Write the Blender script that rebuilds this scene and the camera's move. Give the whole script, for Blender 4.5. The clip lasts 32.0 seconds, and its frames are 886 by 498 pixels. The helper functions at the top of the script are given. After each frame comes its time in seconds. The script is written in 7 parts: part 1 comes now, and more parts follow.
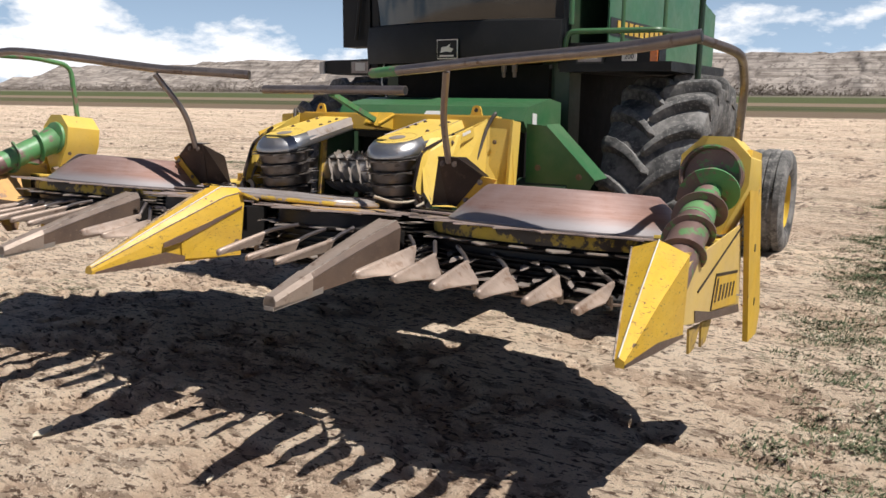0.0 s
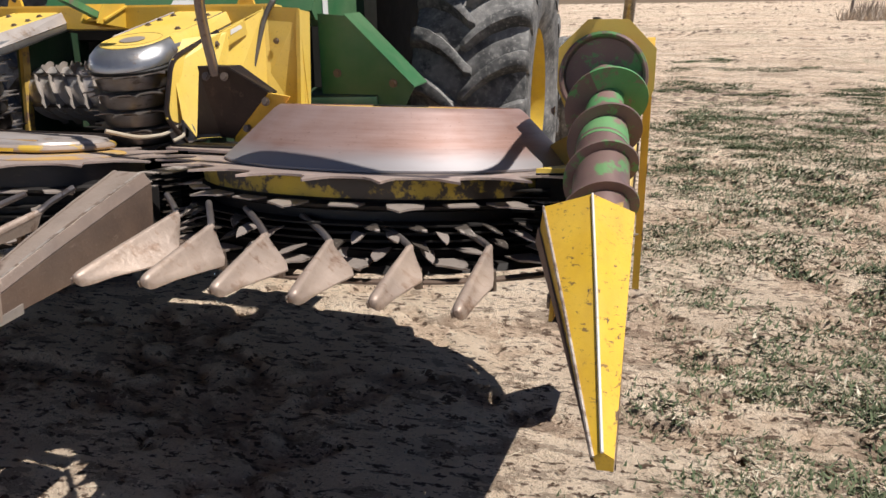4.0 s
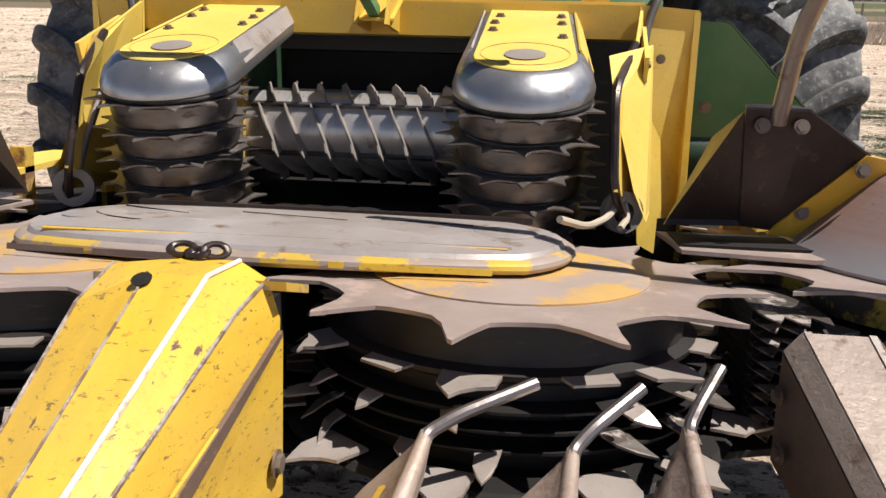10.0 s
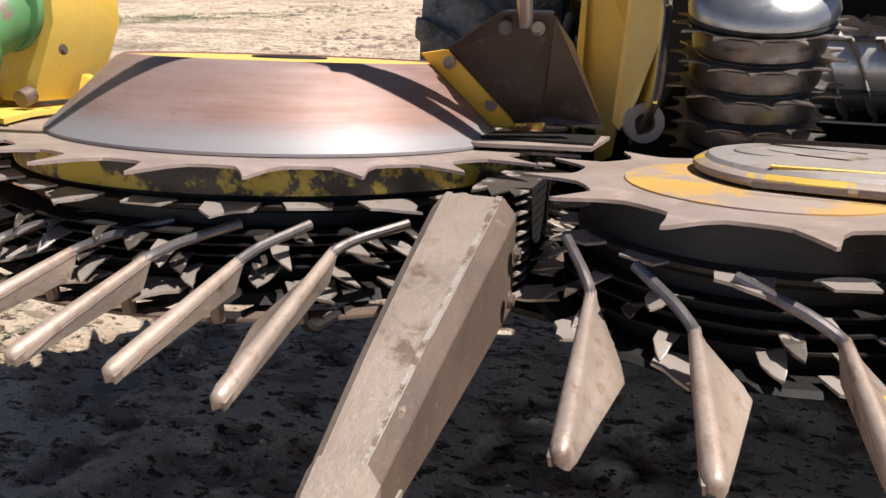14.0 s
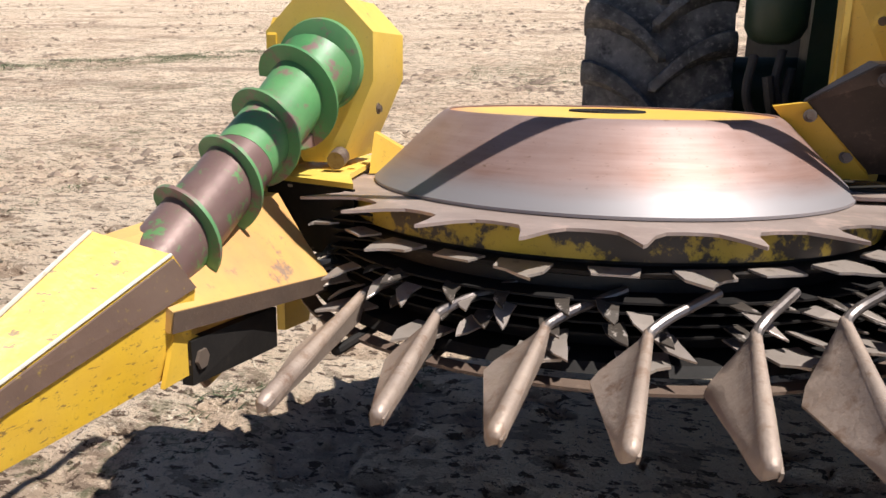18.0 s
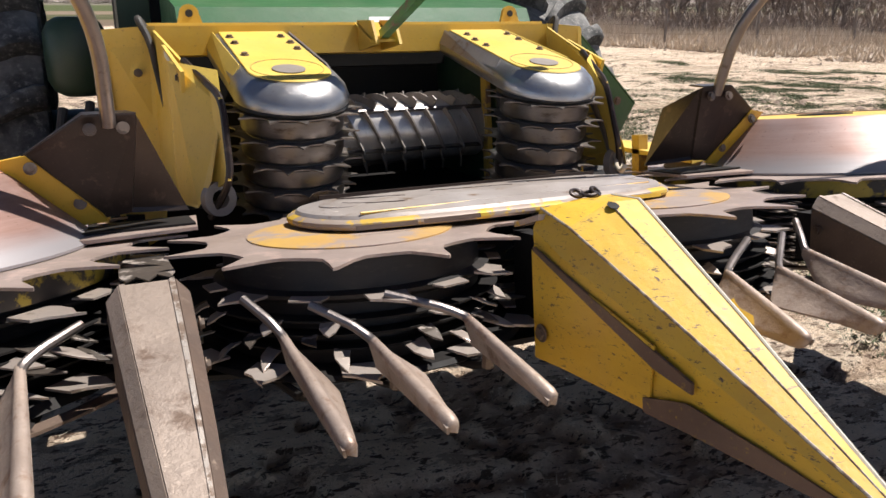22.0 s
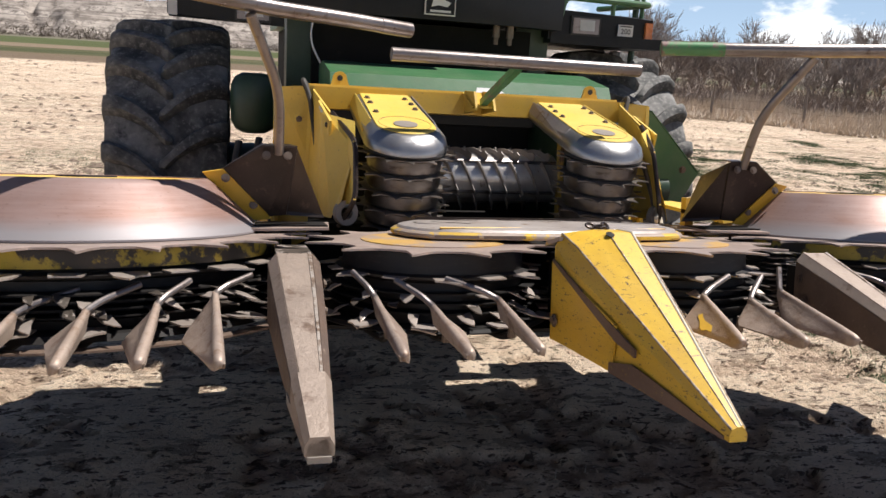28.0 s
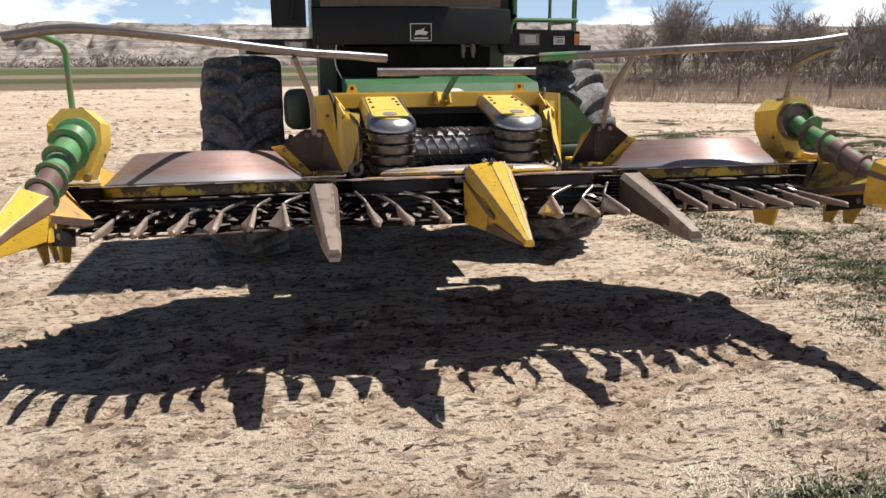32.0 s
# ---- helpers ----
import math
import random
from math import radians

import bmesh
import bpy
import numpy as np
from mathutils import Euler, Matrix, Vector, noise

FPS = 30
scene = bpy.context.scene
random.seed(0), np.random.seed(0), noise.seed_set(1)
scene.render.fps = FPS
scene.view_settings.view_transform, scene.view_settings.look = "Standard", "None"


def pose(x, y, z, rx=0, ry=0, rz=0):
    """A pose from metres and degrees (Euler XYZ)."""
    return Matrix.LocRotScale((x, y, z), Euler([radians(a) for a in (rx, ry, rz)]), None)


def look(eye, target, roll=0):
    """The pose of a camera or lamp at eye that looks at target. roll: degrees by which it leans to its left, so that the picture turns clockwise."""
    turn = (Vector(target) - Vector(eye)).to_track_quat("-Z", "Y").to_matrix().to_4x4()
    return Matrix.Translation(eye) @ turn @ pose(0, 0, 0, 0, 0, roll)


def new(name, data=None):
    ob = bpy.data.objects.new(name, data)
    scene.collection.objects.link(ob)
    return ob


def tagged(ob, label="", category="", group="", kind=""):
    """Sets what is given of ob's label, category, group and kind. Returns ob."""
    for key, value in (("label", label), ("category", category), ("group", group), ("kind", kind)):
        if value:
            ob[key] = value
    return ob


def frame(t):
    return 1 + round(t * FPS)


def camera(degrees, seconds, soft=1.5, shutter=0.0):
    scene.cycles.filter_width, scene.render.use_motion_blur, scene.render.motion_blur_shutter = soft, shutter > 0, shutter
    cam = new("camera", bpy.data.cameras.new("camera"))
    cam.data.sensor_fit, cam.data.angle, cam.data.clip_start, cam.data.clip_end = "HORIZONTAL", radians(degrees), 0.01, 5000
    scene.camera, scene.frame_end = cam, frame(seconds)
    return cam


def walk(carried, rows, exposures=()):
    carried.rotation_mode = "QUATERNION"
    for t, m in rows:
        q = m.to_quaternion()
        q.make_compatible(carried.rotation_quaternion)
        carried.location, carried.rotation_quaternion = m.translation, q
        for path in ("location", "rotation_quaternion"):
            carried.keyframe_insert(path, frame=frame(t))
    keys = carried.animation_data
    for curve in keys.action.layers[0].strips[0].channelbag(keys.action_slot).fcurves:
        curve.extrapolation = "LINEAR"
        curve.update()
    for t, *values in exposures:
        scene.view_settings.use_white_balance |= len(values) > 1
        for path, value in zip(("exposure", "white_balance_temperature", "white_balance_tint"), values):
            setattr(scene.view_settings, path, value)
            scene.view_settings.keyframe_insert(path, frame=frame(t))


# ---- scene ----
cam = camera(58.9, 32.0)
PATH = [
    (0.0, look((2.837, -3.521, 1.546), (2.328, -2.682, 1.353), 0.45)),
    (0.5, look((2.832, -3.504, 1.540), (2.331, -2.662, 1.343), 0.47)),
    (1.0, look((2.832, -3.498, 1.538), (2.345, -2.649, 1.333), 0.49)),
    (1.5, look((2.838, -3.489, 1.539), (2.370, -2.632, 1.324), 0.41)),
    (2.0, look((2.810, -3.469, 1.530), (2.368, -2.603, 1.299), 0.26)),
    (2.5, look((2.755, -3.312, 1.501), (2.344, -2.435, 1.254), -0.28)),
    (3.0, look((2.610, -3.015, 1.496), (2.245, -2.124, 1.227), -0.39)),
    (3.5, look((2.430, -2.814, 1.496), (2.120, -1.909, 1.204), -0.83)),
    (5.5, look((1.804, -2.023, 1.434), (1.733, -1.095, 1.069), 0.34)),
    (6.0, look((1.593, -1.965, 1.436), (1.540, -1.035, 1.073), 0.42)),
    (6.5, look((1.432, -1.909, 1.434), (1.383, -0.978, 1.073), 0.56)),
    (7.0, look((1.315, -1.843, 1.433), (1.262, -0.909, 1.077), 0.52)),
    (7.5, look((1.173, -1.848, 1.448), (1.104, -0.914, 1.097), 0.68)),
    (8.0, look((0.953, -1.940, 1.443), (0.877, -1.003, 1.102), 0.80)),
    (8.5, look((0.794, -1.944, 1.429), (0.705, -1.004, 1.099), 1.01)),
    (9.0, look((0.652, -1.855, 1.418), (0.552, -0.914, 1.093), 1.08)),
    (9.5, look((0.543, -1.771, 1.422), (0.434, -0.828, 1.106), 0.90)),
    (10.0, look((0.431, -1.776, 1.437), (0.325, -0.830, 1.130), 1.05)),
    (10.5, look((0.300, -1.842, 1.445), (0.197, -0.893, 1.148), 1.29)),
    (11.0, look((0.241, -1.871, 1.450), (0.129, -0.922, 1.156), 1.56)),
    (11.5, look((0.215, -1.875, 1.452), (0.074, -0.931, 1.154), 1.71)),
    (12.0, look((0.156, -1.903, 1.440), (-0.026, -0.971, 1.125), 1.72)),
    (12.5, look((0.025, -1.927, 1.421), (-0.196, -1.012, 1.083), 1.57)),
    (13.0, look((-0.163, -1.843, 1.392), (-0.410, -0.943, 1.034), 1.12)),
    (13.5, look((-0.350, -1.850, 1.405), (-0.596, -0.954, 1.037), 0.13)),
    (14.0, look((-0.549, -1.925, 1.415), (-0.822, -1.041, 1.035), -0.28)),
    (14.5, look((-0.793, -1.990, 1.443), (-1.061, -1.113, 1.044), 0.95)),
    (15.0, look((-1.025, -1.939, 1.413), (-1.305, -1.064, 1.019), 0.35)),
    (15.5, look((-1.210, -1.900, 1.405), (-1.503, -1.027, 1.017), -0.47)),
    (17.5, look((-1.462, -2.086, 1.459), (-1.728, -1.189, 1.106), -0.62)),
    (18.0, look((-1.405, -2.081, 1.468), (-1.639, -1.172, 1.122), -1.01)),
    (18.5, look((-1.367, -2.088, 1.472), (-1.542, -1.162, 1.138), -1.05)),
    (19.0, look((-1.335, -2.089, 1.474), (-1.441, -1.149, 1.149), -0.95)),
    (19.5, look((-1.296, -2.087, 1.474), (-1.327, -1.140, 1.155), -0.89)),
    (20.0, look((-1.226, -2.091, 1.475), (-1.184, -1.143, 1.160), -0.80)),
    (20.5, look((-1.123, -2.122, 1.482), (-1.003, -1.180, 1.169), -0.57)),
    (21.0, look((-1.025, -2.157, 1.478), (-0.821, -1.228, 1.170), -0.32)),
    (21.5, look((-0.962, -2.179, 1.485), (-0.665, -1.275, 1.179), -0.13)),
    (22.0, look((-0.930, -2.166, 1.481), (-0.533, -1.296, 1.186), 0.24)),
    (22.5, look((-0.912, -2.175, 1.488), (-0.418, -1.354, 1.203), 0.34)),
    (23.0, look((-0.899, -2.181, 1.485), (-0.318, -1.415, 1.209), 0.36)),
    (23.5, look((-0.875, -2.193, 1.481), (-0.233, -1.475, 1.212), 0.42)),
    (24.0, look((-0.851, -2.207, 1.473), (-0.180, -1.514, 1.210), 0.40)),
    (24.5, look((-0.869, -2.208, 1.477), (-0.208, -1.505, 1.214), 0.22)),
    (25.0, look((-0.908, -2.194, 1.488), (-0.292, -1.452, 1.222), 0.32)),
    (25.5, look((-0.923, -2.200, 1.489), (-0.376, -1.406, 1.226), 0.51)),
    (26.0, look((-0.924, -2.234, 1.479), (-0.448, -1.391, 1.227), 0.78)),
    (26.5, look((-0.960, -2.305, 1.436), (-0.544, -1.425, 1.208), 2.28)),
    (28.5, look((-1.083, -3.153, 1.567), (-0.855, -2.206, 1.339), 3.31)),
    (29.0, look((-1.148, -3.412, 1.512), (-0.936, -2.459, 1.294), 2.85)),
    (30.0, look((-0.950, -3.950, 1.540), (-0.783, -2.992, 1.307), 0.90)),
    (31.0, look((-0.990, -4.500, 1.580), (-0.809, -3.543, 1.352), -0.20)),
    (32.0, look((-1.050, -4.850, 1.600), (-0.859, -3.895, 1.373), -0.40)),
]
walk(cam, PATH, [(0.0, 0.20), (3.0, 0.22), (6.0, 0.58), (10.0, 0.55), (14.0, 0.66), (18.0, 0.52), (20.0, 0.68), (22.0, 0.58), (26.0, 0.55), (29.0, 0.42), (32.0, 0.40)])

# ---- world and sun ----
SUN_DIR = Vector((0.450, 0.030, 0.87)).normalized()
world = bpy.data.worlds.new("sky")
scene.world = world
world.use_nodes = True
wt = world.node_tree
wt.nodes.clear()
w_out = wt.nodes.new("ShaderNodeOutputWorld")
w_bg = wt.nodes.new("ShaderNodeBackground")
w_sky = wt.nodes.new("ShaderNodeTexSky")
w_sky.sky_type = "NISHITA"
w_sky.sun_disc = False
w_sky.sun_elevation = math.asin(SUN_DIR.z)
w_sky.sun_rotation = math.atan2(SUN_DIR.x, SUN_DIR.y)
w_sky.altitude = 2000.0
w_sky.air_density = 0.9
w_tc = wt.nodes.new("ShaderNodeTexCoord")
w_map = wt.nodes.new("ShaderNodeMapping")
w_map.inputs["Scale"].default_value = (1.0, 1.0, 2.2)
w_noise = wt.nodes.new("ShaderNodeTexNoise")
w_noise.inputs["Scale"].default_value = 6.0
w_noise.inputs["Detail"].default_value = 9.0
w_noise.inputs["Roughness"].default_value = 0.58
w_ramp = wt.nodes.new("ShaderNodeValToRGB")
w_ramp.color_ramp.elements[0].position = 0.52
w_ramp.color_ramp.elements[1].position = 0.60
w_mix = wt.nodes.new("ShaderNodeMix")
w_mix.data_type = "RGBA"
w_mix.inputs["B"].default_value = (19.0, 19.2, 19.8, 1)
wt.links.new(w_tc.outputs["Generated"], w_map.inputs["Vector"])
wt.links.new(w_map.outputs["Vector"], w_noise.inputs["Vector"])
w_sep = wt.nodes.new("ShaderNodeSeparateXYZ")
w_low = wt.nodes.new("ShaderNodeMapRange")
w_low.inputs["From Min"].default_value, w_low.inputs["From Max"].default_value = 0.02, 0.20
w_low.inputs["To Min"].default_value, w_low.inputs["To Max"].default_value = 0.085, -0.12
w_mul = wt.nodes.new("ShaderNodeMath")
w_mul.operation = "ADD"
wt.links.new(w_tc.outputs["Generated"], w_sep.inputs[0])
wt.links.new(w_sep.outputs["Z"], w_low.inputs["Value"])
wt.links.new(w_low.outputs["Result"], w_mul.inputs[0])
wt.links.new(w_noise.outputs["Fac"], w_mul.inputs[1])
wt.links.new(w_mul.outputs[0], w_ramp.inputs["Fac"])
wt.links.new(w_ramp.outputs["Color"], w_mix.inputs["Factor"])
w_tint = wt.nodes.new("ShaderNodeMix")
w_tint.data_type, w_tint.blend_type = "RGBA", "MULTIPLY"
w_tint.inputs["Factor"].default_value = 1.0
w_tint.inputs["B"].default_value = (0.78, 0.82, 0.94, 1)
wt.links.new(w_sky.outputs["Color"], w_tint.inputs["A"])
w_haze = wt.nodes.new("ShaderNodeMix")
w_haze.data_type = "RGBA"
w_haze.inputs["B"].default_value = (8.6, 11.6, 15.4, 1)
w_near = wt.nodes.new("ShaderNodeMapRange")
w_near.inputs["From Min"].default_value, w_near.inputs["From Max"].default_value = 0.05, 0.30
w_near.inputs["To Min"].default_value, w_near.inputs["To Max"].default_value = 0.80, 0.0
wt.links.new(w_sep.outputs["Z"], w_near.inputs["Value"])
wt.links.new(w_near.outputs["Result"], w_haze.inputs["Factor"])
wt.links.new(w_tint.outputs["Result"], w_haze.inputs["A"])
wt.links.new(w_haze.outputs["Result"], w_mix.inputs["A"])
wt.links.new(w_mix.outputs["Result"], w_bg.inputs["Color"])
w_bg.inputs["Strength"].default_value = 0.05
wt.links.new(w_bg.outputs["Background"], w_out.inputs["Surface"])

sun_data = bpy.data.lights.new("sun", "SUN")
sun_data.energy = 5.0
sun_data.angle = radians(0.53)
sun_data.color = (1.0, 0.965, 0.92)
sun = new("sun", sun_data)
sun.matrix_world = look(SUN_DIR * 50, (0, 0, 0))


# ---- materials ----
def mat_new(name, rough=0.6, metal=0.0):
    m = bpy.data.materials.new(name)
    m.use_nodes = True
    b = m.node_tree.nodes["Principled BSDF"]
    b.inputs["Roughness"].default_value = rough
    b.inputs["Metallic"].default_value = metal
    return m, m.node_tree, b


def tex_noise(nt, scale, detail=6.0, rough=0.55, stretch=None, coord="Object", offset=0.0):
    tc = nt.nodes.new("ShaderNodeTexCoord")
    mp = nt.nodes.new("ShaderNodeMapping")
    if stretch:
        mp.inputs["Scale"].default_value = stretch
    mp.inputs["Location"].default_value = (offset, offset * 0.7, offset * 1.3)
    n = nt.nodes.new("ShaderNodeTexNoise")
    n.inputs["Scale"].default_value = scale
    n.inputs["Detail"].default_value = detail
    n.inputs["Roughness"].default_value = rough
    nt.links.new(tc.outputs[coord], mp.inputs["Vector"])
    nt.links.new(mp.outputs["Vector"], n.inputs["Vector"])
    return n.outputs["Fac"]


def ramp(nt, fac, lo, hi, c0=(0, 0, 0), c1=(1, 1, 1)):
    r = nt.nodes.new("ShaderNodeValToRGB")
    r.color_ramp.elements[0].position = lo
    r.color_ramp.elements[1].position = hi
    r.color_ramp.elements[0].color = (*c0, 1)
    r.color_ramp.elements[1].color = (*c1, 1)
    nt.links.new(fac, r.inputs["Fac"])
    return r.outputs["Color"]


def mix(nt, fac, a, b, mode="MIX"):
    m = nt.nodes.new("ShaderNodeMix")
    m.data_type = "RGBA"
    m.blend_type = mode
    for key, val in (("Factor", fac), ("A", a), ("B", b)):
        if isinstance(val, (int, float)):
            m.inputs[key].default_value = val
        elif isinstance(val, tuple):
            m.inputs[key].default_value = (*val, 1)
        else:
            nt.links.new(val, m.inputs[key])
    return m.outputs["Result"]


def bump(nt, b, height, strength=0.3, dist=0.01):
    n = nt.nodes.new("ShaderNodeBump")
    n.inputs["Strength"].default_value = strength
    n.inputs["Distance"].default_value = dist
    nt.links.new(height, n.inputs["Height"])
    nt.links.new(n.outputs["Normal"], b.inputs["Normal"])


def worn(name, base, dark, wear, wear_lo=0.62, wear_hi=0.68, rough=0.45, metal=0.0, scale=6.0, grain=90.0,
         dust=0.25, dust_col=(0.42, 0.33, 0.25), bump_s=0.15, stretch=None, spec=0.5, scratch=0.0):
    """Painted or bare metal: tone drift, chips of the layer below, fine specks and a film of dust."""
    m, nt, b = mat_new(name, rough, metal)
    tone = mix(nt, ramp(nt, tex_noise(nt, scale, 5, 0.6, stretch), 0.3, 0.75), base, dark)
    chips = ramp(nt, tex_noise(nt, scale * 2.3, 12, 0.68, stretch, offset=3.1), wear_lo, wear_hi)
    col = mix(nt, chips, tone, wear)
    specks = ramp(nt, tex_noise(nt, grain, 4, 0.7, offset=7.7), 0.60, 0.74)
    col = mix(nt, specks, col, mix(nt, 0.55, col, wear))
    b.inputs["Specular IOR Level"].default_value = spec
    if scratch:
        cuts = ramp(nt, tex_noise(nt, 20.0, 8, 0.70, (1.4, 2.2, 7.0), offset=15.0), 0.600, 0.625)
        col = mix(nt, cuts, col, mix(nt, scratch, col, wear))
    dusty = nt.nodes.new("ShaderNodeMath")
    dusty.operation = "MULTIPLY"
    dusty.inputs[1].default_value = dust
    nt.links.new(ramp(nt, tex_noise(nt, 3.2, 8, 0.62, offset=11.0), 0.35, 0.72), dusty.inputs[0])
    col = mix(nt, dusty.outputs[0], col, dust_col)
    nt.links.new(col, b.inputs["Base Color"])
    r = nt.nodes.new("ShaderNodeMapRange")
    r.inputs["To Min"].default_value = max(0.05, rough - 0.14)
    r.inputs["To Max"].default_value = min(1.0, rough + 0.22)
    nt.links.new(tex_noise(nt, 14, 8, 0.65, stretch, offset=5.0), r.inputs["Value"])
    nt.links.new(r.outputs["Result"], b.inputs["Roughness"])
    bump(nt, b, tex_noise(nt, grain * 0.6, 6, 0.65, offset=1.0), bump_s, 0.004)
    return m


M_YELLOW = worn("yellow_paint", (0.72, 0.445, 0.030), (0.58, 0.34, 0.025), (0.12, 0.065, 0.03), 0.645, 0.68, 0.42, dust=0.2)
M_YELLOW_CHIP = worn("chipped_yellow_paint", (0.72, 0.445, 0.028), (0.60, 0.345, 0.022), (0.10, 0.055, 0.03), 0.640, 0.665, 0.42, dust=0.18, scale=8.0, grain=70, stretch=(3.0, 0.6, 2.0), bump_s=0.25, scratch=0.8)
M_YELLOW_PALE = worn("faded_and_lit_yellow_paint", (0.76, 0.54, 0.10), (0.68, 0.45, 0.055), (0.16, 0.09, 0.04), 0.69, 0.72, 0.5, dust=0.22)
M_YELLOW_RUST = worn("rusting_yellow_paint", (0.62, 0.40, 0.04), (0.42, 0.26, 0.04), (0.19, 0.10, 0.06), 0.50, 0.58, 0.6, dust=0.3)
M_GREEN = worn("green_paint", (0.030, 0.150, 0.052), (0.024, 0.115, 0.042), (0.02, 0.05, 0.02), 0.70, 0.74, 0.36, dust=0.16, scale=3.0)
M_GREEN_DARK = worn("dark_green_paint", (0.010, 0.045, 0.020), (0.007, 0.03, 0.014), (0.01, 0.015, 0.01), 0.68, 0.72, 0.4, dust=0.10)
M_GREEN_WORN = worn("scuffed_green_paint", (0.10, 0.30, 0.10), (0.035, 0.17, 0.06), (0.20, 0.115, 0.105), 0.53, 0.60, 0.42, dust=0.2, scale=5.0)
M_AUGER = worn("auger_worn_paint", (0.19, 0.11, 0.10), (0.13, 0.075, 0.07), (0.09, 0.25, 0.08), 0.55, 0.60, 0.38, metal=0.25, dust=0.15, scale=7.0)
M_STEEL = worn("dusty_bare_steel", (0.29, 0.255, 0.23), (0.20, 0.172, 0.15), (0.13, 0.09, 0.07), 0.60, 0.70, 0.50, metal=0.15, dust=0.5, dust_col=(0.37, 0.30, 0.24))
M_STEEL_PALE = worn("polished_cutter_steel", (0.50, 0.43, 0.385), (0.33, 0.275, 0.24), (0.09, 0.065, 0.052), 0.56, 0.64, 0.36, metal=0.45, dust=0.25)
M_DISC = worn("worn_disc_steel", (0.45, 0.355, 0.315), (0.29, 0.215, 0.185), (0.54, 0.40, 0.345), 0.53, 0.64, 0.40, metal=0.35, dust=0.30, scale=6.0)
# grimy steel taken near black so recesses and undersides hold their shade
M_BLACK = worn("grimy_steel_with_shade", (0.014, 0.012, 0.011), (0.009, 0.008, 0.008), (0.04, 0.03, 0.025), 0.62, 0.74, 0.65, dust=0.06, dust_col=(0.10, 0.08, 0.065), spec=0.25)
M_DRUM = worn("dark_drum_paint", (0.022, 0.019, 0.018), (0.014, 0.012, 0.012), (0.06, 0.045, 0.038), 0.58, 0.68, 0.5, metal=0.2, dust=0.15, dust_col=(0.11, 0.085, 0.07), stretch=(1, 1, 5))
# dark patches enlarged to paint the shade under the toothed disc
M_RING = worn("patchy_yellow_ring_with_shade", (0.50, 0.36, 0.03), (0.28, 0.20, 0.025), (0.035, 0.026, 0.02), 0.44, 0.49, 0.5, dust=0.1, scale=4.0)
M_BRACKET = worn("brown_black_plate", (0.046, 0.030, 0.025), (0.022, 0.016, 0.014), (0.10, 0.065, 0.052), 0.58, 0.70, 0.32, metal=0.5, dust=0.05, scale=8.0)
# dark underbody colour, deepened to paint the shade below the cab
M_UNDER_SHADE = worn("underbody_painted_shade", (0.010, 0.010, 0.010), (0.006, 0.007, 0.006), (0.02, 0.018, 0.016), 0.62, 0.72, 0.8, dust=0.02, spec=0.12)
M_CHROME = worn("polished_cap_steel", (0.44, 0.44, 0.45), (0.31, 0.30, 0.30), (0.22, 0.15, 0.11), 0.58, 0.70, 0.30, metal=0.85, dust=0.22, scale=5.0)
M_PIPE = worn("worn_pipe_steel", (0.27, 0.24, 0.23), (0.17, 0.14, 0.13), (0.10, 0.065, 0.05), 0.58, 0.68, 0.30, metal=0.75, dust=0.15, scale=9.0)
M_COVER = worn("scratched_cover_steel", (0.52, 0.465, 0.435), (0.35, 0.30, 0.275), (0.24, 0.15, 0.09), 0.56, 0.66, 0.40, metal=0.45, dust=0.3)
M_FEED = worn("feed_roll_steel", (0.20, 0.185, 0.18), (0.075, 0.066, 0.060), (0.05, 0.038, 0.030), 0.56, 0.68, 0.30, metal=0.85, dust=0.10, stretch=(1, 1, 3))
M_COLLAR = worn("dark_collar_steel", (0.20, 0.175, 0.16), (0.085, 0.072, 0.065), (0.36, 0.31, 0.28), 0.56, 0.64, 0.36, metal=0.6, dust=0.12)
M_COVER_RIM = worn("rim_with_paint_remains", (0.40, 0.325, 0.28), (0.27, 0.195, 0.155), (0.62, 0.39, 0.04), 0.50, 0.54, 0.45, metal=0.25, dust=0.2, scale=4.0)
M_ROLL = worn("bright_roll_steel", (0.62, 0.59, 0.57), (0.44, 0.41, 0.39), (0.12, 0.09, 0.07), 0.60, 0.70, 0.30, metal=0.65, dust=0.2, stretch=(1, 1, 3))
M_DARKPLASTIC = worn("black_plastic", (0.012, 0.013, 0.014), (0.008, 0.009, 0.010), (0.04, 0.04, 0.04), 0.72, 0.8, 0.42, dust=0.04, dust_col=(0.16, 0.14, 0.12), spec=0.25)
M_RIM = worn("wheel_yellow", (0.68, 0.47, 0.03), (0.5, 0.33, 0.03), (0.2, 0.13, 0.05), 0.66, 0.72, 0.5, dust=0.3)
M_HOSE = worn("hose_rubber", (0.02, 0.02, 0.02), (0.012, 0.012, 0.012), (0.10, 0.09, 0.08), 0.66, 0.74, 0.6, dust=0.2)
M_ROPE = worn("frayed_rope", (0.50, 0.43, 0.33), (0.34, 0.28, 0.2), (0.2, 0.15, 0.1), 0.6, 0.7, 0.9, dust=0.2, grain=140)
M_WHITE = worn("white_sticker", (0.75, 0.74, 0.72), (0.66, 0.65, 0.62), (0.4, 0.38, 0.35), 0.68, 0.74, 0.5, dust=0.1)
M_INK = worn("black_ink", (0.02, 0.02, 0.02), (0.015, 0.015, 0.015), (0.06, 0.06, 0.06), 0.7, 0.8, 0.5, dust=0.05)
M_LENS = worn("lamp_lens", (0.62, 0.62, 0.60), (0.45, 0.45, 0.44), (0.3, 0.28, 0.25), 0.66, 0.74, 0.15, dust=0.2)
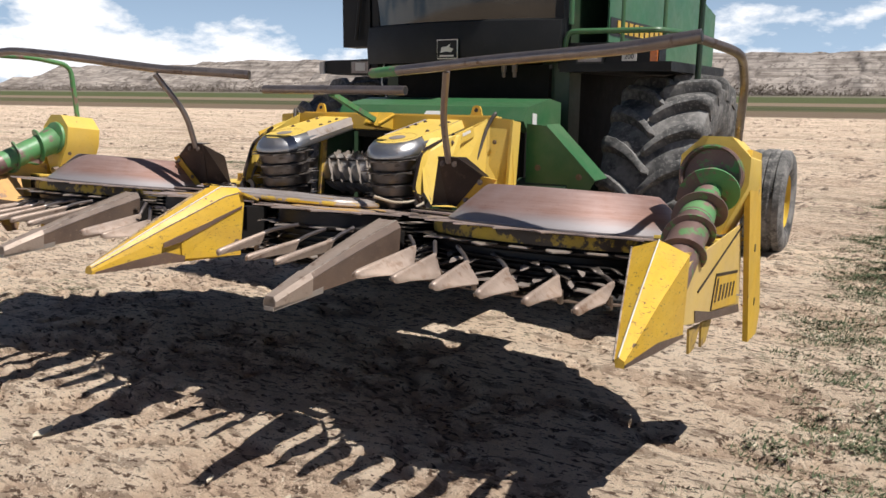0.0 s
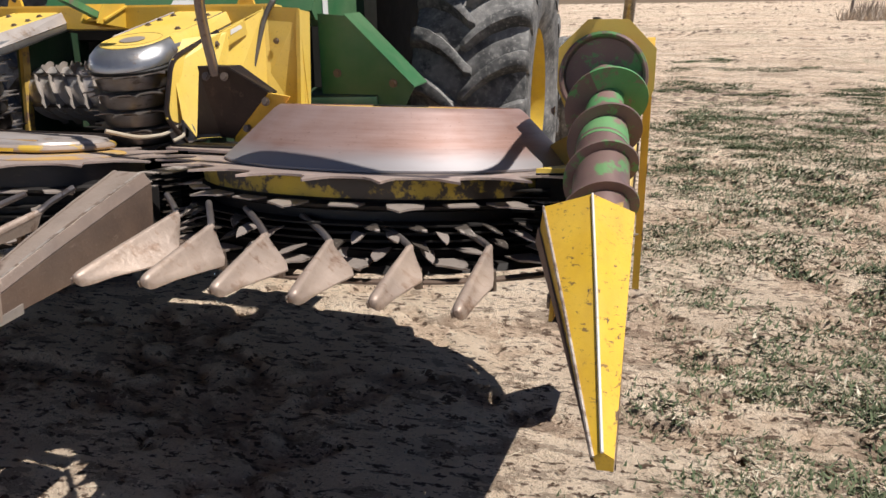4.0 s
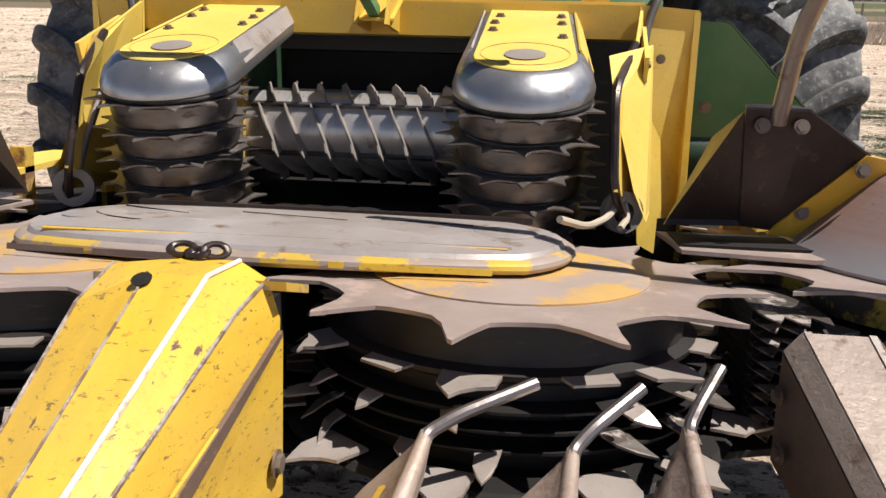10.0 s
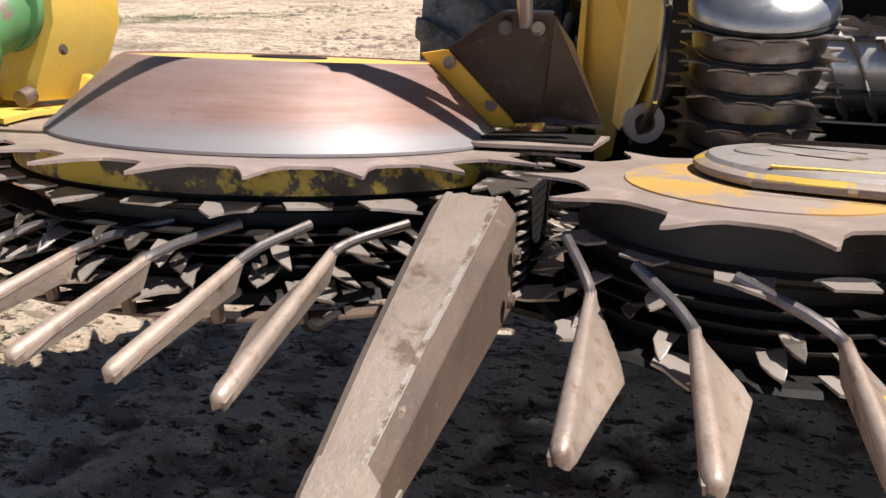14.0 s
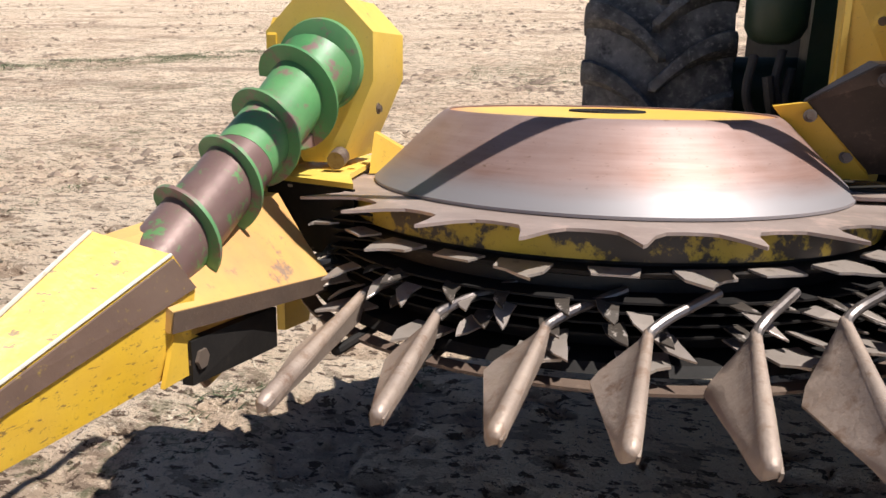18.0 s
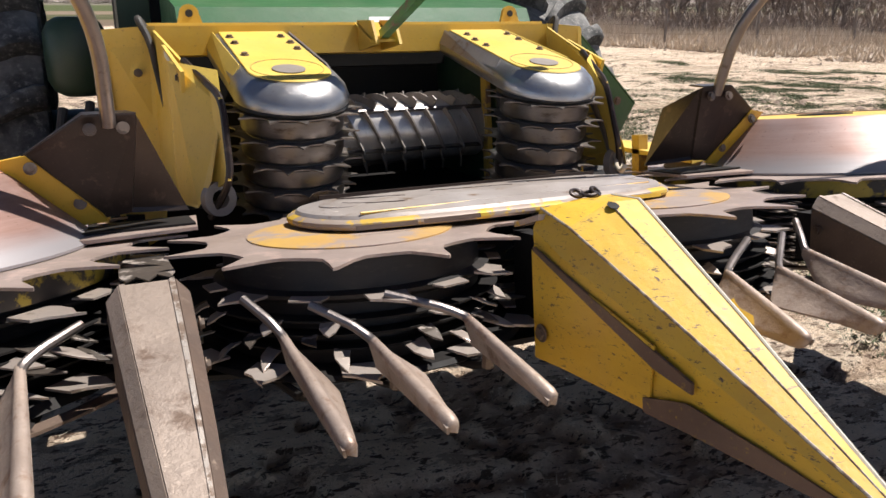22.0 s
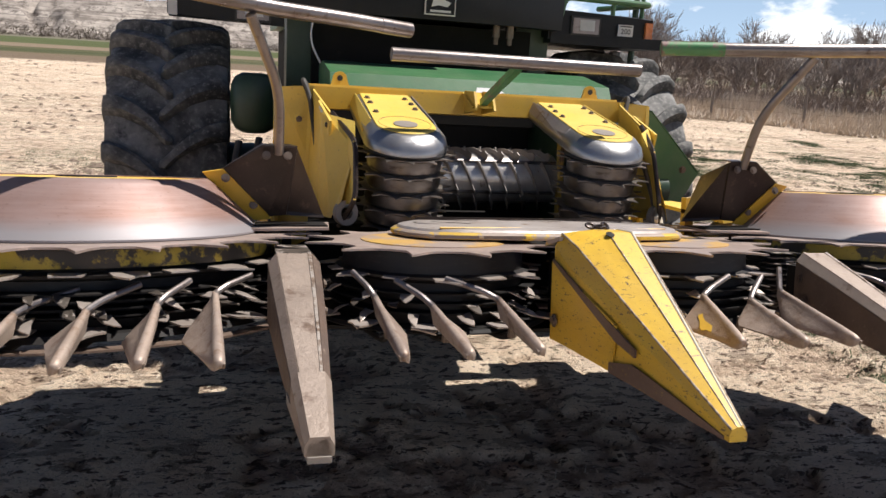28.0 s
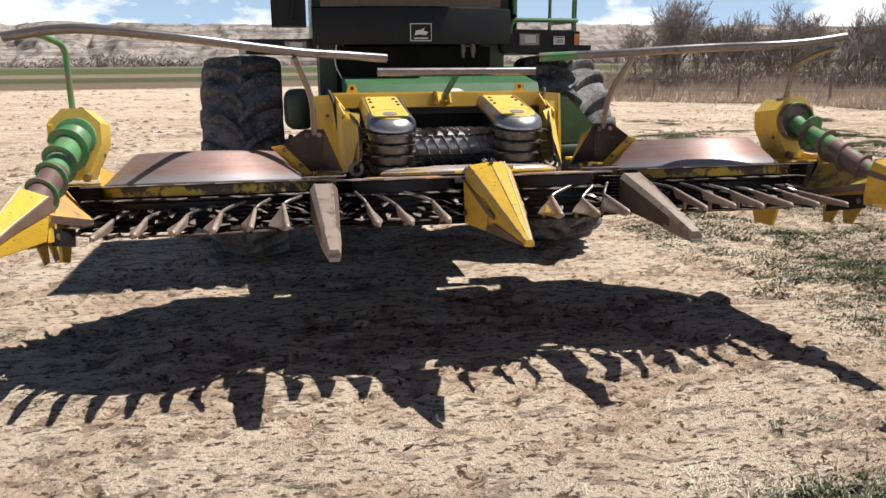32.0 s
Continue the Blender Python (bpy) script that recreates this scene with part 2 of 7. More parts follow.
M_AMBER = worn("amber_lens", (0.75, 0.20, 0.02), (0.6, 0.14, 0.02), (0.3, 0.1, 0.05), 0.7, 0.8, 0.25, dust=0.15)
# dark base and bright flecks paint shaded teeth catching stray sun
M_TOOTH = worn("tooth_steel_painted_light", (0.045, 0.037, 0.033), (0.026, 0.022, 0.020), (0.42, 0.36, 0.32), 0.53, 0.56, 0.45, metal=0.3, dust=0.2)
M_ORANGE_RING = worn("orange_worn_ring_paint", (0.60, 0.36, 0.05), (0.46, 0.26, 0.10), (0.33, 0.255, 0.22), 0.47, 0.56, 0.5, metal=0.1, dust=0.25, scale=3.0)
M_SEAM = worn("bright_worn_edge", (0.72, 0.68, 0.60), (0.55, 0.50, 0.42), (0.35, 0.25, 0.12), 0.60, 0.68, 0.4, dust=0.1)
M_BOLT = worn("rusty_bolt", (0.20, 0.15, 0.12), (0.12, 0.09, 0.07), (0.09, 0.05, 0.035), 0.55, 0.65, 0.5, metal=0.5, dust=0.2)


M_SAND_STEEL = worn("sandy_worn_steel", (0.40, 0.315, 0.265), (0.25, 0.185, 0.148), (0.20, 0.12, 0.082), 0.53, 0.63, 0.42, metal=0.30, dust=0.68, dust_col=(0.54, 0.41, 0.32), scale=11.0, grain=110, bump_s=0.5)
M_DIVIDER = worn("gritty_divider_steel", (0.36, 0.285, 0.235), (0.24, 0.185, 0.150), (0.14, 0.088, 0.062), 0.56, 0.66, 0.46, metal=0.3, dust=0.35, dust_col=(0.44, 0.34, 0.265), scale=6.0, grain=110, bump_s=0.6)
M_RIDGE = worn("patchy_worn_ridge", (0.42, 0.37, 0.33), (0.33, 0.275, 0.235), (0.16, 0.105, 0.075), 0.47, 0.56, 0.4, metal=0.3, dust=0.2, scale=14.0, grain=120, bump_s=0.6)
M_RUST_SIDE = worn("brown_rusted_side", (0.125, 0.080, 0.058), (0.075, 0.050, 0.040), (0.30, 0.22, 0.165), 0.62, 0.70, 0.55, metal=0.1, dust=0.22, dust_col=(0.36, 0.27, 0.20), scale=9.0, grain=130, bump_s=0.4)
M_BARE_SIDE = worn("bare_brown_metal", (0.155, 0.092, 0.066), (0.105, 0.064, 0.048), (0.50, 0.34, 0.03), 0.66, 0.70, 0.5, metal=0.15, dust=0.15, scale=5.0, bump_s=0.3)
M_PANEL = worn("dusty_panel_yellow", (0.72, 0.50, 0.13), (0.60, 0.40, 0.10), (0.24, 0.14, 0.08), 0.60, 0.68, 0.5, dust=0.45, dust_col=(0.50, 0.37, 0.26), scale=3.0)
M_RAMP = worn("orange_worn_ramp", (0.70, 0.44, 0.10), (0.60, 0.27, 0.09), (0.26, 0.16, 0.11), 0.60, 0.66, 0.5, dust=0.3, scale=4.5)


def tyre_material():
    m, nt, b = mat_new("dusty_rubber", 0.8)
    col = mix(nt, ramp(nt, tex_noise(nt, 5, 8, 0.65), 0.38, 0.62), (0.040, 0.039, 0.038), (0.235, 0.222, 0.208))
    col = mix(nt, ramp(nt, tex_noise(nt, 11, 8, 0.7, offset=4), 0.54, 0.66), col, (0.055, 0.052, 0.050))
    col = mix(nt, ramp(nt, tex_noise(nt, 40, 8, 0.7), 0.55, 0.72), col, (0.33, 0.305, 0.275))
    nt.links.new(col, b.inputs["Base Color"])
    bump(nt, b, tex_noise(nt, 60, 8, 0.7), 0.35, 0.006)
    return m


def dome_material():
    m, nt, b = mat_new("heat_browned_dome_steel", 0.33, 0.34)
    b.inputs["Specular IOR Level"].default_value = 0.3
    streak = tex_noise(nt, 3.0, 8, 0.6, (1.2, 1.2, 26.0))
    col = mix(nt, ramp(nt, streak, 0.35, 0.7), (0.23, 0.128, 0.100), (0.32, 0.205, 0.175))
    col = mix(nt, ramp(nt, tex_noise(nt, 2.2, 6, 0.6, offset=4), 0.45, 0.75), col, (0.35, 0.262, 0.245))
    col = mix(nt, ramp(nt, tex_noise(nt, 60, 6, 0.7, (1, 1, 3)), 0.62, 0.72), col, (0.15, 0.085, 0.06))
    tc = nt.nodes.new("ShaderNodeTexCoord")
    sp = nt.nodes.new("ShaderNodeSeparateXYZ")
    nt.links.new(tc.outputs["Object"], sp.inputs[0])
    ma = nt.nodes.new("ShaderNodeMath")
    ma.operation = "MULTIPLY_ADD"
    ma.inputs[1].default_value = 0.05
    nt.links.new(tex_noise(nt, 2.5, 5, 0.6, (1, 1, 3), offset=6), ma.inputs[0])
    nt.links.new(sp.outputs["Z"], ma.inputs[2])
    col = mix(nt, ramp(nt, ma.outputs[0], 0.045, 0.085, (1, 1, 1), (0, 0, 0)), col, (0.29, 0.265, 0.268))
    nt.links.new(col, b.inputs["Base Color"])
    r = nt.nodes.new("ShaderNodeMapRange")
    r.inputs["To Min"].default_value = 0.40
    r.inputs["To Max"].default_value = 0.58
    nt.links.new(tex_noise(nt, 4, 8, 0.65, (1, 1, 14), offset=2), r.inputs["Value"])
    nt.links.new(r.outputs["Result"], b.inputs["Roughness"])
    bump(nt, b, tex_noise(nt, 5, 6, 0.6, (1, 1, 20)), 0.04, 0.004)
    return m


def dome_top_material():
    m, nt, b = mat_new("dome_top_yellow_to_orange", 0.45)
    tc = nt.nodes.new("ShaderNodeTexCoord")
    ln = nt.nodes.new("ShaderNodeVectorMath")
    ln.operation = "LENGTH"
    nt.links.new(tc.outputs["Object"], ln.inputs[0])
    ad = nt.nodes.new("ShaderNodeMath")
    ad.operation = "MULTIPLY_ADD"
    ad.inputs[1].default_value = 0.22
    nt.links.new(tex_noise(nt, 5, 6, 0.6), ad.inputs[0])
    nt.links.new(ln.outputs["Value"], ad.inputs[2])
    col = mix(nt, ramp(nt, ad.outputs[0], 0.44, 0.54), (0.74, 0.48, 0.085), (0.58, 0.27, 0.14))
    col = mix(nt, ramp(nt, tex_noise(nt, 30, 8, 0.7), 0.60, 0.72), col, (0.45, 0.25, 0.08))
    nt.links.new(col, b.inputs["Base Color"])
    bump(nt, b, tex_noise(nt, 60, 6, 0.6), 0.1, 0.003)
    return m


M_TYRE = tyre_material()
M_DOME = dome_material()
M_DOMETOP = dome_top_material()


def glass_material():
    m, nt, b = mat_new("tinted_cab_glass", 0.05)
    b.inputs["Base Color"].default_value = (0.03, 0.035, 0.035, 1)
    b.inputs["Specular IOR Level"].default_value = 0.6
    col = mix(nt, ramp(nt, tex_noise(nt, 3, 6, 0.6), 0.4, 0.8), (0.006, 0.007, 0.007), (0.022, 0.024, 0.022))
    nt.links.new(col, b.inputs["Base Color"])
    return m


M_GLASS = glass_material()


# ---- mesh helpers ----
def finish(name, bm, mat, smooth=35.0):
    bmesh.ops.recalc_face_normals(bm, faces=bm.faces)
    me = bpy.data.meshes.new(name)
    bm.to_mesh(me)
    bm.free()
    if smooth:
        me.polygons.foreach_set("use_smooth", [True] * len(me.polygons))
        me.set_sharp_from_angle(angle=radians(smooth))
    if mat:
        me.materials.append(mat)
    return me


def part(name, bm, mat, parent, label="", m=None, smooth=35.0):
    ob = new(name, bm if isinstance(bm, bpy.types.Mesh) else finish(name, bm, mat, smooth))
    ob.parent = parent
    if m is not None:
        ob.matrix_local = m
    if label:
        tagged(ob, label)
    return ob


def thing(name, label, category, m=None, group="", kind=""):
    ob = new(name)
    ob.empty_display_size = 0.2
    if m is not None:
        ob.matrix_world = m
    return tagged(ob, label, category, group, kind)


def loft(sections, caps=True, closed=True, bm=None):
    bm = bm or bmesh.new()
    rings = [[bm.verts.new(p) for p in s] for s in sections]
    n = len(rings[0])
    for a, b in zip(rings, rings[1:]):
        for i in range(n if closed else n - 1):
            j = (i + 1) % n
            bm.faces.new((a[i], a[j], b[j], b[i]))
    if caps:
        bm.faces.new(rings[0][::-1])
        bm.faces.new(rings[-1])
    return bm


def tube(points, r, n=12, bm=None, caps=True):
    pts = [Vector(p) for p in points]
    rs = r if isinstance(r, (list, tuple)) else [r] * len(pts)
    secs, up = [], None
    for i, p in enumerate(pts):
        d = (pts[min(i + 1, len(pts) - 1)] - pts[max(i - 1, 0)]).normalized()
        if up is None:
            up = d.orthogonal().normalized()
        up = (up - d * up.dot(d)).normalized()
        side = d.cross(up)
        secs.append([p + rs[i] * (math.cos(2 * math.pi * k / n) * up + math.sin(2 * math.pi * k / n) * side) for k in range(n)])
    return loft(secs, caps, True, bm)


def bent(points, radius=0.06, steps=5):
    """A polyline with its corners rounded off."""
    pts = [Vector(p) for p in points]
    out = [pts[0]]
    for a, b, c in zip(pts, pts[1:], pts[2:]):
        r = min(radius, (b - a).length * 0.45, (c - b).length * 0.45)
        p0, p2 = b + (a - b).normalized() * r, b + (c - b).normalized() * r
        for k in range(steps + 1):
            t = k / steps
            out.append((1 - t) ** 2 * p0 + 2 * t * (1 - t) * b + t * t * p2)
    out.append(pts[-1])
    return out


def lathe(profile, n=48, bm=None, close=False):
    bm = bm or bmesh.new()
    rings = [[bm.verts.new((r * math.cos(2 * math.pi * k / n), r * math.sin(2 * math.pi * k / n), z)) for k in range(n)] for r, z in profile]
    pairs = list(zip(rings, rings[1:])) + ([(rings[-1], rings[0])] if close else [])
    for a, b in pairs:
        for k in range(n):
            j = (k + 1) % n
            bm.faces.new((a[k], a[j], b[j], b[k]))
    if not close:
        if profile[0][0] > 1e-5:
            bm.faces.new(rings[0][::-1])
        if profile[-1][0] > 1e-5:
            bm.faces.new(rings[-1])
    return bm


def bevelled(bm, off=0.004, seg=2, angle=25):
    es = [e for e in bm.edges if len(e.link_faces) == 2 and e.calc_face_angle(0) > radians(angle)]
    bmesh.ops.bevel(bm, geom=es, offset=off, segments=seg, affect="EDGES", clamp_overlap=True)
    return bm


def box(x0, x1, y0, y1, z0, z1, off=0.004, seg=2):
    bm = loft([[(x0, y0, z), (x1, y0, z), (x1, y1, z), (x0, y1, z)] for z in (z0, z1)])
    return bevelled(bm, off, seg) if off else bm


def plate(points, thick, off=0.0015):
    """A flat sheet from its outline, thick: the vector of its thickness."""
    t = Vector(thick)
    bm = loft([[Vector(p) for p in points], [Vector(p) + t for p in points]])
    return bevelled(bm, off, 1) if off else bm


def bolt(c, normal, r=0.012, h=0.008):
    bm = bmesh.new()
    c, nrm = Vector(c), Vector(normal).normalized()
    q = nrm.to_track_quat("Z", "Y")
    for z0, z1, rr, n in ((-0.001, 0.002, r * 1.45, 14), (0.002, h, r, 6)):
        loft([[c + q @ Vector((rr * math.cos(2 * math.pi * k / n), rr * math.sin(2 * math.pi * k / n), z)) for k in range(n)] for z in (z0, z1)], bm=bm)
    return bm


def skin(upper, lower, off):
    """A thin sheet between two edge lines, off: its thickness."""
    o = Vector(off)
    return loft([[Vector(a), Vector(b), Vector(b) + o, Vector(a) + o] for a, b in zip(upper, lower)])


def star(r_root, r_tip, n, z0, z1, r_in, skew=0.35, steps=5, phase=0.0):
    """A toothed disc with a hole: teeth with hollow flanks, leaning one way."""
    d = r_tip - r_root
    shape = ((0.0, 0.0), (0.22, -0.05), (0.42, 0.0), (0.56, 0.28), (0.70, 0.93), (0.735, 1.0), (0.80, 0.52), (0.90, 0.08))
    prof = []
    for k in range(n):
        for f, g in shape:
            a = 2 * math.pi * (k + f) / n + phase
            prof.append((r_root + d * g, a if skew >= 0 else -a))
    bm = bmesh.new()
    rings = []
    for z in (z0, z1):
        rings.append([bm.verts.new((r * math.cos(a), r * math.sin(a), z)) for r, a in prof])
        rings.append([bm.verts.new((r_in * math.cos(a), r_in * math.sin(a), z)) for r, a in prof])
    o0, i0, o1, i1 = rings
    m = len(prof)
    for k in range(m):
        j = (k + 1) % m
        bm.faces.new((o0[k], o0[j], o1[j], o1[k]))
        bm.faces.new((i0[j], i0[k], i1[k], i1[j]))
        bm.faces.new((o1[k], o1[j], i1[j], i1[k]))
        bm.faces.new((o0[j], o0[k], i0[k], i0[j]))
    return bm


# ---- ground ----
def lattice(seed, n=64):
    return np.random.RandomState(seed).rand(n, n)


def value_noise(x, y, scale, seed):
    g = lattice(seed)
    n = g.shape[0]
    fx, fy = x / scale, y / scale
    ix, iy = np.floor(fx).astype(int), np.floor(fy).astype(int)
    tx, ty = fx - ix, fy - iy
    tx, ty = tx * tx * (3 - 2 * tx), ty * ty * (3 - 2 * ty)
    a, b = g[ix % n, iy % n], g[(ix + 1) % n, iy % n]
    c, d = g[ix % n, (iy + 1) % n], g[(ix + 1) % n, (iy + 1) % n]
    return (a * (1 - tx) + b * tx) * (1 - ty) + (c * (1 - tx) + d * tx) * ty


def crust_mask(x, y):
    """Where the pale dried crust still lies unbroken, 0 to 1."""
    wx = x + 0.25 * (value_noise(x, y, 0.30, 11) - 0.5)
    wy = y + 0.25 * (value_noise(x, y, 0.30, 12) - 0.5)
    n = 0.50 * value_noise(wx * 0.8, wy * 1.3, 0.42, 13) + 0.33 * value_noise(wx, wy * 1.3, 0.15, 14) + 0.17 * value_noise(x, y, 0.06, 15)
    return np.clip((n - 0.415) / 0.022, 0, 1)


def ground_height(x, y):
    r = np.hypot(x, y)
    near = np.exp(-(r / 26.0) ** 2)
    fine = np.clip((8.5 - r) / 3.0, 0, 1)
    h = (value_noise(x, y, 1.7, 1) - 0.5) * 0.06 + (value_noise(x, y, 0.45, 2) - 0.5) * 0.03
    c = crust_mask(x, y)
    h += c * 0.026 * fine
    rough = (value_noise(x, y, 0.13, 3) - 0.5) * 0.026 + (value_noise(x + 0.3 * y, y, 0.065, 4) - 0.5) * 0.024 + (value_noise(x, y * 1.2, 0.04, 6) - 0.5) * 0.014
    return (h + fine * rough * (1.0 - 0.72 * c) - 0.012) * near


def land_rise(x, y):
    """The plain climbs gently towards the bluffs."""
    return 0.0066 * np.clip(y - 0.18 * x - 100.0, 0, 600)


def axis_steps(fine, step, far):
    a = list(np.arange(0.0, fine, step))
    s = step
    while a[-1] < far:
        s *= 1.17
        a.append(a[-1] + s)
    a = np.array(a)
    return np.concatenate([-a[:0:-1], a])


def make_ground():
    xs = axis_steps(5.8, 0.0195, 4200.0)
    ys = axis_steps(5.8, 0.0195, 4200.0)
    gx, gy = np.meshgrid(xs, ys, indexing="ij")
    gz = ground_height(gx, gy) + land_rise(gx, gy)
    nx, ny = gx.shape
    verts = np.stack([gx.ravel(), gy.ravel(), gz.ravel()], 1)
    i = np.arange(nx * ny).reshape(nx, ny)
    quads = np.stack([i[:-1, :-1].ravel(), i[1:, :-1].ravel(), i[1:, 1:].ravel(), i[:-1, 1:].ravel()], 1)
    me = bpy.data.meshes.new("ground")
    me.vertices.add(len(verts))
    me.vertices.foreach_set("co", verts.ravel())
    me.loops.add(quads.size)
    me.loops.foreach_set("vertex_index", quads.ravel().astype(np.int32))
    me.polygons.add(len(quads))
    me.polygons.foreach_set("loop_start", np.arange(0, quads.size, 4, dtype=np.int32))
    me.polygons.foreach_set("use_smooth", [True] * len(quads))
    me.update()
    me.validate()
    soil = me.attributes.new("crust", "FLOAT", "POINT")
    fade = np.clip((8.5 - np.hypot(gx, gy)) / 3.0, 0, 1)
    soil.data.foreach_set("value", (crust_mask(gx, gy) * fade + 0.06 * (1 - fade)).ravel().astype(np.float32))
    away = me.attributes.new("far", "FLOAT", "POINT")
    away.data.foreach_set("value", (1 - fade).ravel().astype(np.float32))
    return me


def ground_material():
    m, nt, b = mat_new("dry_sandy_field", 0.95)
    b.inputs["Specular IOR Level"].default_value = 0.15
    at = nt.nodes.new("ShaderNodeAttribute")
    at.attribute_name = "crust"
    at2 = nt.nodes.new("ShaderNodeAttribute")
    at2.attribute_name = "far"
    far_crust = ramp(nt, tex_noise(nt, 1.0, 12, 0.74, (0.95, 1.0, 1), offset=61), 0.44, 0.50)
    crust_all = mix(nt, at2.outputs["Fac"], at.outputs["Color"], far_crust)
    pale = mix(nt, ramp(nt, tex_noise(nt, 3, 8, 0.65, offset=14), 0.35, 0.7), (0.78, 0.605, 0.445), (0.90, 0.735, 0.565))
    loose = mix(nt, ramp(nt, tex_noise(nt, 18, 8, 0.7, offset=17), 0.40, 0.62), (0.78, 0.60, 0.44), (0.58, 0.42, 0.305))
    col = mix(nt, crust_all, loose, pale)
    # long tillage lines across the plain
    lines = ramp(nt, tex_noise(nt, 0.55, 11, 0.74, (0.45, 1.7, 1), offset=83), 0.54, 0.58)
    far_lines = nt.nodes.new("ShaderNodeMath")
    far_lines.operation = "MULTIPLY"
    nt.links.new(lines, far_lines.inputs[0])
    nt.links.new(at2.outputs["Fac"], far_lines.inputs[1])
    col = mix(nt, far_lines.outputs[0], col, mix(nt, 0.50, col, (0.26, 0.18, 0.128)))
    # broad drifts, then painted hard-edged clod shadows, dark pits, crumbs and pale grit
    col = mix(nt, ramp(nt, tex_noise(nt, 0.45, 8, 0.65, (0.7, 1.4, 1), offset=9), 0.46, 0.62), col, mix(nt, 0.12, col, (0.34, 0.225, 0.155)))
    ruts = ramp(nt, tex_noise(nt, 1.9, 10, 0.66, (0.55, 1.7, 1), offset=23), 0.53, 0.575)
    col = mix(nt, ruts, col, mix(nt, 0.17, col, (0.27, 0.18, 0.125)))
    clod_shadow_m = ramp(nt, tex_noise(nt, 6.5, 10, 0.64, (0.7, 1.5, 1), offset=2), 0.545, 0.562)
    col = mix(nt, clod_shadow_m, col, mix(nt, 0.56, col, (0.20, 0.130, 0.090)))
    pits = ramp(nt, tex_noise(nt, 21, 8, 0.64, (0.75, 1.45, 1), offset=3), 0.565, 0.580)
    col = mix(nt, pits, col, (0.155, 0.102, 0.072))
    grit = ramp(nt, tex_noise(nt, 36, 8, 0.74, (1, 1.3, 1), offset=31), 0.60, 0.62)
    col = mix(nt, grit, col, (0.93, 0.78, 0.61))
    speck = ramp(nt, tex_noise(nt, 60, 6, 0.75, offset=77), 0.605, 0.625)
    col = mix(nt, speck, col, (0.14, 0.095, 0.068))
    # thin weeds and straw litter
    weeds = nt.nodes.new("ShaderNodeMath")
    weeds.operation = "MULTIPLY"
    nt.links.new(ramp(nt, tex_noise(nt, 0.33, 5, 0.6, (1, 0.55, 1), offset=21), 0.52, 0.62), weeds.inputs[0])
    nt.links.new(ramp(nt, tex_noise(nt, 9, 8, 0.75, offset=5), 0.52, 0.62), weeds.inputs[1])
    col = mix(nt, weeds.outputs[0], col, (0.16, 0.165, 0.09))
    # field strips far away, by distance along the plain
    tc = nt.nodes.new("ShaderNodeTexCoord")
    sep = nt.nodes.new("ShaderNodeSeparateXYZ")
    nt.links.new(tc.outputs["Object"], sep.inputs[0])
    def strip(lo, hi):
        r = nt.nodes.new("ShaderNodeMapRange")
        r.inputs["From Min"].default_value, r.inputs["From Max"].default_value = lo, hi
        along = nt.nodes.new("ShaderNodeMath")
        along.operation = "MULTIPLY_ADD"
        along.inputs[1].default_value = -0.18
        nt.links.new(sep.outputs["X"], along.inputs[0])
        nt.links.new(sep.outputs["Y"], along.inputs[2])
        nt.links.new(along.outputs[0], r.inputs["Value"])
        return r.outputs["Result"]
    green = mix(nt, ramp(nt, tex_noise(nt, 0.02, 5, 0.6, (1, 4, 1)), 0.4, 0.6), (0.068, 0.074, 0.034), (0.11, 0.10, 0.05))
    col = mix(nt, strip(62, 66), col, (0.17, 0.125, 0.085))
    col = mix(nt, strip(92, 95), col, green)
    col = mix(nt, strip(128, 132), col, (0.22, 0.165, 0.115))
    col = mix(nt, strip(165, 170), col, (0.082, 0.094, 0.038))
    col = mix(nt, strip(330, 335), col, (0.17, 0.15, 0.11))
    nt.links.new(col, b.inputs["Base Color"])
    h = nt.nodes.new("ShaderNodeMath")
    h.operation = "ADD"
    nt.links.new(tex_noise(nt, 9, 14, 0.75, (1, 1.5, 1)), h.inputs[0])
    nt.links.new(tex_noise(nt, 55, 6, 0.7), h.inputs[1])
    bump(nt, b, h.outputs[0], 1.0, 0.036)
    return m


ground_mesh = make_ground()
ground_mesh.materials.append(ground_material())
ground = tagged(new("ground", ground_mesh), "dry cracked sandy field with clods, ruts and sparse weeds", "ground", kind="structure")

# ---- header: its own frame, front edge raised ----
HEAD = pose(0, -0.18, 0.957, -7.27, 0, 0)
header = thing("forage_header", "worn yellow rotary forage header raised on the front of the harvester", "header", HEAD)

BIG_X, BIG_R = 1.487, 0.75
SMALL_X, SMALL_Y, SMALL_R = 0.405, -0.33, 0.405


def leaf_set(r0, r1, width, seed, mat):
    """Six leaf-shaped teeth, uneven in reach and lean, to be shared round a drum."""
    g = random.Random(seed)
    out = []
    for k in range(6):
        reach, w, sway = (r1 - r0) * g.uniform(0.72, 1.0), width * g.uniform(0.7, 1.2), g.uniform(-0.15, 0.65)
        dz, twist = -0.02 * g.uniform(0.2, 1.3), g.uniform(-0.010, 0.010)
        outline = [(0.0, -0.50, 0.0), (0.50, -0.46, 0.35), (0.78, -0.22, 0.75), (1.0, 0.05, 1.0), (0.74, 0.30, 0.70), (0.45, 0.42, 0.30), (0.0, 0.5, 0.0)]
        pts = [Vector((r0 + reach * u, w * v + sway * reach * u * u, dz * f + twist * v)) for u, v, f in outline]
        out.append(finish("crop_tooth", loft([pts, [p + Vector((0, 0, 0.0035)) for p in pts]]), mat, 0))
    return out


